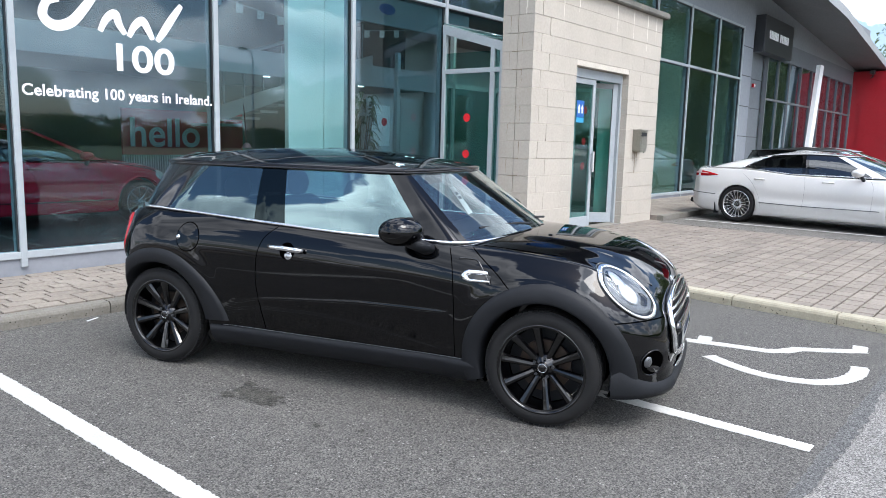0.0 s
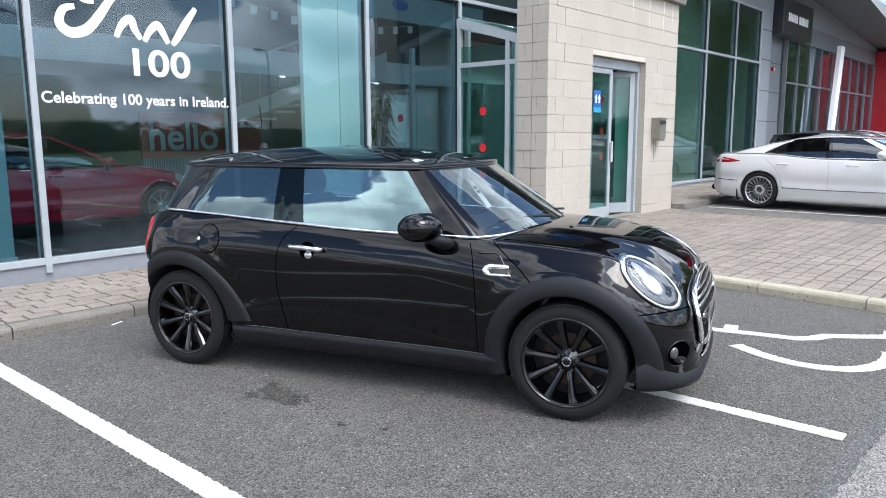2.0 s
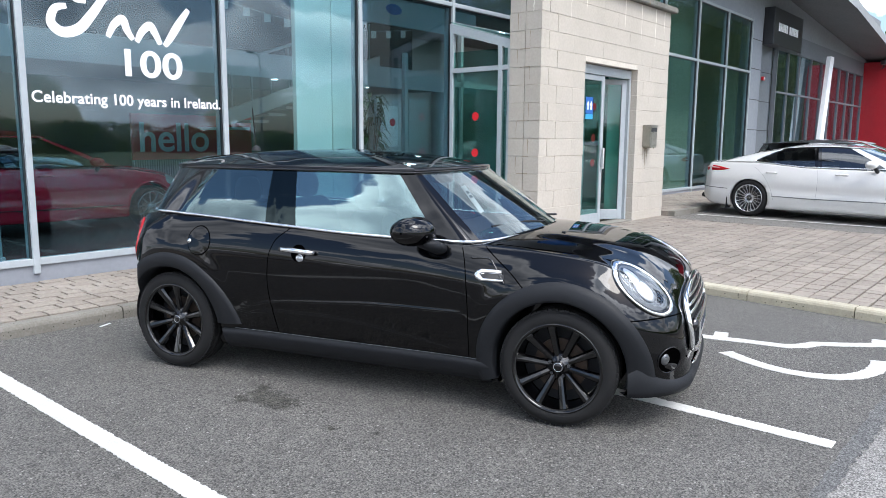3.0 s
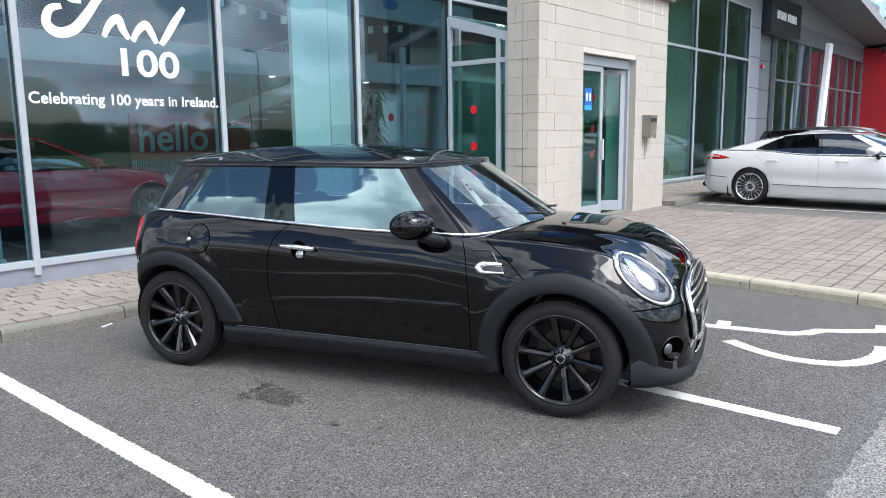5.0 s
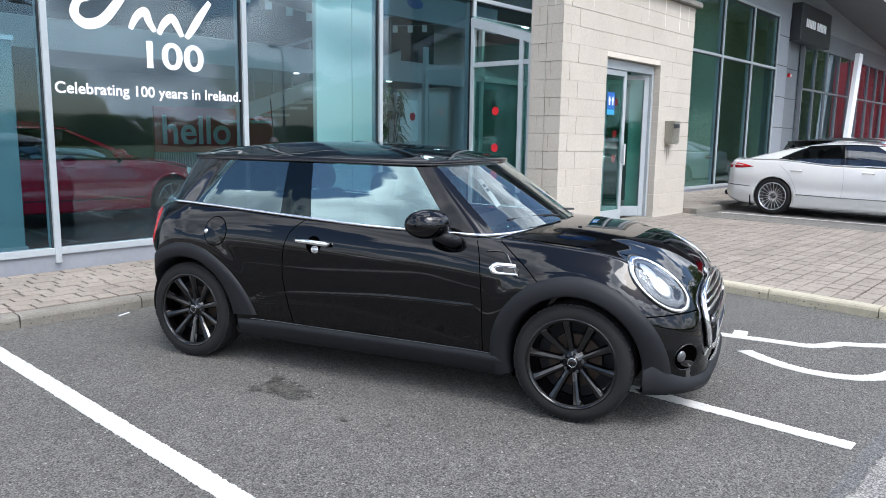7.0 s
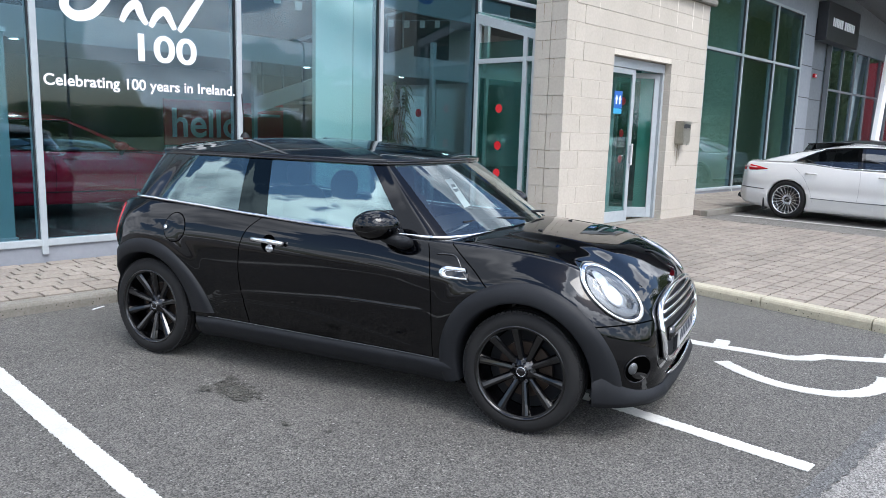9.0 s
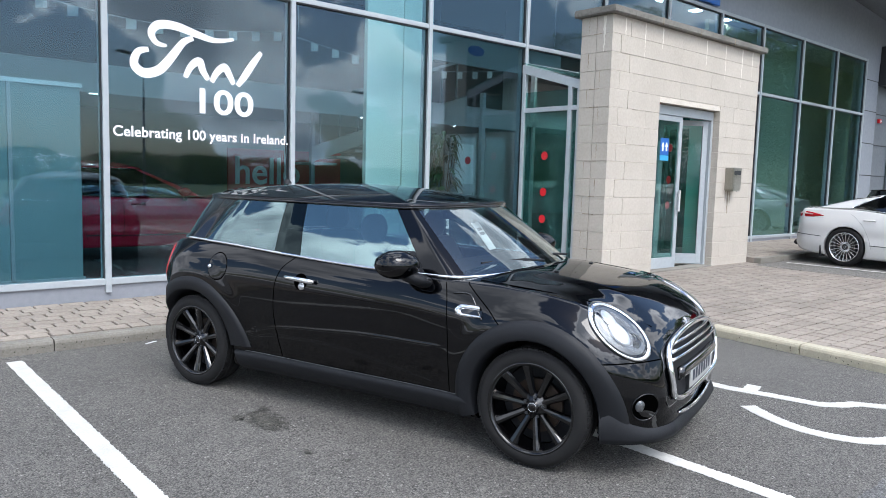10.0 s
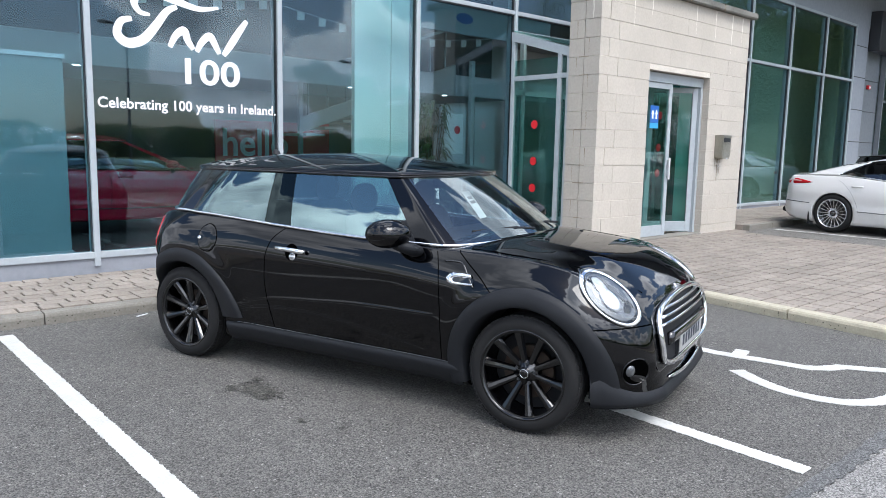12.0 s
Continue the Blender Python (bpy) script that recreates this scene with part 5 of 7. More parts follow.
def shell_car(name, label, category, s, paint, rim_mat, at, rz, glass, spokes=10, group=""):
    """The common parts of every car."""
    car = thing(name, label, category, group)
    sh = (HatchShell if "scallop_top" in s else Shell)(s)
    body = part("body", sh.bm.copy(), paint, car, "", True)
    cutters = []
    for wx in (0.0, s["base"]):
        for side in (-1, 1):
            bm = lathe([(0.0001, 0), (s["arch"], 0), (s["arch"], 0.55), (0.0001, 0.55)], 56)
            bmesh.ops.remove_doubles(bm, verts=bm.verts, dist=0.001)
            bmesh.ops.recalc_face_normals(bm, faces=bm.faces)
            moved(bm, pose(wx, -1.05 if side < 0 else 0.5, s["tyre"] + 0.01))
            cutters.append(link("cutter", bm, M_BLACKP))
    bx0, bx1, bw = s["tub"]
    zb = smooth_tab(s["belt"], 0.9)
    cutters.append(link("cutter", box(bx0, bx1, -bw, bw, 0.40, zb + 0.4), M_BLACKP))
    cut(body, cutters)
    body.data.materials.clear()
    body.data.materials.append(paint)
    wheel_set(car, s, rim_mat, spokes, twin=s.get("twin", False))
    for wx in (0.0, s["base"]):
        for side in (-1, 1):
            n = 30
            ang = [radians(-8 + 196 * i / n) for i in range(n + 1)]
            r = s["arch"] - 0.004
            rows = [[(wx + r * math.cos(a), side * y, s["tyre"] + 0.01 + r * math.sin(a)) for a in ang] for y in (s["half"] - 0.07, s["half"] - 0.4)]
            part("wheel_liner", grid(rows), M_BLACKP, car)
    cab = Cabin(s)
    k = {n: i for i, n in enumerate(cab.keys)}
    m = len(cab.lo)
    flip = lambda t: m - t
    for nm, a, b, mat in s["panels"]:
        part(nm, cab.panel(k[a], k[b]), mat, car, "", True)
        part(nm, cab.panel(flip(k[b]), flip(k[a])), mat, car, "", True)
    ws = grid([[cab.at(-k["A1"] + 2 * k["A1"] * i / 28, j / 10) for i in range(29)] for j in range(11)])
    bmesh.ops.recalc_face_normals(ws, faces=ws.faces)
    part("windscreen", ws, glass[0], car, "clear windscreen", True).visible_shadow = False
    rw = cab.panel(k["D"], flip(k["D"]), 0, 1, 0, 24)
    part("rear_window", rw, glass[1], car, "dark rear window", True).visible_shadow = False
    part("roof", cab.roof(), s.get("roof_mat", paint), car, "", True)
    for sx, sy in ((1.32, -0.36), (1.32, 0.36), (0.42, -0.36), (0.42, 0.36)):
        seat(car, sx * s["seat_x"], sy, 0.5, s.get("seat_top", 1.19))
    rows = [[(bx1 - 0.02, y, zb - 0.05) for y in (-bw, -bw / 2, 0, bw / 2, bw)], [(bx1 - 0.3, y, zb - 0.02) for y in (-bw, -bw / 2, 0, bw / 2, bw)], [(bx1 - 0.42, y, zb - 0.12) for y in (-bw, -bw / 2, 0, bw / 2, bw)], [(bx1 - 0.36, y, 0.45) for y in (-bw, -bw / 2, 0, bw / 2, bw)]]
    part("dashboard", thicken(grid(rows), 0.02), M_BLACKP, car)
    ring = [(bx1 - 0.55 - 0.05 * math.cos(a), -0.36 + 0.18 * math.sin(a), zb - 0.1 + 0.17 * math.cos(a)) for a in [i / 28 * math.tau for i in range(28)]]
    part("steering_wheel", tube(ring, 0.014, 8, True), M_BLACKP, car, "", True)
    car.matrix_world = pose(*at, 0, 0, rz)
    return car, sh, cab, k


def disc_on(shell, centre, way, rx, rz_, tilt, rings, n=48):
    """Rings of an oval laid on the skin; rings: (scale, lift)."""
    w = Vector(way).normalized()
    r = w.cross(Vector((0, 0, 1))).normalized()
    u = r.cross(w)
    rows = []
    for sc, lift in rings:
        row = []
        for i in range(n):
            a = i / n * math.tau
            px, pz = rx * sc * math.cos(a), rz_ * sc * math.sin(a)
            qx, qz = px * math.cos(tilt) - pz * math.sin(tilt), px * math.sin(tilt) + pz * math.cos(tilt)
            eye = Vector(centre) - w * 1.0 + r * qx + u * qz
            p, nn = shell.toward(eye, w)
            row.append(p - w * lift)
        rows.append(row)
    return rows


# the black hatchback
MINI = dict(
    bolts=True, rows=150, tuck=0.05, base=2.495, track=0.735, half=0.8635, tyre=0.306, arch=0.352, tub=(-0.1, 1.92, 0.66), seat_x=1.0, twin=False,
    top=[(-0.56, 0.50), (-0.545, 0.72), (-0.50, 0.90), (-0.42, 0.985), (-0.2, 1.0), (0.4, 0.985), (0.9, 0.955), (1.5, 0.93), (1.9, 0.94), (2.1, 0.955), (2.3, 0.952), (2.5, 0.936), (2.65, 0.914), (2.78, 0.882), (2.86, 0.846), (2.94, 0.797), (3.016, 0.737), (3.048, 0.70), (3.08, 0.64), (3.104, 0.56), (3.118, 0.48), (3.124, 0.40)],
    bottom=[(-0.56, 0.34), (-0.5, 0.27), (-0.3, 0.21), (0.3, 0.17), (2.3, 0.17), (2.9, 0.18), (3.048, 0.19), (3.096, 0.21), (3.124, 0.26)],
    width=[(-0.56, 0.70), (-0.5, 0.785), (-0.35, 0.838), (0.0, 0.850), (0.6, 0.842), (1.6, 0.838), (2.3, 0.846), (2.6, 0.846), (2.78, 0.828), (2.92, 0.79), (3.024, 0.725), (3.08, 0.65), (3.112, 0.58), (3.124, 0.53)],
    shoulder=[(-0.56, 0.47), (-0.545, 0.66), (-0.50, 0.84), (-0.42, 0.955), (-0.2, 0.985), (0.4, 0.97), (0.9, 0.945), (1.5, 0.918), (2.0, 0.905), (2.3, 0.893), (2.5, 0.878), (2.68, 0.852), (2.8, 0.808), (2.9, 0.758), (2.98, 0.708), (3.04, 0.655), (3.08, 0.60), (3.104, 0.54), (3.118, 0.46), (3.124, 0.36)],
    shoulder_width=[(-0.56, 0.62), (-0.5, 0.68), (-0.35, 0.715), (0.0, 0.772), (0.6, 0.788), (1.6, 0.785), (1.85, 0.778), (2.1, 0.766), (2.5, 0.75), (2.72, 0.73), (2.86, 0.69), (2.98, 0.64), (3.056, 0.585), (3.104, 0.525), (3.124, 0.46)],
    crease=[(-0.6, 0.0), (-0.45, 0.0), (-0.25, 0.8), (0.0, 1.0), (1.6, 1.0), (2.05, 0.7), (2.35, 0.25), (2.6, 0.0), (3.3, 0.0)],
    bow=[(-0.56, 0.25), (-0.42, 0.13), (-0.25, 0.04), (0.0, 0.0), (2.5, 0.0), (2.8, -0.02), (3.0, -0.035), (3.124, -0.045)],
    belt=[(-0.6, 1.01), (-0.1, 1.005), (0.28, 0.99), (0.85, 0.96), (1.35, 0.935), (2.0, 0.925), (2.3, 0.955)],
    rail=[(-0.5, 1.275), (0.0, 1.283), (0.8, 1.284), (1.5, 1.28), (1.8, 1.29)],
    belt_plan=[("F0", 2.23, 0.0), ("Fm", 2.18, 0.36), ("A1", 2.02, 0.69), ("A2", 1.80, 0.758), ("B", 0.905, 0.783), ("B2", 0.69, 0.783), ("C0", 0.24, 0.7665), ("C", 0.02, 0.756), ("D", -0.25, 0.655), ("R0", -0.44, 0.0)],
    rail_plan=[("F0", 1.74, 0.0), ("Fm", 1.70, 0.30), ("A1", 1.60, 0.56), ("A2", 1.487, 0.60), ("B", 0.82, 0.622), ("B2", 0.645, 0.62), ("C0", 0.32, 0.605), ("C", 0.18, 0.596), ("D", -0.19, 0.49), ("R0", -0.34, 0.0)],
    roof_mid=0.72, crown_h=0.112, bulge=0.008,
    scallop_top=[(0.45, 0.33), (0.52, 0.405), (0.60, 0.47), (0.78, 0.515), (1.1, 0.541), (1.5, 0.565), (2.02, 0.568)],
    scallop_low=[(0.45, 0.31), (0.60, 0.43), (0.8, 0.453), (1.1, 0.456), (1.4, 0.43), (1.7, 0.385), (1.94, 0.345), (2.02, 0.33)],
    panels=[("pillar", "A1", "A2", M_PAINT), ("door_window", "A2", "B", M_CARGL_S), ("pillar", "B", "B2", M_CARGL_P), ("quarter_window", "B2", "C", M_CARGL_Q), ("pillar", "C", "D", M_GLOSSB)],
)


def ease(a, b, x):
    """Rises smoothly from 0 at a to 1 at b."""
    t = max(0.0, min(1.0, (x - a) / (b - a)))
    return t * t * (3 - 2 * t)


class HatchShell(Shell):
    """The black hatchback's body: a domed bonnet, flared arches and a hollowed lower door between two fine ridges."""

    def section(self, x):
        s = self.s
        zt, zb, hw, zs, ws, bow, c = (smooth_tab(s[k], x) for k in ("top", "bottom", "width", "shoulder", "shoulder_width", "bow", "crease"))
        pts = []
        dome = 0.011 * ease(2.15, 2.4, x) * (1 - ease(2.72, 3.0, x))
        for i in range(17):
            v = ws * i / 16
            pts.append((v, zt - (zt - zs) * (i / 16) ** 2.6 - dome * ease(0.36, 0.44, v) * (1 - ease(0.9, 1.0, i / 16))))
        zl = zb + 0.09
        zu, zd = smooth_tab(s["scallop_top"], x), smooth_tab(s["scallop_low"], x)
        amp = ease(0.44, 0.54, x) * (1 - ease(1.92, 2.02, x))
        n = 110
        for i in range(1, n + 1):
            t = i / n
            z = zs + (zl - zs) * t
            f = math.sin(min(t / 0.45, 1) * math.pi / 2)
            u = t / 0.27
            f = f * (1 - c) + c * (1 - (1 - min(u / 1.15, 1.0)) ** 2.0)
            v = ws + (hw - ws) * f - s["tuck"] * max(0, (t - 0.42) / 0.58) ** 1.7
            if amp:
                v += amp * (0.0045 * ease(zu, zu - 0.014, z) - 0.006 * ease(zu - 0.014, zd, z) + 0.0035 * ease(zd, zd - 0.014, z) - 0.0035 * ease(zd - 0.014, zd - 0.08, z))
            for wx in (0.0, s["base"]):
                r = math.hypot(x - wx, z - 0.316)
                v += 0.010 * (1 - ease(0.45, 0.56, r)) * min(1.0, t / 0.12)
            pts.append((v, z))
        v0 = pts[-1][0]
        for i in range(1, 5):
            a = i / 4 * math.pi / 2
            pts.append((v0 - 0.07 * (1 - math.cos(a)), zl - 0.09 * math.sin(a)))
        pts += [(v0 * 0.6, zb), (v0 * 0.3, zb), (0, zb)]
        return [(x + bow * (abs(v) / 0.8) ** 2.4, v, z) for v, z in pts]


def black_hatchback(at, rz):
    s = MINI
    car, sh, cab, k = shell_car("hatchback_car", "glossy black hatchback with black alloy wheels, parked across a bay line", "car", s, M_PAINT, M_RIMB, at, rz, (M_CARGL, M_CARGL_D))
    m = len(cab.lo)
    for o in car.children:
        if "window" in o.name:
            o.visible_shadow = False
    # chrome belt strip all round
    pts = [cab.at(m * i / 120, 0.0, 0.012) + Vector((0, 0, -0.004)) for i in range(120)]
    part("belt_strip", tube(pts, 0.0095, 6, True, 0.7), M_CHROME, car, "bright chrome strip at the belt line", True)
    part("rail_strip", tube([cab.at(m * i / 120, 0.985, 0.006) for i in range(120)], 0.009, 6, True), M_GLOSSB, car, "", True)
    # spoiler
    rows = []
    for x, z, hw, h in ((-0.10, 1.335, 0.50, 0.03), (-0.25, 1.325, 0.51, 0.035), (-0.38, 1.305, 0.50, 0.026), (-0.43, 1.295, 0.485, 0.010)):
        row = []
        for i in range(13):
            y = -hw + 2 * hw * i / 12
            row.append((x + (0.04 if x > -0.2 else 0.17 if x > -0.3 else 0.27) * (y / hw) ** 2, y, z - 0.03 * (y / hw) ** 2 + h / 2))
        row2 = [(a, b, c - h) for a, b, c in row[::-1]]
        rows.append(row + row2)
    bm = grid(rows, closed=True)
    bm.verts.ensure_lookup_table()
    bm.faces.new([bm.verts[len(rows) * 26 - 26 + i] for i in range(26)])
    bmesh.ops.recalc_face_normals(bm, faces=bm.faces)
    part("spoiler", bm, M_PAINT, car, "", True)
    part("aerial_foot", lathe([(0.0001, 0.036), (0.014, 0.034), (0.026, 0.02), (0.034, 0.0)], 20), M_BLACKP, car, "", True).matrix_local = pose(0.055, 0.0, 1.378, 90)
    part("aerial", tube([(0.05, 0.0, 1.405), (0.042, 0.0, 1.54), (0.03, 0.0, 1.68)], 0.0035, 6), M_BLACKP, car)
    R0 = s["tyre"] + 0.01
    for left in (False, True):
        g = 1 if left else -1
        part("arch_rear", arch(sh, 0.0, R0, 0.346, 0.436, 2, 196, left, 0.016, 0.085), M_BLACKP, car, "satin black plastic wheel arch", True)
        part("arch_front", arch(sh, s["base"], R0, 0.344, 0.442, -13, 198, left, 0.016, 0.03), M_BLACKP, car, "satin black plastic wheel arch", True)
        # sill
        rows = []
        for i in range(25):
            x = 0.38 + (2.13 - 0.38) * i / 24
            row = []
            for z, o in ((0.300, -0.002), (0.292, 0.016), (0.262, 0.018), (0.215, -0.004), (0.170, -0.04), (0.158, -0.14)):
                p = sh.side(x, max(z, 0.27), 0, left)
                row.append((x, p.y + g * o, z))
            rows.append(row)
        bm = grid(rows)
        bmesh.ops.recalc_face_normals(bm, faces=bm.faces)
        part("sill", bm, M_BLACKP, car, "satin black plastic sill", True)
        part("sill_line", flank_line(sh, [(0.47, 0.306), (1.2, 0.304), (2.06, 0.304)], 0.0016, left, 0.004), M_BEZEL, car)
        # shut lines
        part("door_gap", flank_line(sh, [(1.945, 0.92), (1.985, 0.80), (2.005, 0.62), (2.01, 0.45), (2.01, 0.31)], 0.0026, left), M_SEAMK, car)
        part("door_gap", flank_line(sh, [(0.885, 0.95), (0.80, 0.885), (0.765, 0.83), (0.742, 0.75), (0.735, 0.60), (0.755, 0.46), (0.78, 0.31)], 0.0026, left), M_SEAMK, car)
        part("wing_gap", flank_line(sh, [(2.08, 0.905), (2.15, 0.85), (2.24, 0.78), (2.31, 0.715)], 0.003, left), M_SEAMK, car)
        part("bumper_gap", flank_line(sh, [(2.80, 0.585), (2.95, 0.595), (3.06, 0.60)], 0.0035, left), M_SEAMK, car)
        # door handle with cup and lock
        part("handle_cup", grid(disc_on(sh, (0.955, g * 0.8, 0.805), (0, -g, 0), 0.05, 0.05, 0, ((1.0, 0.002), (0.9, 0.001), (0.01, 0.001))), closed=True), M_SEAMK, car, "", True)
        hp = [sh.side(x, z, o, left) for x, z, o in ((0.835, 0.822, 0.012), (0.86, 0.82, 0.032), (0.95, 0.817, 0.042), (1.04, 0.812, 0.034), (1.07, 0.809, 0.012))]
        part("handle", tube(hp, 0.0145, 10, False, 0.8), M_CHROME, car, "chrome door handle", True)
        part("door_lock", grid(disc_on(sh, (0.965, g * 0.8, 0.778), (0, -g, 0), 0.026, 0.022, 0, ((1.0, 0.003), (0.85, 0.007), (0.02, 0.008)), 24), closed=True), M_SILVER, car, "", True)
        # door mirror
        mx, my, mz = 1.735, g * 0.935, 0.985
        rows = []
        for i in range(13):
            a = -math.pi / 2 + math.pi * i / 12
            rr = max(0.02, math.cos(a)) ** 0.7
            rows.append([(mx + (0.108 * rr) * math.cos(b) * 1.0 + 0.02 * math.sin(a), my + 0.105 * math.sin(a), mz + 0.078 * rr * math.sin(b)) for b in [j / 24 * math.tau for j in range(24)]])
        bm = grid(rows, closed=True)
        bmesh.ops.recalc_face_normals(bm, faces=bm.faces)
        part("mirror", bm, M_PAINT, car, "gloss black door mirror", True)
        p0 = sh.side(1.82, 0.885, -0.01, left)
        part("mirror_foot", tube([p0, p0 + Vector((-0.01, g * 0.055, 0.02)), (mx + 0.03, my - g * 0.03, mz - 0.05)], 0.036, 12, False, 1.5), M_BLACKP, car, "", True)
        part("mirror_sail", thicken(cab.panel(*(sorted((k["A2"], k["A2"] + 0.10)) if not left else (m - k["A2"] - 0.10, m - k["A2"])), 0.0, 0.32, 0.004, 4, 6), 0.004), M_BLACKP, car)
        # wing badge: a flat chrome hook, open towards the nose, under a black fin line
        outer = [(2.205, 0.735), (2.14, 0.733), (2.08, 0.733), (2.052, 0.742), (2.04, 0.765), (2.052, 0.787), (2.08, 0.797), (2.14, 0.796), (2.185, 0.793)]
        inner = [(2.205, 0.748), (2.14, 0.749), (2.095, 0.751), (2.083, 0.755), (2.079, 0.763), (2.084, 0.770), (2.098, 0.773), (2.14, 0.773), (2.195, 0.772)]
        rows = [[sh.side(xa + (xb - xa) * q, za + (zb_ - za) * q, o, left) for (xa, za), (xb, zb_) in zip(outer, inner)] for q, o in ((0.0, 0.001), (0.08, 0.011), (0.3, 0.014), (0.7, 0.014), (0.92, 0.011), (1.0, 0.001))]
        bm = grid(rows); bmesh.ops.recalc_face_normals(bm, faces=bm.faces)
        part("wing_hook", bm, M_CHROME, car, "flat chrome hook on the wing", True)
        part("wing_slot", grid([[sh.side(x, z, 0.003, left) for x in (2.08, 2.12, 2.16, 2.205)] for z in (0.749, 0.773)]), M_GLOSSB, car)
        part("wing_fin", flank_line(sh, [(2.015, 0.848), (2.075, 0.851), (2.118, 0.845), (2.145, 0.815), (2.172, 0.775), (2.208, 0.728)], 0.0055, left, 0.001), M_GLOSSB, car, "black fin line round the badge", True)
        # head lamp
        c, way = (2.885, g * 0.675, 0.735), (-0.5, -g * 0.85, -0.13)
        tilt = radians(51) * -g
        ax, az = 0.098, 0.181
        rows = disc_on(sh, c, way, ax, az, tilt * 1.0, ((1.02, -0.004), (1.02, 0.010), (0.97, 0.018), (0.87, 0.016), (0.82, 0.002)))
        bm = grid(rows, closed=True); bmesh.ops.recalc_face_normals(bm, faces=bm.faces)
        part("headlamp_ring", bm, M_CHROME, car, "chrome headlamp surround", True)
        rows = disc_on(sh, c, way, ax, az, tilt, ((0.86, 0.003), (0.8, 0.002), (0.3, 0.0015), (0.02, 0.0015)))
        bm = grid(rows, closed=True); bmesh.ops.recalc_face_normals(bm, faces=bm.faces)
        part("headlamp_bowl", bm, M_BEZEL, car, "grey lamp housing", True)
        rows = disc_on(sh, c, way, ax, az, tilt, ((0.885, 0.0175), (0.85, 0.015), (0.82, 0.006), (0.80, 0.003)))
        bm = grid(rows, closed=True); bmesh.ops.recalc_face_normals(bm, faces=bm.faces)
        part("lamp_rim", bm, M_GLOSSB, car, "", True)
        w = Vector(way).normalized()
        r = w.cross(Vector((0, 0, 1))).normalized(); u = r.cross(w)
        for qx, qz, rx_, rz_ in ((-0.052, 0.058, 0.026, 0.046), (-0.006, -0.012, 0.036, 0.068)):
            cc = Vector(c) + r * qx * -g + u * qz
            rows = disc_on(sh, cc, way, rx_, rz_, tilt * 0.8, ((1.0, 0.003), (0.93, 0.012), (0.6, 0.014), (0.02, 0.009)), 24)
            bm = grid(rows, closed=True); bmesh.ops.recalc_face_normals(bm, faces=bm.faces)
            part("lamp_unit", bm, M_REFL, car, "bright lamp reflector", True)
        rows = disc_on(sh, c, way, ax, az, tilt, ((0.9, 0.012), (0.7, 0.026), (0.4, 0.034), (0.02, 0.036)))
        bm = grid(rows, closed=True); bmesh.ops.recalc_face_normals(bm, faces=bm.faces)
        part("headlamp_lens", bm, M_LENS, car, "clear headlamp lens", True).visible_shadow = False
        # fog lamp hollow and lamp
        c2 = (3.04, g * 0.68, 0.378)
        w2 = (-0.62, -g * 0.78, 0.0)
        rows = disc_on(sh, c2, w2, 0.075, 0.068, 0.0, ((1.06, 0.001), (1.02, 0.007), (0.97, 0.004), (0.93, 0.001)))
        bm = grid(rows, closed=True); bmesh.ops.recalc_face_normals(bm, faces=bm.faces)
        part("fog_surround", bm, M_PAINT, car, "", True)
        rows = disc_on(sh, c2, w2, 0.075, 0.068, 0.0, ((0.97, 0.002), (0.5, 0.0015), (0.02, 0.0015)))
        bm = grid(rows, closed=True); bmesh.ops.recalc_face_normals(bm, faces=bm.faces)
        part("fog_recess", bm, M_SEAMK, car, "dark fog lamp opening", True)
        rows = disc_on(sh, Vector(c2) + Vector((0.01, -g * 0.012, -0.035)), w2, 0.05, 0.018, 0.25 * g, ((1.0, 0.003), (0.6, 0.006), (0.02, 0.006)), 24)
        bm = grid(rows, closed=True); bmesh.ops.recalc_face_normals(bm, faces=bm.faces)
        part("fog_ledge", bm, M_GLOSSB, car, "", True)
        cc = Vector(c2) + Vector(w2).normalized().cross(Vector((0, 0, 1))).normalized() * (0.034 * g) + Vector((0, 0, 0.008))
        rows = disc_on(sh, cc, w2, 0.025, 0.030, 0, ((1.0, 0.003), (0.9, 0.008), (0.5, 0.012), (0.02, 0.013)), 24)
        bm = grid(rows, closed=True); bmesh.ops.recalc_face_normals(bm, faces=bm.faces)
        part("fog_lamp", bm, M_BEZEL, car, "", True)
        # tail lamp
        c3, w3 = (-0.315, g * 0.73, 0.805), (0.72, -g * 0.68, 0.0)
        rows = disc_on(sh, c3, w3, 0.10, 0.15, radians(8) * g, ((1.0, 0.001), (0.97, 0.012), (0.8, 0.02), (0.02, 0.022)))
        bm = grid(rows, closed=True); bmesh.ops.recalc_face_normals(bm, faces=bm.faces)
        part("tail_lamp", bm, M_TAIL, car, "red tail lamp", True)
        rows = disc_on(sh, c3, w3, 0.10, 0.15, radians(8) * g, ((1.045, 0.001), (1.035, 0.010), (1.0, 0.012)))
        bm = grid(rows, closed=True); bmesh.ops.recalc_face_normals(bm, faces=bm.faces)
        part("tail_lamp_ring", bm, M_GLOSSB, car, "", True)
        # bonnet gap along the top of the wing
        part("bonnet_gap", tube([sh.toward((x, g * y, 2.0), (0, 0, -1), 0.0)[0] for x, y in ((2.12, 0.70), (2.3, 0.685), (2.5, 0.66), (2.7, 0.615), (2.85, 0.555), (2.98, 0.46))], 0.0035, 6), M_SEAMK, car)
        # washer jets
        part("washer_jet", moved(box(-0.011, 0.011, -0.008, 0.008, -0.004, 0.006, 0.002), Matrix.Translation(sh.toward((2.38, g * 0.28, 2.0), (0, 0, -1))[0])), M_BLACKP, car)
        wy = 0.12 if left else -0.34
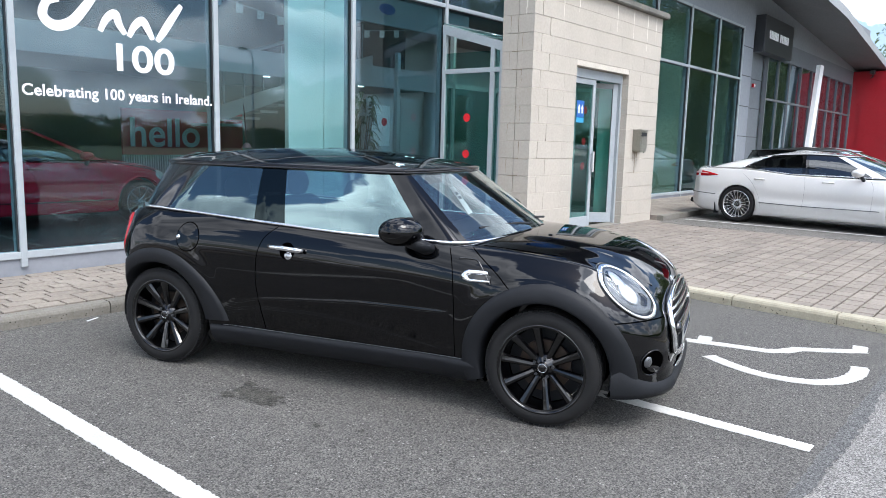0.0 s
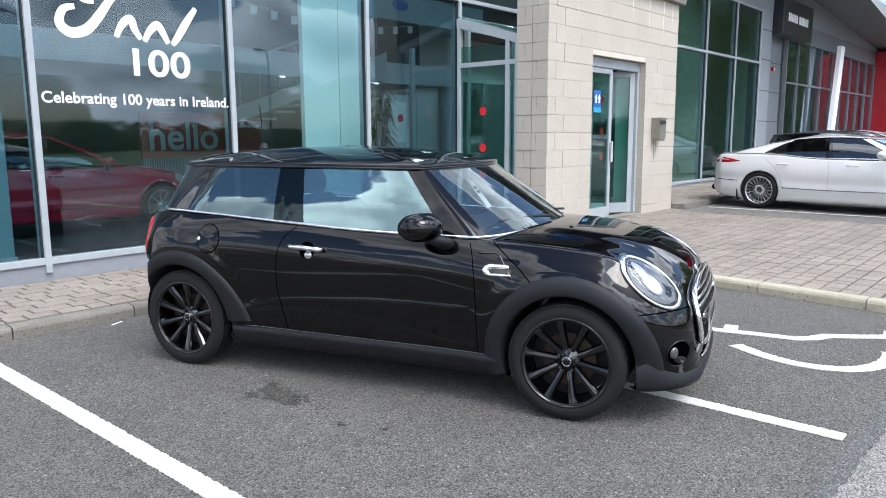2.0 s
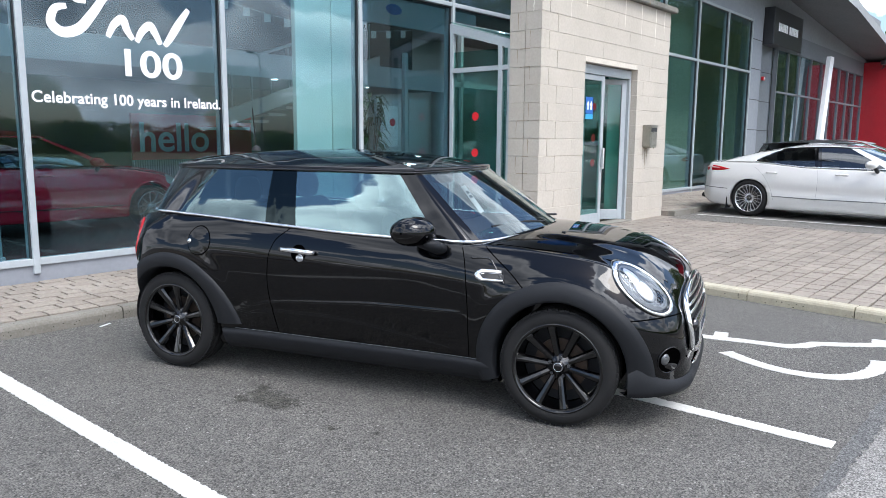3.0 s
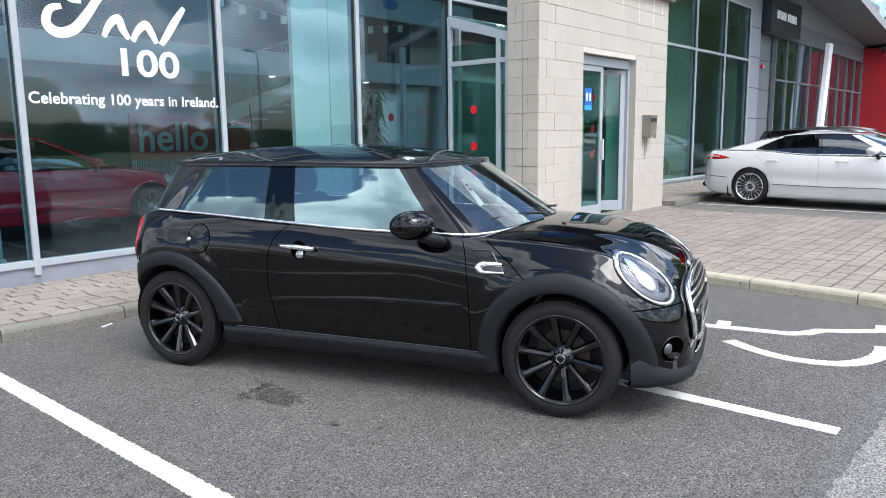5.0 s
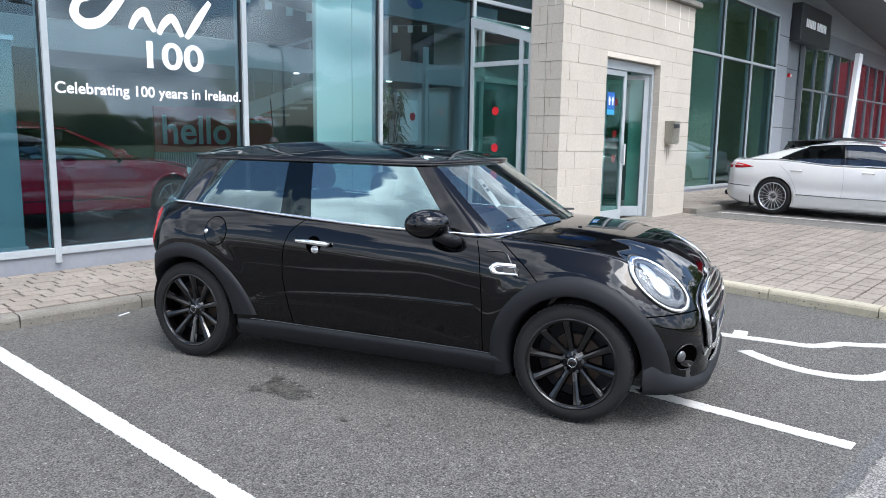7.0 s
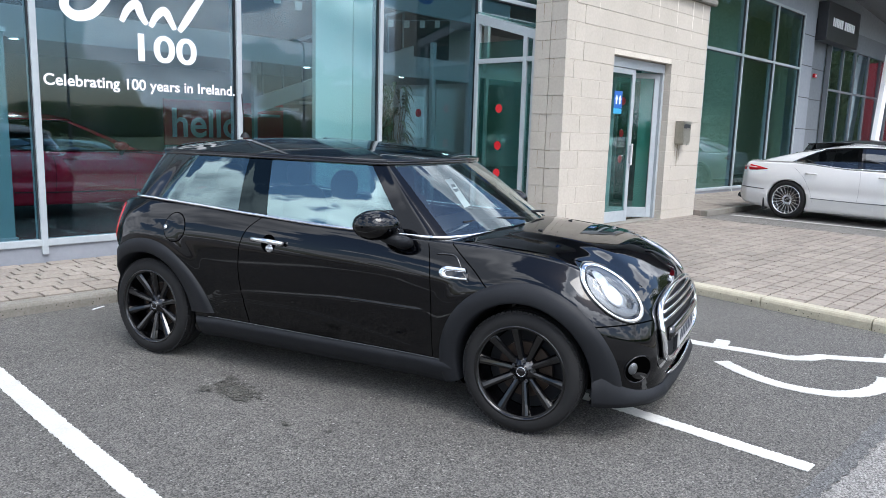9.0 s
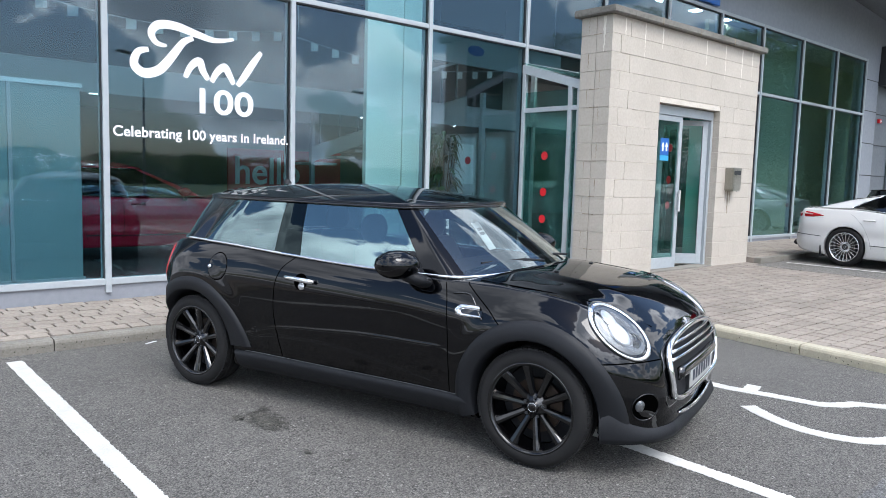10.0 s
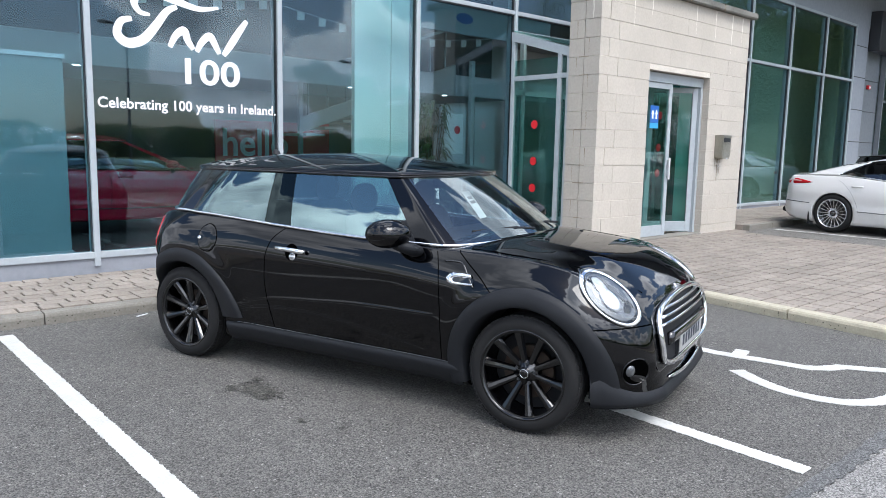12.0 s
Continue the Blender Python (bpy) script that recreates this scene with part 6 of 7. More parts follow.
        part("wiper", tube([(2.20 - 0.10 * abs(wy + 0.3), wy + 0.3, 0.975), (2.15, wy + 0.12, 0.99), (2.10 - 0.12 * abs(wy - 0.2), wy - 0.2, 0.985)], 0.008, 6), M_BLACKP, car)
    # fuel cap on the right flank
    rows = disc_on(sh, (0.235, -0.8, 0.838), (0, 1, 0), 0.083, 0.088, 0, ((1.03, 0.0004), (1.015, 0.0016), (0.95, 0.0016)))
    bm = grid(rows, closed=True); bmesh.ops.recalc_face_normals(bm, faces=bm.faces)
    part("fuel_cap_gap", bm, M_SEAMK, car, "", True)
    rows = disc_on(sh, (0.235, -0.8, 0.838), (0, 1, 0), 0.083, 0.088, 0, ((0.965, 0.002), (0.9, 0.0024), (0.6, 0.0036), (0.3, 0.0043), (0.02, 0.0045)))
    bm = grid(rows, closed=True); bmesh.ops.recalc_face_normals(bm, faces=bm.faces)
    part("fuel_cap", bm, M_PAINT, car, "round fuel filler cap", True)
    rows = disc_on(sh, (0.165, -0.8, 0.835), (0, 1, 0), 0.014, 0.014, 0, ((1.0, 0.006), (0.6, 0.012), (0.05, 0.013)), 16)
    bm = grid(rows, closed=True); bmesh.ops.recalc_face_normals(bm, faces=bm.faces)
    part("cap_latch", bm, M_CHROME, car, "", True)
    # grille: chrome hexagon, slats, mesh, lower intake
    def face(y, z, off):
        p, nn = sh.toward((5, y, z), (-1, 0, 0))
        return p + Vector((1, 0, 0)) * off
    outline = [(-0.515, 0.57), (-0.44, 0.645), (-0.18, 0.685), (0.18, 0.685), (0.44, 0.645), (0.515, 0.57), (0.51, 0.47), (0.46, 0.395), (0.2, 0.37), (-0.2, 0.37), (-0.46, 0.395), (-0.51, 0.47)]
    dense = [catmull([(y, z, 0) for y, z in outline], i / 6) for i in range(72)]
    part("grille_surround", tube([face(p.x, p.y, 0.016) for p in dense], 0.017, 8, True), M_CHROME, car, "chrome grille surround", True)
    rows = []
    for sc in (1.0, 0.97, 0.6, 0.02):
        rows.append([face(p.x * sc, 0.48 + (p.y - 0.48) * sc, 0.006) for p in dense])
    bm = grid(rows, closed=True); bmesh.ops.recalc_face_normals(bm, faces=bm.faces)
    part("grille_mesh", bm, M_BLACKP, car, "dark grille opening", True)
    for z, hw in ((0.652, 0.40), (0.618, 0.46), (0.584, 0.50)):
        part("grille_slat", tube([face(-hw + 2 * hw * i / 16, z, 0.020) for i in range(17)], 0.009, 6, False, 1.3), M_CHROME, car, "chrome grille slat", True)
    part("bumper_beam", tube([face(-0.40 + 0.8 * i / 16, 0.50, 0.012) for i in range(17)], 0.035, 10, False, 0.7), M_GLOSSB, car, "", True)
    def plate_strip(y0, y1, z0, z1, x0, x1):
        """A flat piece bent to half the curve of the nose."""
        rows = []
        for i in range(13):
            y = y0 + (y1 - y0) * i / 12
            c = face(0, 0.49, 0.0).x * 0.55 + face(y, 0.49, 0.0).x * 0.45
            rows.append([(c + x, y, z) for x, z in ((x0, z0), (x1, z0), (x1, z1), (x0, z1))])
        bm = grid(rows, closed=True)
        bm.verts.ensure_lookup_table()
        bm.faces.new([bm.verts[k] for k in range(4)])
        bm.faces.new([bm.verts[48 + k] for k in range(4)])
        bmesh.ops.recalc_face_normals(bm, faces=bm.faces)
        return bm
    plate = part("number_plate", plate_strip(-0.26, 0.26, 0.40, 0.51, 0.022, 0.032), M_PLATE, car, "white number plate in a black frame")
    part("plate_frame", plate_strip(-0.27, 0.27, 0.39, 0.52, 0.0, 0.027), M_BLACKP, car)
    for i in range(7):
        y = 0.2 - i * 0.062
        part("plate_bar", plate_strip(y - 0.04, y, 0.425, 0.485, 0.0322, 0.0332), M_INK, plate)
    pts = [face(-0.37 + 0.74 * i / 20, 0.262 + 0.03 * abs(-1 + i / 10) ** 2, 0.006) for i in range(21)]
    part("intake_strip", tube(pts, 0.013, 8, False, 0.6, None, lambda t: 0.35 + 0.65 * min(1, 9 * t, 9 * (1 - t))), M_CHROME, car, "bright strip below the grille", True)
    # lower lip in plastic, rising to the wheel arch at both ends
    rows = []
    for i in range(61):
        f = -1 + 2 * i / 60
        y0 = math.copysign(min(abs(f) / 0.8, 1.0), f) * 0.60
        end = max(0.0, (abs(f) - 0.8) / 0.2)
        row = []
        for z, o in ((0.262 + 0.13 * end ** 1.5, 0.0), (0.25 + 0.13 * end ** 1.5, 0.014), (0.22, 0.026 - 0.008 * end), (0.192, 0.014), (0.182, -0.1)):
            zz = max(0.27, z)
            if end == 0:
                q = sh.toward((5, y0, zz), (-1, 0, 0))[0]
            else:
                xe = sh.toward((5, math.copysign(0.60, f), zz), (-1, 0, 0))[0].x
                x = xe + (2.838 - xe) * end
                q = sh.side(x, zz, 0, f > 0)
            n = Vector((q.x - 2.3, q.y * 1.3, 0)).normalized()
            row.append((q.x + n.x * o, q.y + n.y * o, z))
        rows.append(row)
    bm = grid(rows); bmesh.ops.recalc_face_normals(bm, faces=bm.faces)
    part("lower_lip", bm, M_BLACKP, car, "satin black plastic front lip", True)
    # bonnet badge as a plain winged shape
    q, nn = sh.toward((3.045, 0, 2), (0, 0, -1), 0.003)
    seat_m = Matrix.Translation(q) @ nn.to_track_quat("-Y", "Z").to_matrix().to_4x4()
    part("bonnet_badge", moved(lathe([(0.0001, -0.004), (0.02, -0.004), (0.023, 0.003)], 24), seat_m), M_SILVER, car, "", True)
    for g in (-1, 1):
        part("badge_wing", moved(slab([(g * 0.022, -0.012), (g * 0.07, -0.004), (g * 0.075, 0.006), (g * 0.022, 0.012)], -0.002, 0.003), seat_m), M_SILVER, car)
    # paper hung inside the windscreen, inner mirror
    part("price_card", moved(box(-0.002, 0.002, -0.07, 0.07, -0.11, 0.11), pose(1.63, 0.235, 1.07, 0, -38, 10)), M_PAPER, car, "paper price card inside the windscreen")
    for i, (w_, z) in enumerate(((0.045, 0.055), (0.05, 0.02))):
        part("card_bar", moved(box(0.0022, 0.003, -w_, w_, z - 0.011, z + 0.011), pose(1.63, 0.235, 1.07, 0, -38, 10)), M_INK, car)
    part("inner_mirror", moved(box(-0.02, 0.02, -0.11, 0.11, -0.03, 0.03, 0.012), pose(1.52, 0, 1.22)), M_BLACKP, car, "", True)
    return car


black_hatchback((2.431, 5.068, 0.004), -72.28)

# ---- the other cars ----
def dress(car, sh, cab, k, s, paint):
    """Gaps, handles, mirrors and lamps of a plainer car."""
    m = len(cab.lo)
    x0, x1 = s["top"][0][0], s["top"][-1][0]
    zb = smooth_tab(s["belt"], 1.0)
    if s.get("bright"):                                     # a bright line round the side windows alone
        for a, b in ((k["A2"], k["C"]), (m - k["C"], m - k["A2"])):
            edge = [cab.at(a + (b - a) * i / 40, 0.0, 0.008) for i in range(41)]
            tail = [cab.at(k["C"] if a < m / 2 else m - k["C"], q / 6, 0.008) for q in range(1, 7)]
            part("belt_strip", tube(edge + tail if a < m / 2 else tail[::-1] + edge, 0.008, 6), M_CHROME, car, "bright strip round the side windows", True)
    else:
        part("belt_strip", tube([cab.at(m * i / 90, 0.0, 0.008) for i in range(90)], 0.009, 6, True, 0.7), M_GLOSSB, car, "", True)
    part("rail_strip", tube([cab.at(m * i / 90, 0.985, 0.006) for i in range(90)], 0.009, 6, True), M_GLOSSB, car, "", True)
    mid = s.get("mid", 0.93)                                 # the pillar between the doors
    for left in (False, True):
        g = 1 if left else -1
        for pts in (((mid + 1.02, zb - 0.03), (mid + 1.1, 0.75), (mid + 1.09, 0.35)), ((mid - 0.01, zb - 0.02), (mid + 0.02, 0.7), (mid, 0.35)), ((0.06, zb - 0.02), (0.15, 0.86), (0.29, 0.72), (0.40, 0.5), (0.45, 0.33))):
            part("door_gap", flank_line(sh, list(pts), 0.002 if s.get("bright") else 0.0035, left), M_BEZEL if s.get("bright") else M_SEAMK, car)
        for hx in (mid + s.get("front_handle", 0.12), s.get("rear_handle", 0.16)):
            part("handle", tube([sh.side(hx + dx, zb - 0.12, o, left) for dx, o in ((0, 0.008), (0.03, 0.028), (0.15, 0.03), (0.19, 0.008))], 0.014, 8), s.get("handle_mat", paint), car, "", True)
        part("sill_strip", flank_line(sh, [(0.42, 0.40), (1.2, 0.385), (s["base"] - 0.45, 0.39)], 0.008, left, 0.004), M_BEZEL if s.get("bright") else M_BLACKP, car)
        for wx in (0.0, s["base"]):
            if not s.get("bright"):
                part("arch_lip", arch(sh, wx, s["tyre"] + 0.01, s["arch"] - 0.006, s["arch"] + 0.03, 2, 178, left, 0.006), paint, car, "", True)
        rows = [[(mid + 0.87 + 0.1 * max(0.05, math.cos(a)) ** 0.7 * math.cos(b), g * 0.98 + 0.1 * math.sin(a), zb + 0.07 + 0.07 * max(0.05, math.cos(a)) ** 0.7 * math.sin(b)) for b in [j / 16 * math.tau for j in range(16)]] for a in [-math.pi / 2 + math.pi * i / 8 for i in range(9)]]
        bm = grid(rows, closed=True); bmesh.ops.recalc_face_normals(bm, faces=bm.faces)
        part("mirror", bm, paint, car, "", True)
        part("mirror_foot", tube([sh.side(mid + 0.93, zb - 0.05, -0.01, left), (mid + 0.91, g * 0.93, zb + 0.02)], 0.03, 8), M_BLACKP, car)
        if s.get("wedge"):                                   # a pointed lamp that wraps into the flank
            upper = [(-0.98, 0.925), (-0.88, 0.94), (-0.74, 0.935), (-0.60, 0.915), (-0.48, 0.89), (-0.40, 0.872)]
            lower = [(-0.98, 0.835), (-0.88, 0.83), (-0.74, 0.832), (-0.60, 0.838), (-0.48, 0.852), (-0.40, 0.868)]
            for name, q0, q1, n, lift, mat in (("tail_lamp", 0.0, 1.0, 6, 0.010, M_TAIL), ("tail_lamp_core", 0.30, 0.55, 4, 0.016, M_PINK)):
                rows = [[sh.side(xa, za + (zc - za) * q, o, left) for (xa, za), (xc, zc) in zip(upper[:n], lower[:n])] for q, o in ((q0, 0.0), (q0 + 0.1 * (q1 - q0), lift), (q0 + 0.5 * (q1 - q0), lift + 0.004), (q0 + 0.9 * (q1 - q0), lift), (q1, 0.0))]
                bm = grid(rows); bmesh.ops.recalc_face_normals(bm, faces=bm.faces)
                part(name, bm, mat, car, "red wedge-shaped tail lamp" if name == "tail_lamp" else "", True)
        else:
            tx, ty, tz, ta, tb, tt = s["tail"]
            way = (0.55, -g * 0.83, 0.0)
            for name, a_, b_, rings, mat in (("tail_lamp", ta, tb, ((1.0, 0.0), (0.97, 0.008), (0.8, 0.014), (0.02, 0.015)), M_TAIL), ("tail_lamp_core", ta * 0.4, tb * 0.25, ((1.0, 0.014), (0.8, 0.018), (0.02, 0.018)), M_REFL)):
                bm = grid(disc_on(sh, (tx, g * ty, tz), way, a_, b_, radians(tt) * g, rings), closed=True); bmesh.ops.recalc_face_normals(bm, faces=bm.faces)
                part(name, bm, mat, car, "red tail lamp" if name == "tail_lamp" else "", True)
        rows = disc_on(sh, (x1 - 0.45, g * 0.62, 0.72), (-0.6, -g * 0.8, -0.1), 0.17, 0.075, radians(-12) * g, ((1.0, 0.0), (0.97, 0.008), (0.7, 0.016), (0.02, 0.018)))
        bm = grid(rows, closed=True); bmesh.ops.recalc_face_normals(bm, faces=bm.faces)
        part("headlamp", bm, M_REFL, car, "", True)
        if s.get("bright"):
            part("mud_flap", box(-0.43, -0.41, g * 0.80 - 0.09, g * 0.80 + 0.09, 0.13, 0.34, 0.004), M_BLACKP, car)
            part("flank_strip", flank_line(sh, [(x0 + 0.14, 0.53), (x0 + 0.35, 0.52), (-0.42, 0.50)], 0.006, left, 0.003), M_BLACKP, car)
        else:
            part("bumper_gap", flank_line(sh, [(x0 + 0.12, 0.62), (x0 + 0.3, 0.63), (-0.38, 0.62)], 0.003, left), M_SEAMK, car)
    part("rear_valance", tube([sh.toward((x0 - 2, -0.6 + 1.2 * i / 10, 0.34), (1, 0, 0))[0] for i in range(11)], 0.05, 8), M_BLACKP, car, "", True)


def ground_car(name, label, s, paint, rim, at, rz, glass=(M_CARGL, M_CARGL_D), spokes=10, group=""):
    car, sh, cab, k = shell_car(name, label, "car", s, paint, rim, (0, 0, 0), 0, glass, spokes, group=group)
    dress(car, sh, cab, k, s, paint)
    for o in car.children:
        if "window" in o.name:
            o.visible_shadow = False
    car.matrix_world = pose(*at, 0, 0, rz)
    return car


def car_spec(base, rear, nose, half, belt_h, rail_h, crown, tyre, plan_lo, plan_hi, hood, tail, **more):
    """The curves of an ordinary car from its main sizes."""
    d = dict(base=base, track=half - 0.12, half=half, tyre=tyre, arch=tyre + 0.045, tub=(rear + 0.5, plan_lo[0][1] - 0.25, half - 0.2), seat_x=1.0, seat_top=belt_h + 0.22,
             top=[(rear, 0.55), (rear + 0.02, 0.80), (rear + 0.07, belt_h), (rear + 0.2, belt_h + 0.03), (0.0, belt_h), (1.0, belt_h - 0.02), (plan_lo[0][1] - 0.5, belt_h - 0.03), (plan_lo[0][1], hood + 0.04), (base, hood), (base + (nose - base) * 0.5, hood - 0.07), (base + (nose - base) * 0.8, hood - 0.17), (nose - 0.05, hood - 0.30), (nose, 0.48)],
             bottom=[(rear, 0.36), (rear + 0.1, 0.27), (rear + 0.4, 0.22), (base, 0.2), (nose - 0.1, 0.22), (nose, 0.3)],
             width=[(rear, half - 0.14), (rear + 0.2, half - 0.05), (0.0, half - 0.012), (0.8, half - 0.02), (base - 0.6, half - 0.02), (base, half - 0.014), (base + 0.4, half - 0.06), (nose - 0.1, half - 0.2), (nose, half - 0.32)],
             shoulder=[(rear, 0.5), (rear + 0.02, 0.72), (rear + 0.07, belt_h - 0.08), (rear + 0.2, belt_h - 0.02), (0.0, belt_h - 0.02), (1.0, belt_h - 0.04), (plan_lo[0][1] - 0.3, belt_h - 0.06), (base, hood - 0.08), (base + (nose - base) * 0.5, hood - 0.16), (base + (nose - base) * 0.8, hood - 0.27), (nose - 0.05, 0.48), (nose, 0.36)],
             shoulder_width=[(rear, half - 0.24), (rear + 0.2, half - 0.14), (0.0, half - 0.09), (1.0, half - 0.08), (base - 0.5, half - 0.09), (base, half - 0.15), (nose - 0.2, half - 0.3), (nose, half - 0.42)],
             bow=[(rear, 0.22), (rear + 0.4, 0.08), (0.2, 0.0), (base - 0.3, 0.0), (base + 0.3, -0.08), (nose, -0.3)],
             belt=[(rear, belt_h + 0.04), (0.0, belt_h + 0.01), (1.0, belt_h - 0.015), (plan_lo[0][1], belt_h - 0.02)], rail=[(rear, rail_h - 0.05), (0.2, rail_h), (1.5, rail_h)],
             belt_plan=plan_lo, rail_plan=plan_hi, roof_mid=0.7, crown_h=crown, bulge=0.03, tail=tail,
             panels=[("pillar", "A1", "A2", paint_of[more.get("paint", "black")]), ("door_window", "A2", "B", M_CARGL_D), ("pillar", "B", "B2", M_GLOSSB), ("rear_door_window", "B2", "C", M_CARGL_D), ("pillar", "C", "D", paint_of[more.get("paint", "black")])])
    d.update(more)
    return d


paint_of = {"black": M_PAINT, "white": M_WPAINT, "grey": M_GPAINT, "red": M_RPAINT, "silver": M_SPAINT}
LIFT_LO = [("F0", 2.42, 0.0), ("Fm", 2.36, 0.36), ("A1", 2.18, 0.70), ("A2", 1.98, 0.775), ("B", 0.93, 0.80), ("B2", 0.82, 0.80), ("C", -0.06, 0.785), ("D", -0.54, 0.66), ("R0", -0.84, 0.0)]
LIFT_HI = [("F0", 1.52, 0.0), ("Fm", 1.49, 0.28), ("A1", 1.40, 0.52), ("A2", 1.30, 0.565), ("B", 0.80, 0.585), ("B2", 0.70, 0.585), ("C", 0.40, 0.55), ("D", 0.26, 0.46), ("R0", 0.16, 0.0)]
WHITE_LO = [("F0", 2.66, 0.0), ("Fm", 2.60, 0.36), ("A1", 2.42, 0.70), ("A2", 2.22, 0.775), ("B", 1.22, 0.80), ("B2", 1.10, 0.80), ("C", 0.02, 0.785), ("D", -0.60, 0.66), ("R0", -0.86, 0.0)]
WHITE_HI = [("F0", 1.80, 0.0), ("Fm", 1.77, 0.28), ("A1", 1.67, 0.52), ("A2", 1.56, 0.565), ("B", 1.12, 0.585), ("B2", 1.01, 0.585), ("C", 0.46, 0.565), ("D", -0.04, 0.50), ("R0", -0.16, 0.0)]
MPV_LO = [("F0", 2.55, 0.0), ("Fm", 2.49, 0.36), ("A1", 2.30, 0.70), ("A2", 1.98, 0.765), ("B", 0.93, 0.79), ("B2", 0.80, 0.79), ("C", -0.46, 0.755), ("D", -0.66, 0.66), ("R0", -0.80, 0.0)]
MPV_HI = [("F0", 1.46, 0.0), ("Fm", 1.43, 0.30), ("A1", 1.36, 0.55), ("A2", 1.24, 0.59), ("B", 0.80, 0.61), ("B2", 0.69, 0.61), ("C", -0.42, 0.585), ("D", -0.56, 0.50), ("R0", -0.66, 0.0)]
HATCH_HI = [("F0", 1.40, 0.0), ("Fm", 1.37, 0.28), ("A1", 1.28, 0.52), ("A2", 1.18, 0.56), ("B", 0.74, 0.58), ("B2", 0.64, 0.58), ("C", -0.10, 0.55), ("D", -0.34, 0.46), ("R0", -0.44, 0.0)]
WHITE = car_spec(2.85, -1.12, 3.85, 0.925, 0.955, 1.25, 0.07, 0.335, WHITE_LO, WHITE_HI, 0.93, (-0.75, 0.80, 0.85, 0.175, 0.058, 10), paint="white", bright=True, hub=M_GLOSSB, spoke_w=0.0072, mid=1.17, seat_x=1.2, arch=0.354, front_handle=0.30, rear_handle=0.30, wedge=True,
                 rail=[(-1.0, 1.08), (-0.16, 1.165), (0.1, 1.20), (0.58, 1.268), (1.2, 1.30), (1.9, 1.27)],
                 bottom=[(-1.12, 0.34), (-1.02, 0.25), (-0.72, 0.19), (0.0, 0.15), (2.85, 0.15), (3.75, 0.2), (3.85, 0.3)])
for _k in ("top", "shoulder", "belt"):                                # the belt rises towards the tail
    WHITE[_k] = [(x, z + 0.06 * min(1.0, max(0.0, (0.8 - x) / 0.9)) * min(1.0, max(0.0, (x + 1.11) / 0.3))) for x, z in WHITE[_k]]
GREY = car_spec(2.79, -0.86, 3.66, 0.915, 0.985, 1.365, 0.09, 0.325, MPV_LO, MPV_HI, 0.95, (-0.72, 0.74, 0.97, 0.12, 0.07, 18), paint="grey")
RED = car_spec(2.65, -0.8, 3.5, 0.91, 0.97, 1.355, 0.11, 0.325, LIFT_LO, HATCH_HI, 0.93, (-0.68, 0.72, 0.88, 0.12, 0.07, 10), paint="red")
SILVER = car_spec(2.85, -1.0, 3.85, 0.925, 0.99, 1.36, 0.105, 0.325, LIFT_LO, LIFT_HI, 0.93, (-0.83, 0.72, 0.86, 0.16, 0.06, 8), paint="silver")
ground_car("liftback_car", "white five-door liftback with bright multi-spoke wheels, parked on the far bays", WHITE, M_WPAINT, M_SILVER, (14.27, 4.98, PZ + 0.004), -95.0, spokes=20)
ground_car("mpv_car", "dark grey family car with silver wheels, parked on the far bays", GREY, M_GPAINT, M_SILVER, (18.60, 5.70, PZ + 0.004), -92.0, spokes=10)
ground_car("showroom_car", "glossy red hatchback standing in the showroom", RED, M_RPAINT, M_SILVER, (2.2, 11.95, PZ + 0.01), 0.0, spokes=10)
ground_car("saloon_car", "silver saloon parked beyond the dark grey family car", SILVER, M_SPAINT, M_SILVER, (21.35, 6.02, PZ + 0.004), -92.0, spokes=10)

# ---- writing on the glass ----
graphic = thing("window_graphic", "white lettering and flowing emblem stuck on the shop window", "window lettering", at=(0, FAC - 0.008, 0))


def on_glass(words, x0, x1, z, name, cut=" ", tall=1.0):
    """One line of letters stuck on the pane, a part for each word, or for each letter."""
    def reach(t):
        bm = text_mesh(t, 1.0, 0.001, 1.02, 0.02)
        r = min(v.co.x for v in bm.verts), max(v.co.x for v in bm.verts)
        bm.free()
        return r
    lo, hi = reach(words)
    k = (x1 - x0) / (hi - lo)
    done = ""
    for w in (words.split(cut) if cut else list(words)):
        if w == " ":
            done += w
            continue
        pre = reach(done + "|")[1] - reach("|")[1] if done else 0.0
        bm = text_mesh(w, 1.0, 0.001, 1.02, 0.02)
        part(name, moved(bm, pose(x0 + (pre - lo) * k, 0, z, 90) @ Matrix.Diagonal((k, k * tall, 1, 1))), M_WHITE, graphic)
        done += w + cut


on_glass("Celebrating 100 years in Ireland.", 2.10, 4.12, 1.80, "letter", "")
on_glass("100", 3.02, 3.665, 2.105, "numeral", "", 0.78)
for _i, _w in enumerate(("you", "and")):
    part("word", moved(text_mesh(_w, 0.105, 0.001, 1.02, 0.004), pose(6.76, 0, 0.50 + 0.215 * _i, 90, 0, 0) @ pose(0, 0, 0, 0, 0, 90)), M_WHITE, graphic)


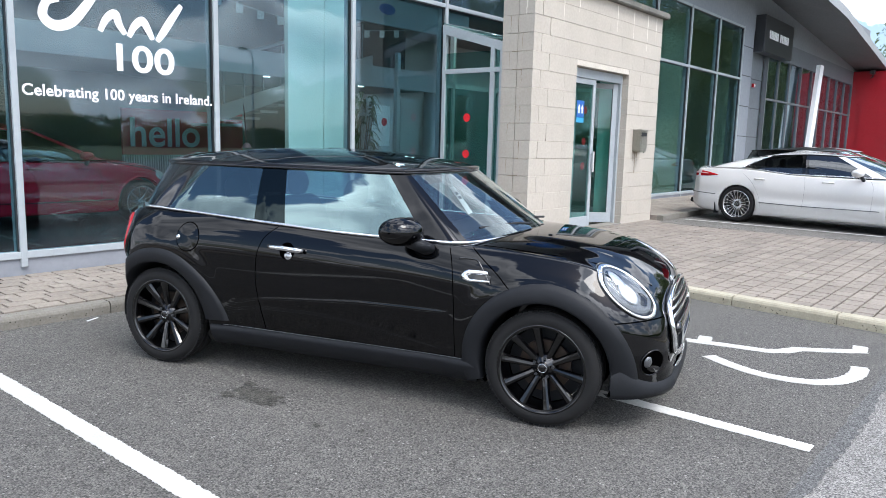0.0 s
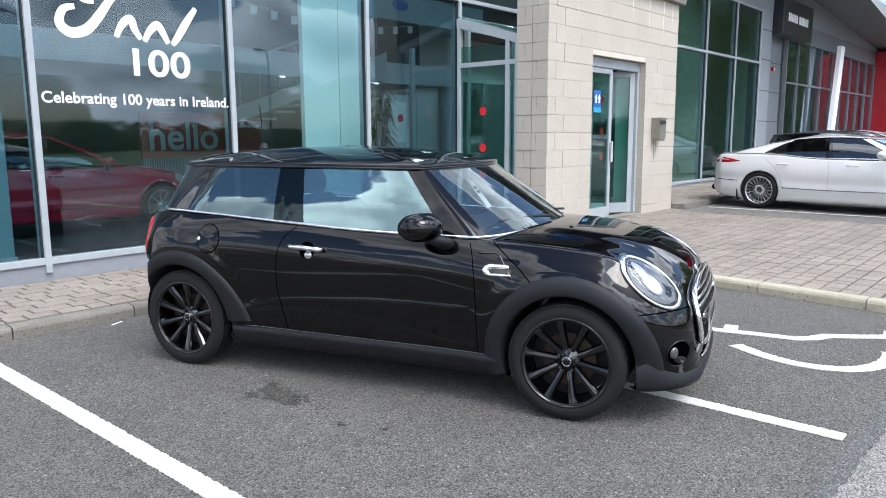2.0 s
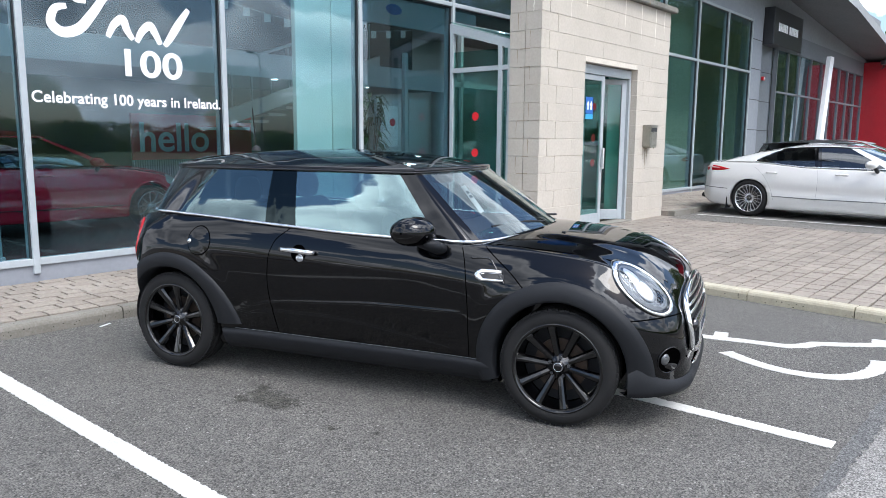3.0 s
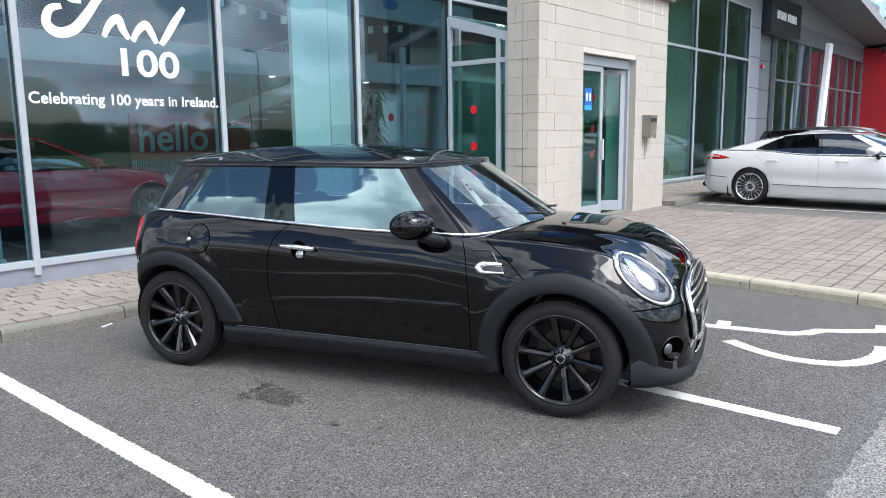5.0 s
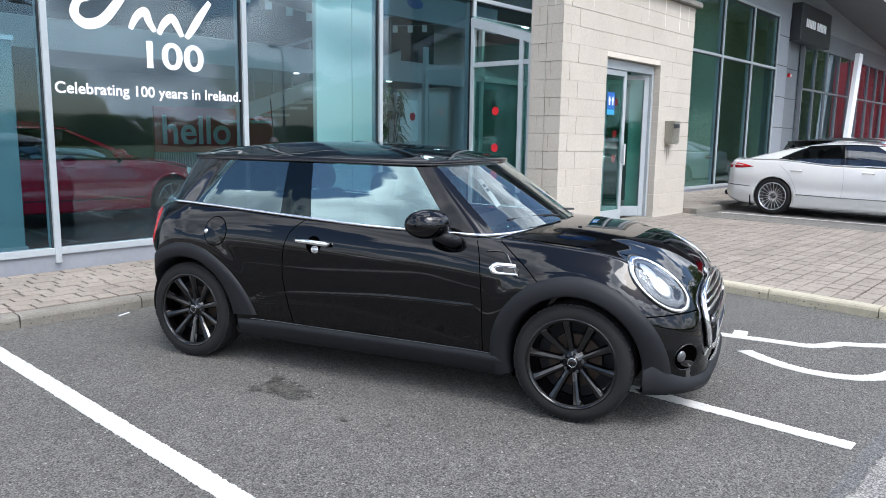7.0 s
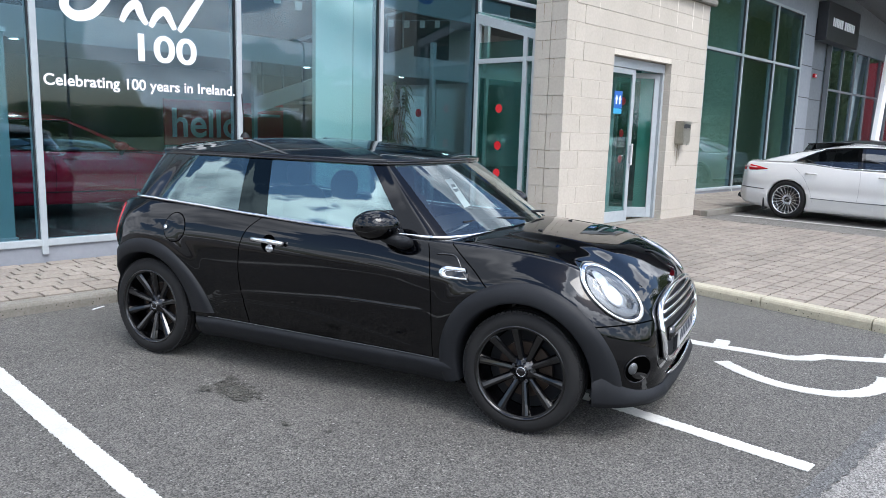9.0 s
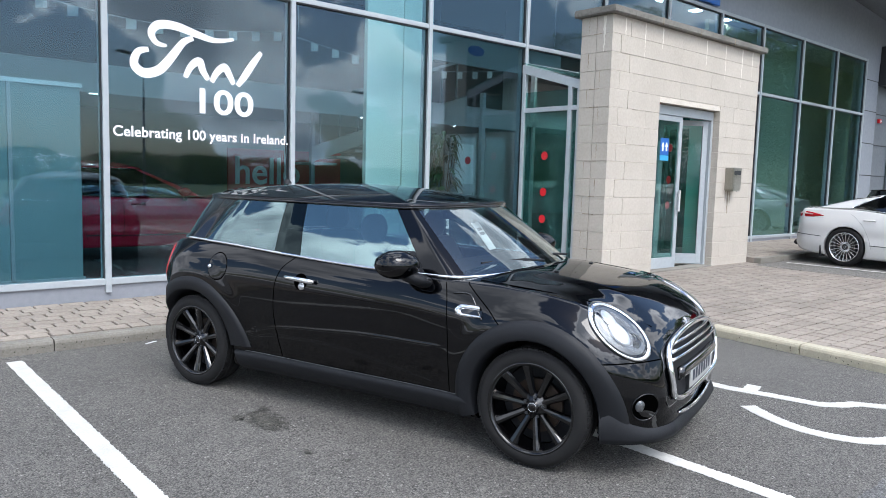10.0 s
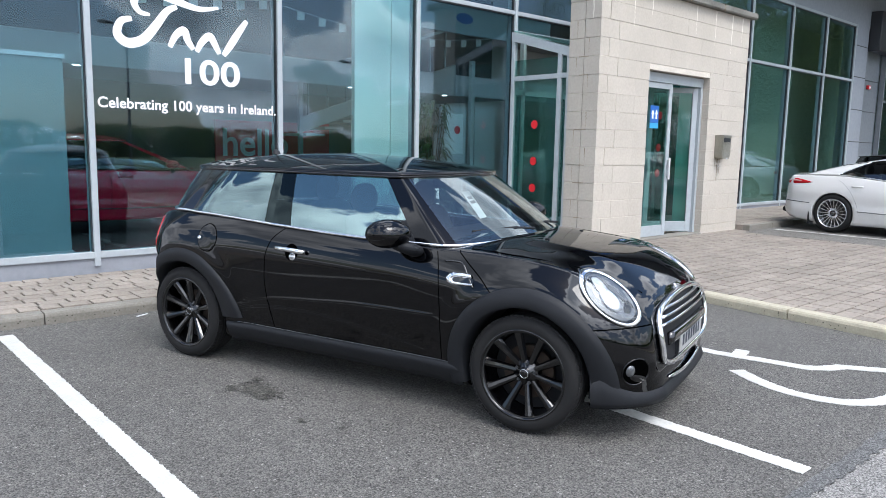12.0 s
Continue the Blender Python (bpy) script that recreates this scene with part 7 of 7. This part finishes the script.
def ribbon(pts, w0, w1, name="emblem_stroke"):
    """A flowing white stroke through a few points, swelling and thinning."""
    n = len(pts)
    pp = [(x, 0, z) for x, z in pts]
    pp = [pp[0]] + pp + [pp[-1]]
    line = [catmull(pp, 1 + i / 8) for i in range((n - 1) * 8 + 1)]
    A, B = [], []
    for i, p in enumerate(line):
        d = (line[min(i + 1, len(line) - 1)] - line[max(i - 1, 0)])
        d = d.normalized() if d.length > 1e-6 else Vector((1, 0, 0))
        w = 0.5 * (w0 + (w1 - w0) * math.sin(math.pi * i / (len(line) - 1)))
        p = p + Vector((0, -0.003 * i / len(line), 0))
        A.append(p + Vector((-d.z, 0, d.x)) * w); B.append(p - Vector((-d.z, 0, d.x)) * w)
    part(name, thicken(grid([A, B]), 0.001), M_WHITE, graphic)


ribbon([(2.66, 2.78), (2.55, 2.80), (2.50, 2.90), (2.58, 2.99), (2.76, 3.00), (2.98, 2.95), (3.20, 2.91), (3.42, 2.95)], 0.03, 0.09)
ribbon([(2.95, 2.90), (2.84, 2.84), (2.72, 2.68), (2.58, 2.52), (2.42, 2.47), (2.32, 2.55), (2.36, 2.68), (2.47, 2.72)], 0.05, 0.10)
ribbon([(2.86, 2.47), (2.93, 2.60), (3.02, 2.66), (3.06, 2.56), (3.12, 2.47)], 0.05, 0.085)
ribbon([(3.16, 2.45), (3.22, 2.56), (3.31, 2.63), (3.37, 2.55), (3.42, 2.45)], 0.05, 0.085)
ribbon([(3.47, 2.44), (3.55, 2.55), (3.65, 2.70), (3.76, 2.85)], 0.05, 0.085)

# ---- lamp posts, hedges and woods round the yard ----
def lamp_post(x, y, h, turn):
    e = thing("street_lamp", "grey steel lamp post with a curved arm", "street lamp", "lamp posts", at=(x, y, 0), rz=turn)
    part("pole", tube([(0, 0, 0), (0, 0, h * 0.5), (0, 0, h - 0.3)], 0.06, 10, False, 1, None, lambda t: 1 - 0.4 * t), M_POLE, e, "", True)
    part("arm", tube([(0, 0, h - 0.32), (0.1, 0, h - 0.08), (0.45, 0, h), (0.8, 0, h)], 0.03, 8), M_POLE, e, "", True)
    part("lamp_head", box(0.75, 1.25, -0.1, 0.1, h - 0.06, h + 0.05, 0.03), M_POLE, e)
    part("base_collar", lathe([(0.09, 0), (0.09, 0.4), (0.07, 0.42)], 16), M_POLE, e).matrix_local = pose(0, 0, 0, 90, 0, 0)


lamp_post(9.2, -12.0, 5.6, 150)
lamp_post(19.5, -12.5, 5.2, 150)
tagged(link("ground_verge", box(-150, 150, -140, -22, -0.02, 0.05), M_GRASS), "rough grass verge beyond the yard", kind="structure")


def wood(name, label, spots, seed, clump, per):
    """Trees seen far off: tapered trunks and crowns of many small leaf clumps, as one mass."""
    rnd = np.random.default_rng(seed)
    VV, F, n = [], [], 0
    for x, y, z0, h, r in spots:
        a, b = rnd.uniform(0, math.tau, per), rnd.uniform(-1, 1, per)
        rr = r * (0.55 + 0.5 * rnd.random(per)) * np.sqrt(np.maximum(0.05, 1 - np.maximum(0, b) ** 2 * 0.85)) * (1 + 0.14 * np.sin(3 * a + x) + 0.1 * np.sin(5 * b + y))
        c = np.stack([x + rr * np.cos(a), y + rr * np.sin(a), z0 + h * 0.5 + b * h * 0.5 + rnd.uniform(-0.3, 0.3, per)], 1)
        VV.append((np.repeat(c, 9, 0) + rnd.uniform(-clump, clump, (per * 9, 3))))
        F += [(n + 3 * k, n + 3 * k + 1, n + 3 * k + 2) for k in range(per * 3)]
        n += per * 9
        VV.append(np.array([(x + q * math.cos(k), y + q * math.sin(k), z) for q, z in ((0.25, z0), (0.1, z0 + h * 0.7)) for k in range(6)]))
        F += [(n + k, n + (k + 1) % 6, n + 6 + (k + 1) % 6, n + 6 + k) for k in range(6)]
        n += 12
    V = np.concatenate(VV).tolist()
    me = bpy.data.meshes.new(name)
    me.from_pydata(V, [], F)
    me.materials.append(M_LEAF)
    return tagged(new(name, me), label, "trees", kind="stuff")


_rnd = random.Random(8)
wood("far_woods", "belt of dark green trees beyond the yard", [(x, -62 + _rnd.uniform(-8, 8), 0, _rnd.uniform(4.0, 6.8) if x < -9 else _rnd.uniform(1.8, 3.2), _rnd.uniform(2.0, 3.4)) for x in [-95 + i * 2.6 + _rnd.uniform(-1, 1) for i in range(76)]], 3, 0.14, 1500)
wood("hill_woods", "wooded bank of tall green trees", [(46 + _rnd.uniform(0, 34), -34 + _rnd.uniform(0, 40), 0, _rnd.uniform(9, 16), _rnd.uniform(2.6, 4.2)) for i in range(64)], 5, 0.12, 4200)

# ---- paving stones ----
BW = 0.165                            # depth of a row; the stones in it have three lengths
LENS = (0.16, 0.235, 0.235, 0.30)



def kerb_x(y):
    """Where the paving starts behind the kerb at y."""
    if y > 6.44:
        return -14.0
    best = 6.4
    for (xa, ya), (xb, yb) in zip(_in, _in[1:]):
        if min(ya, yb) <= y <= max(ya, yb) and xa > 0 and ya != yb:
            best = xa + (xb - xa) * (y - ya) / (yb - ya)
    return best


def stone_mesh(w, d, seed):
    rnd = random.Random(seed)
    bm = box(-w / 2, w / 2, -d / 2, d / 2, -0.03, 0.0)
    top = [v for v in bm.verts if v.co.z > -0.01]
    bmesh.ops.bevel(bm, geom=[e for e in bm.edges if all(v in top for v in e.verts)], offset=0.004, segments=1, affect="EDGES")
    for v in bm.verts:
        if v.co.z > -0.004:
            v.co.z += rnd.uniform(-0.0015, 0.0015)
    me = bpy.data.meshes.new("paving_stone")
    bm.to_mesh(me); bm.free()
    me.materials.append(M_PAVER)
    return me


_shared = {w: [stone_mesh(w - 0.016, BW - 0.016, i) for i in range(4)] for w in set(LENS)}
_rest_v, _rest_f = [], []


def rest_stone(a, b, y, z):
    """One stone of the joined rest, its top edge slightly rounded off."""
    n, q, d = len(_rest_v), 0.008, BW / 2 - 0.008
    for e, dz in ((0.0, -0.03), (0.0, -0.004), (0.003, 0.0)):
        _rest_v.extend([(a + q + e, y - d + e, z + dz), (b - q - e, y - d + e, z + dz), (b - q - e, y + d - e, z + dz), (a + q + e, y + d - e, z + dz)])
    _rest_f.append((n + 8, n + 9, n + 10, n + 11))
    for k in (0, 4):
        for m in range(4):
            _rest_f.append((n + k + m, n + k + (m + 1) % 4, n + k + 4 + (m + 1) % 4, n + k + 4 + m))


_rnd = random.Random(21)
_y, _row = 2.465 + 33 * BW, 0
while _y > -4.0:
    _xs, _xe = max(kerb_x(_y - BW / 2), kerb_x(_y + BW / 2)) + 0.006, 12.04 if _y < 5.95 else 12.38
    if _y > 6.5:
        _xs = -6.0
    _x = _xs - _rnd.uniform(0, 0.15)
    while _x < _xe:
        _w = _rnd.choice(LENS)
        _a, _b = max(_x, _xs), min(_x + _w, _xe)
        if _b - _a > 0.04:
            _z = PZ + _rnd.uniform(-0.002, 0.003)
            if (1.45 < _y < 3.4 and _x < 9.3) or (_y > 6.4 and 0.5 < _x < 2.4):
                _me = _rnd.choice(_shared[_w]) if _b - _a > _w - 0.004 else stone_mesh(_b - _a - 0.016, BW - 0.016, _row)
                _o = new("paving_stone", _me)
                _o.parent = pavement
                _o.location = ((_a + _b) / 2, _y, _z)
            elif not (8.2 < _x < 12.0 and 6.4 < _y < 6.8):
                rest_stone(_a, _b, _y, _z)
        _x += _w
    _y -= BW
    _row += 1


def joined_stones(parent):
    me = bpy.data.meshes.new("paving_rest")
    me.from_pydata(_rest_v, [], _rest_f)
    me.materials.append(M_PAVER)
    o = new("paving_rest", me)
    o.parent = parent
    tagged(o, kind="stuff")
    _rest_v.clear()
    _rest_f.clear()


joined_stones(pavement)
for _j in range(11):
    _x = 12.42 - _rnd.uniform(0, 0.15)
    while _x < 22.0:
        _w = _rnd.choice(LENS)
        rest_stone(max(_x, 12.41), _x + _w, 6.265 + _j * BW, PZ + 0.092 + _rnd.uniform(-0.002, 0.002))
        _x += _w
joined_stones(far_walk)
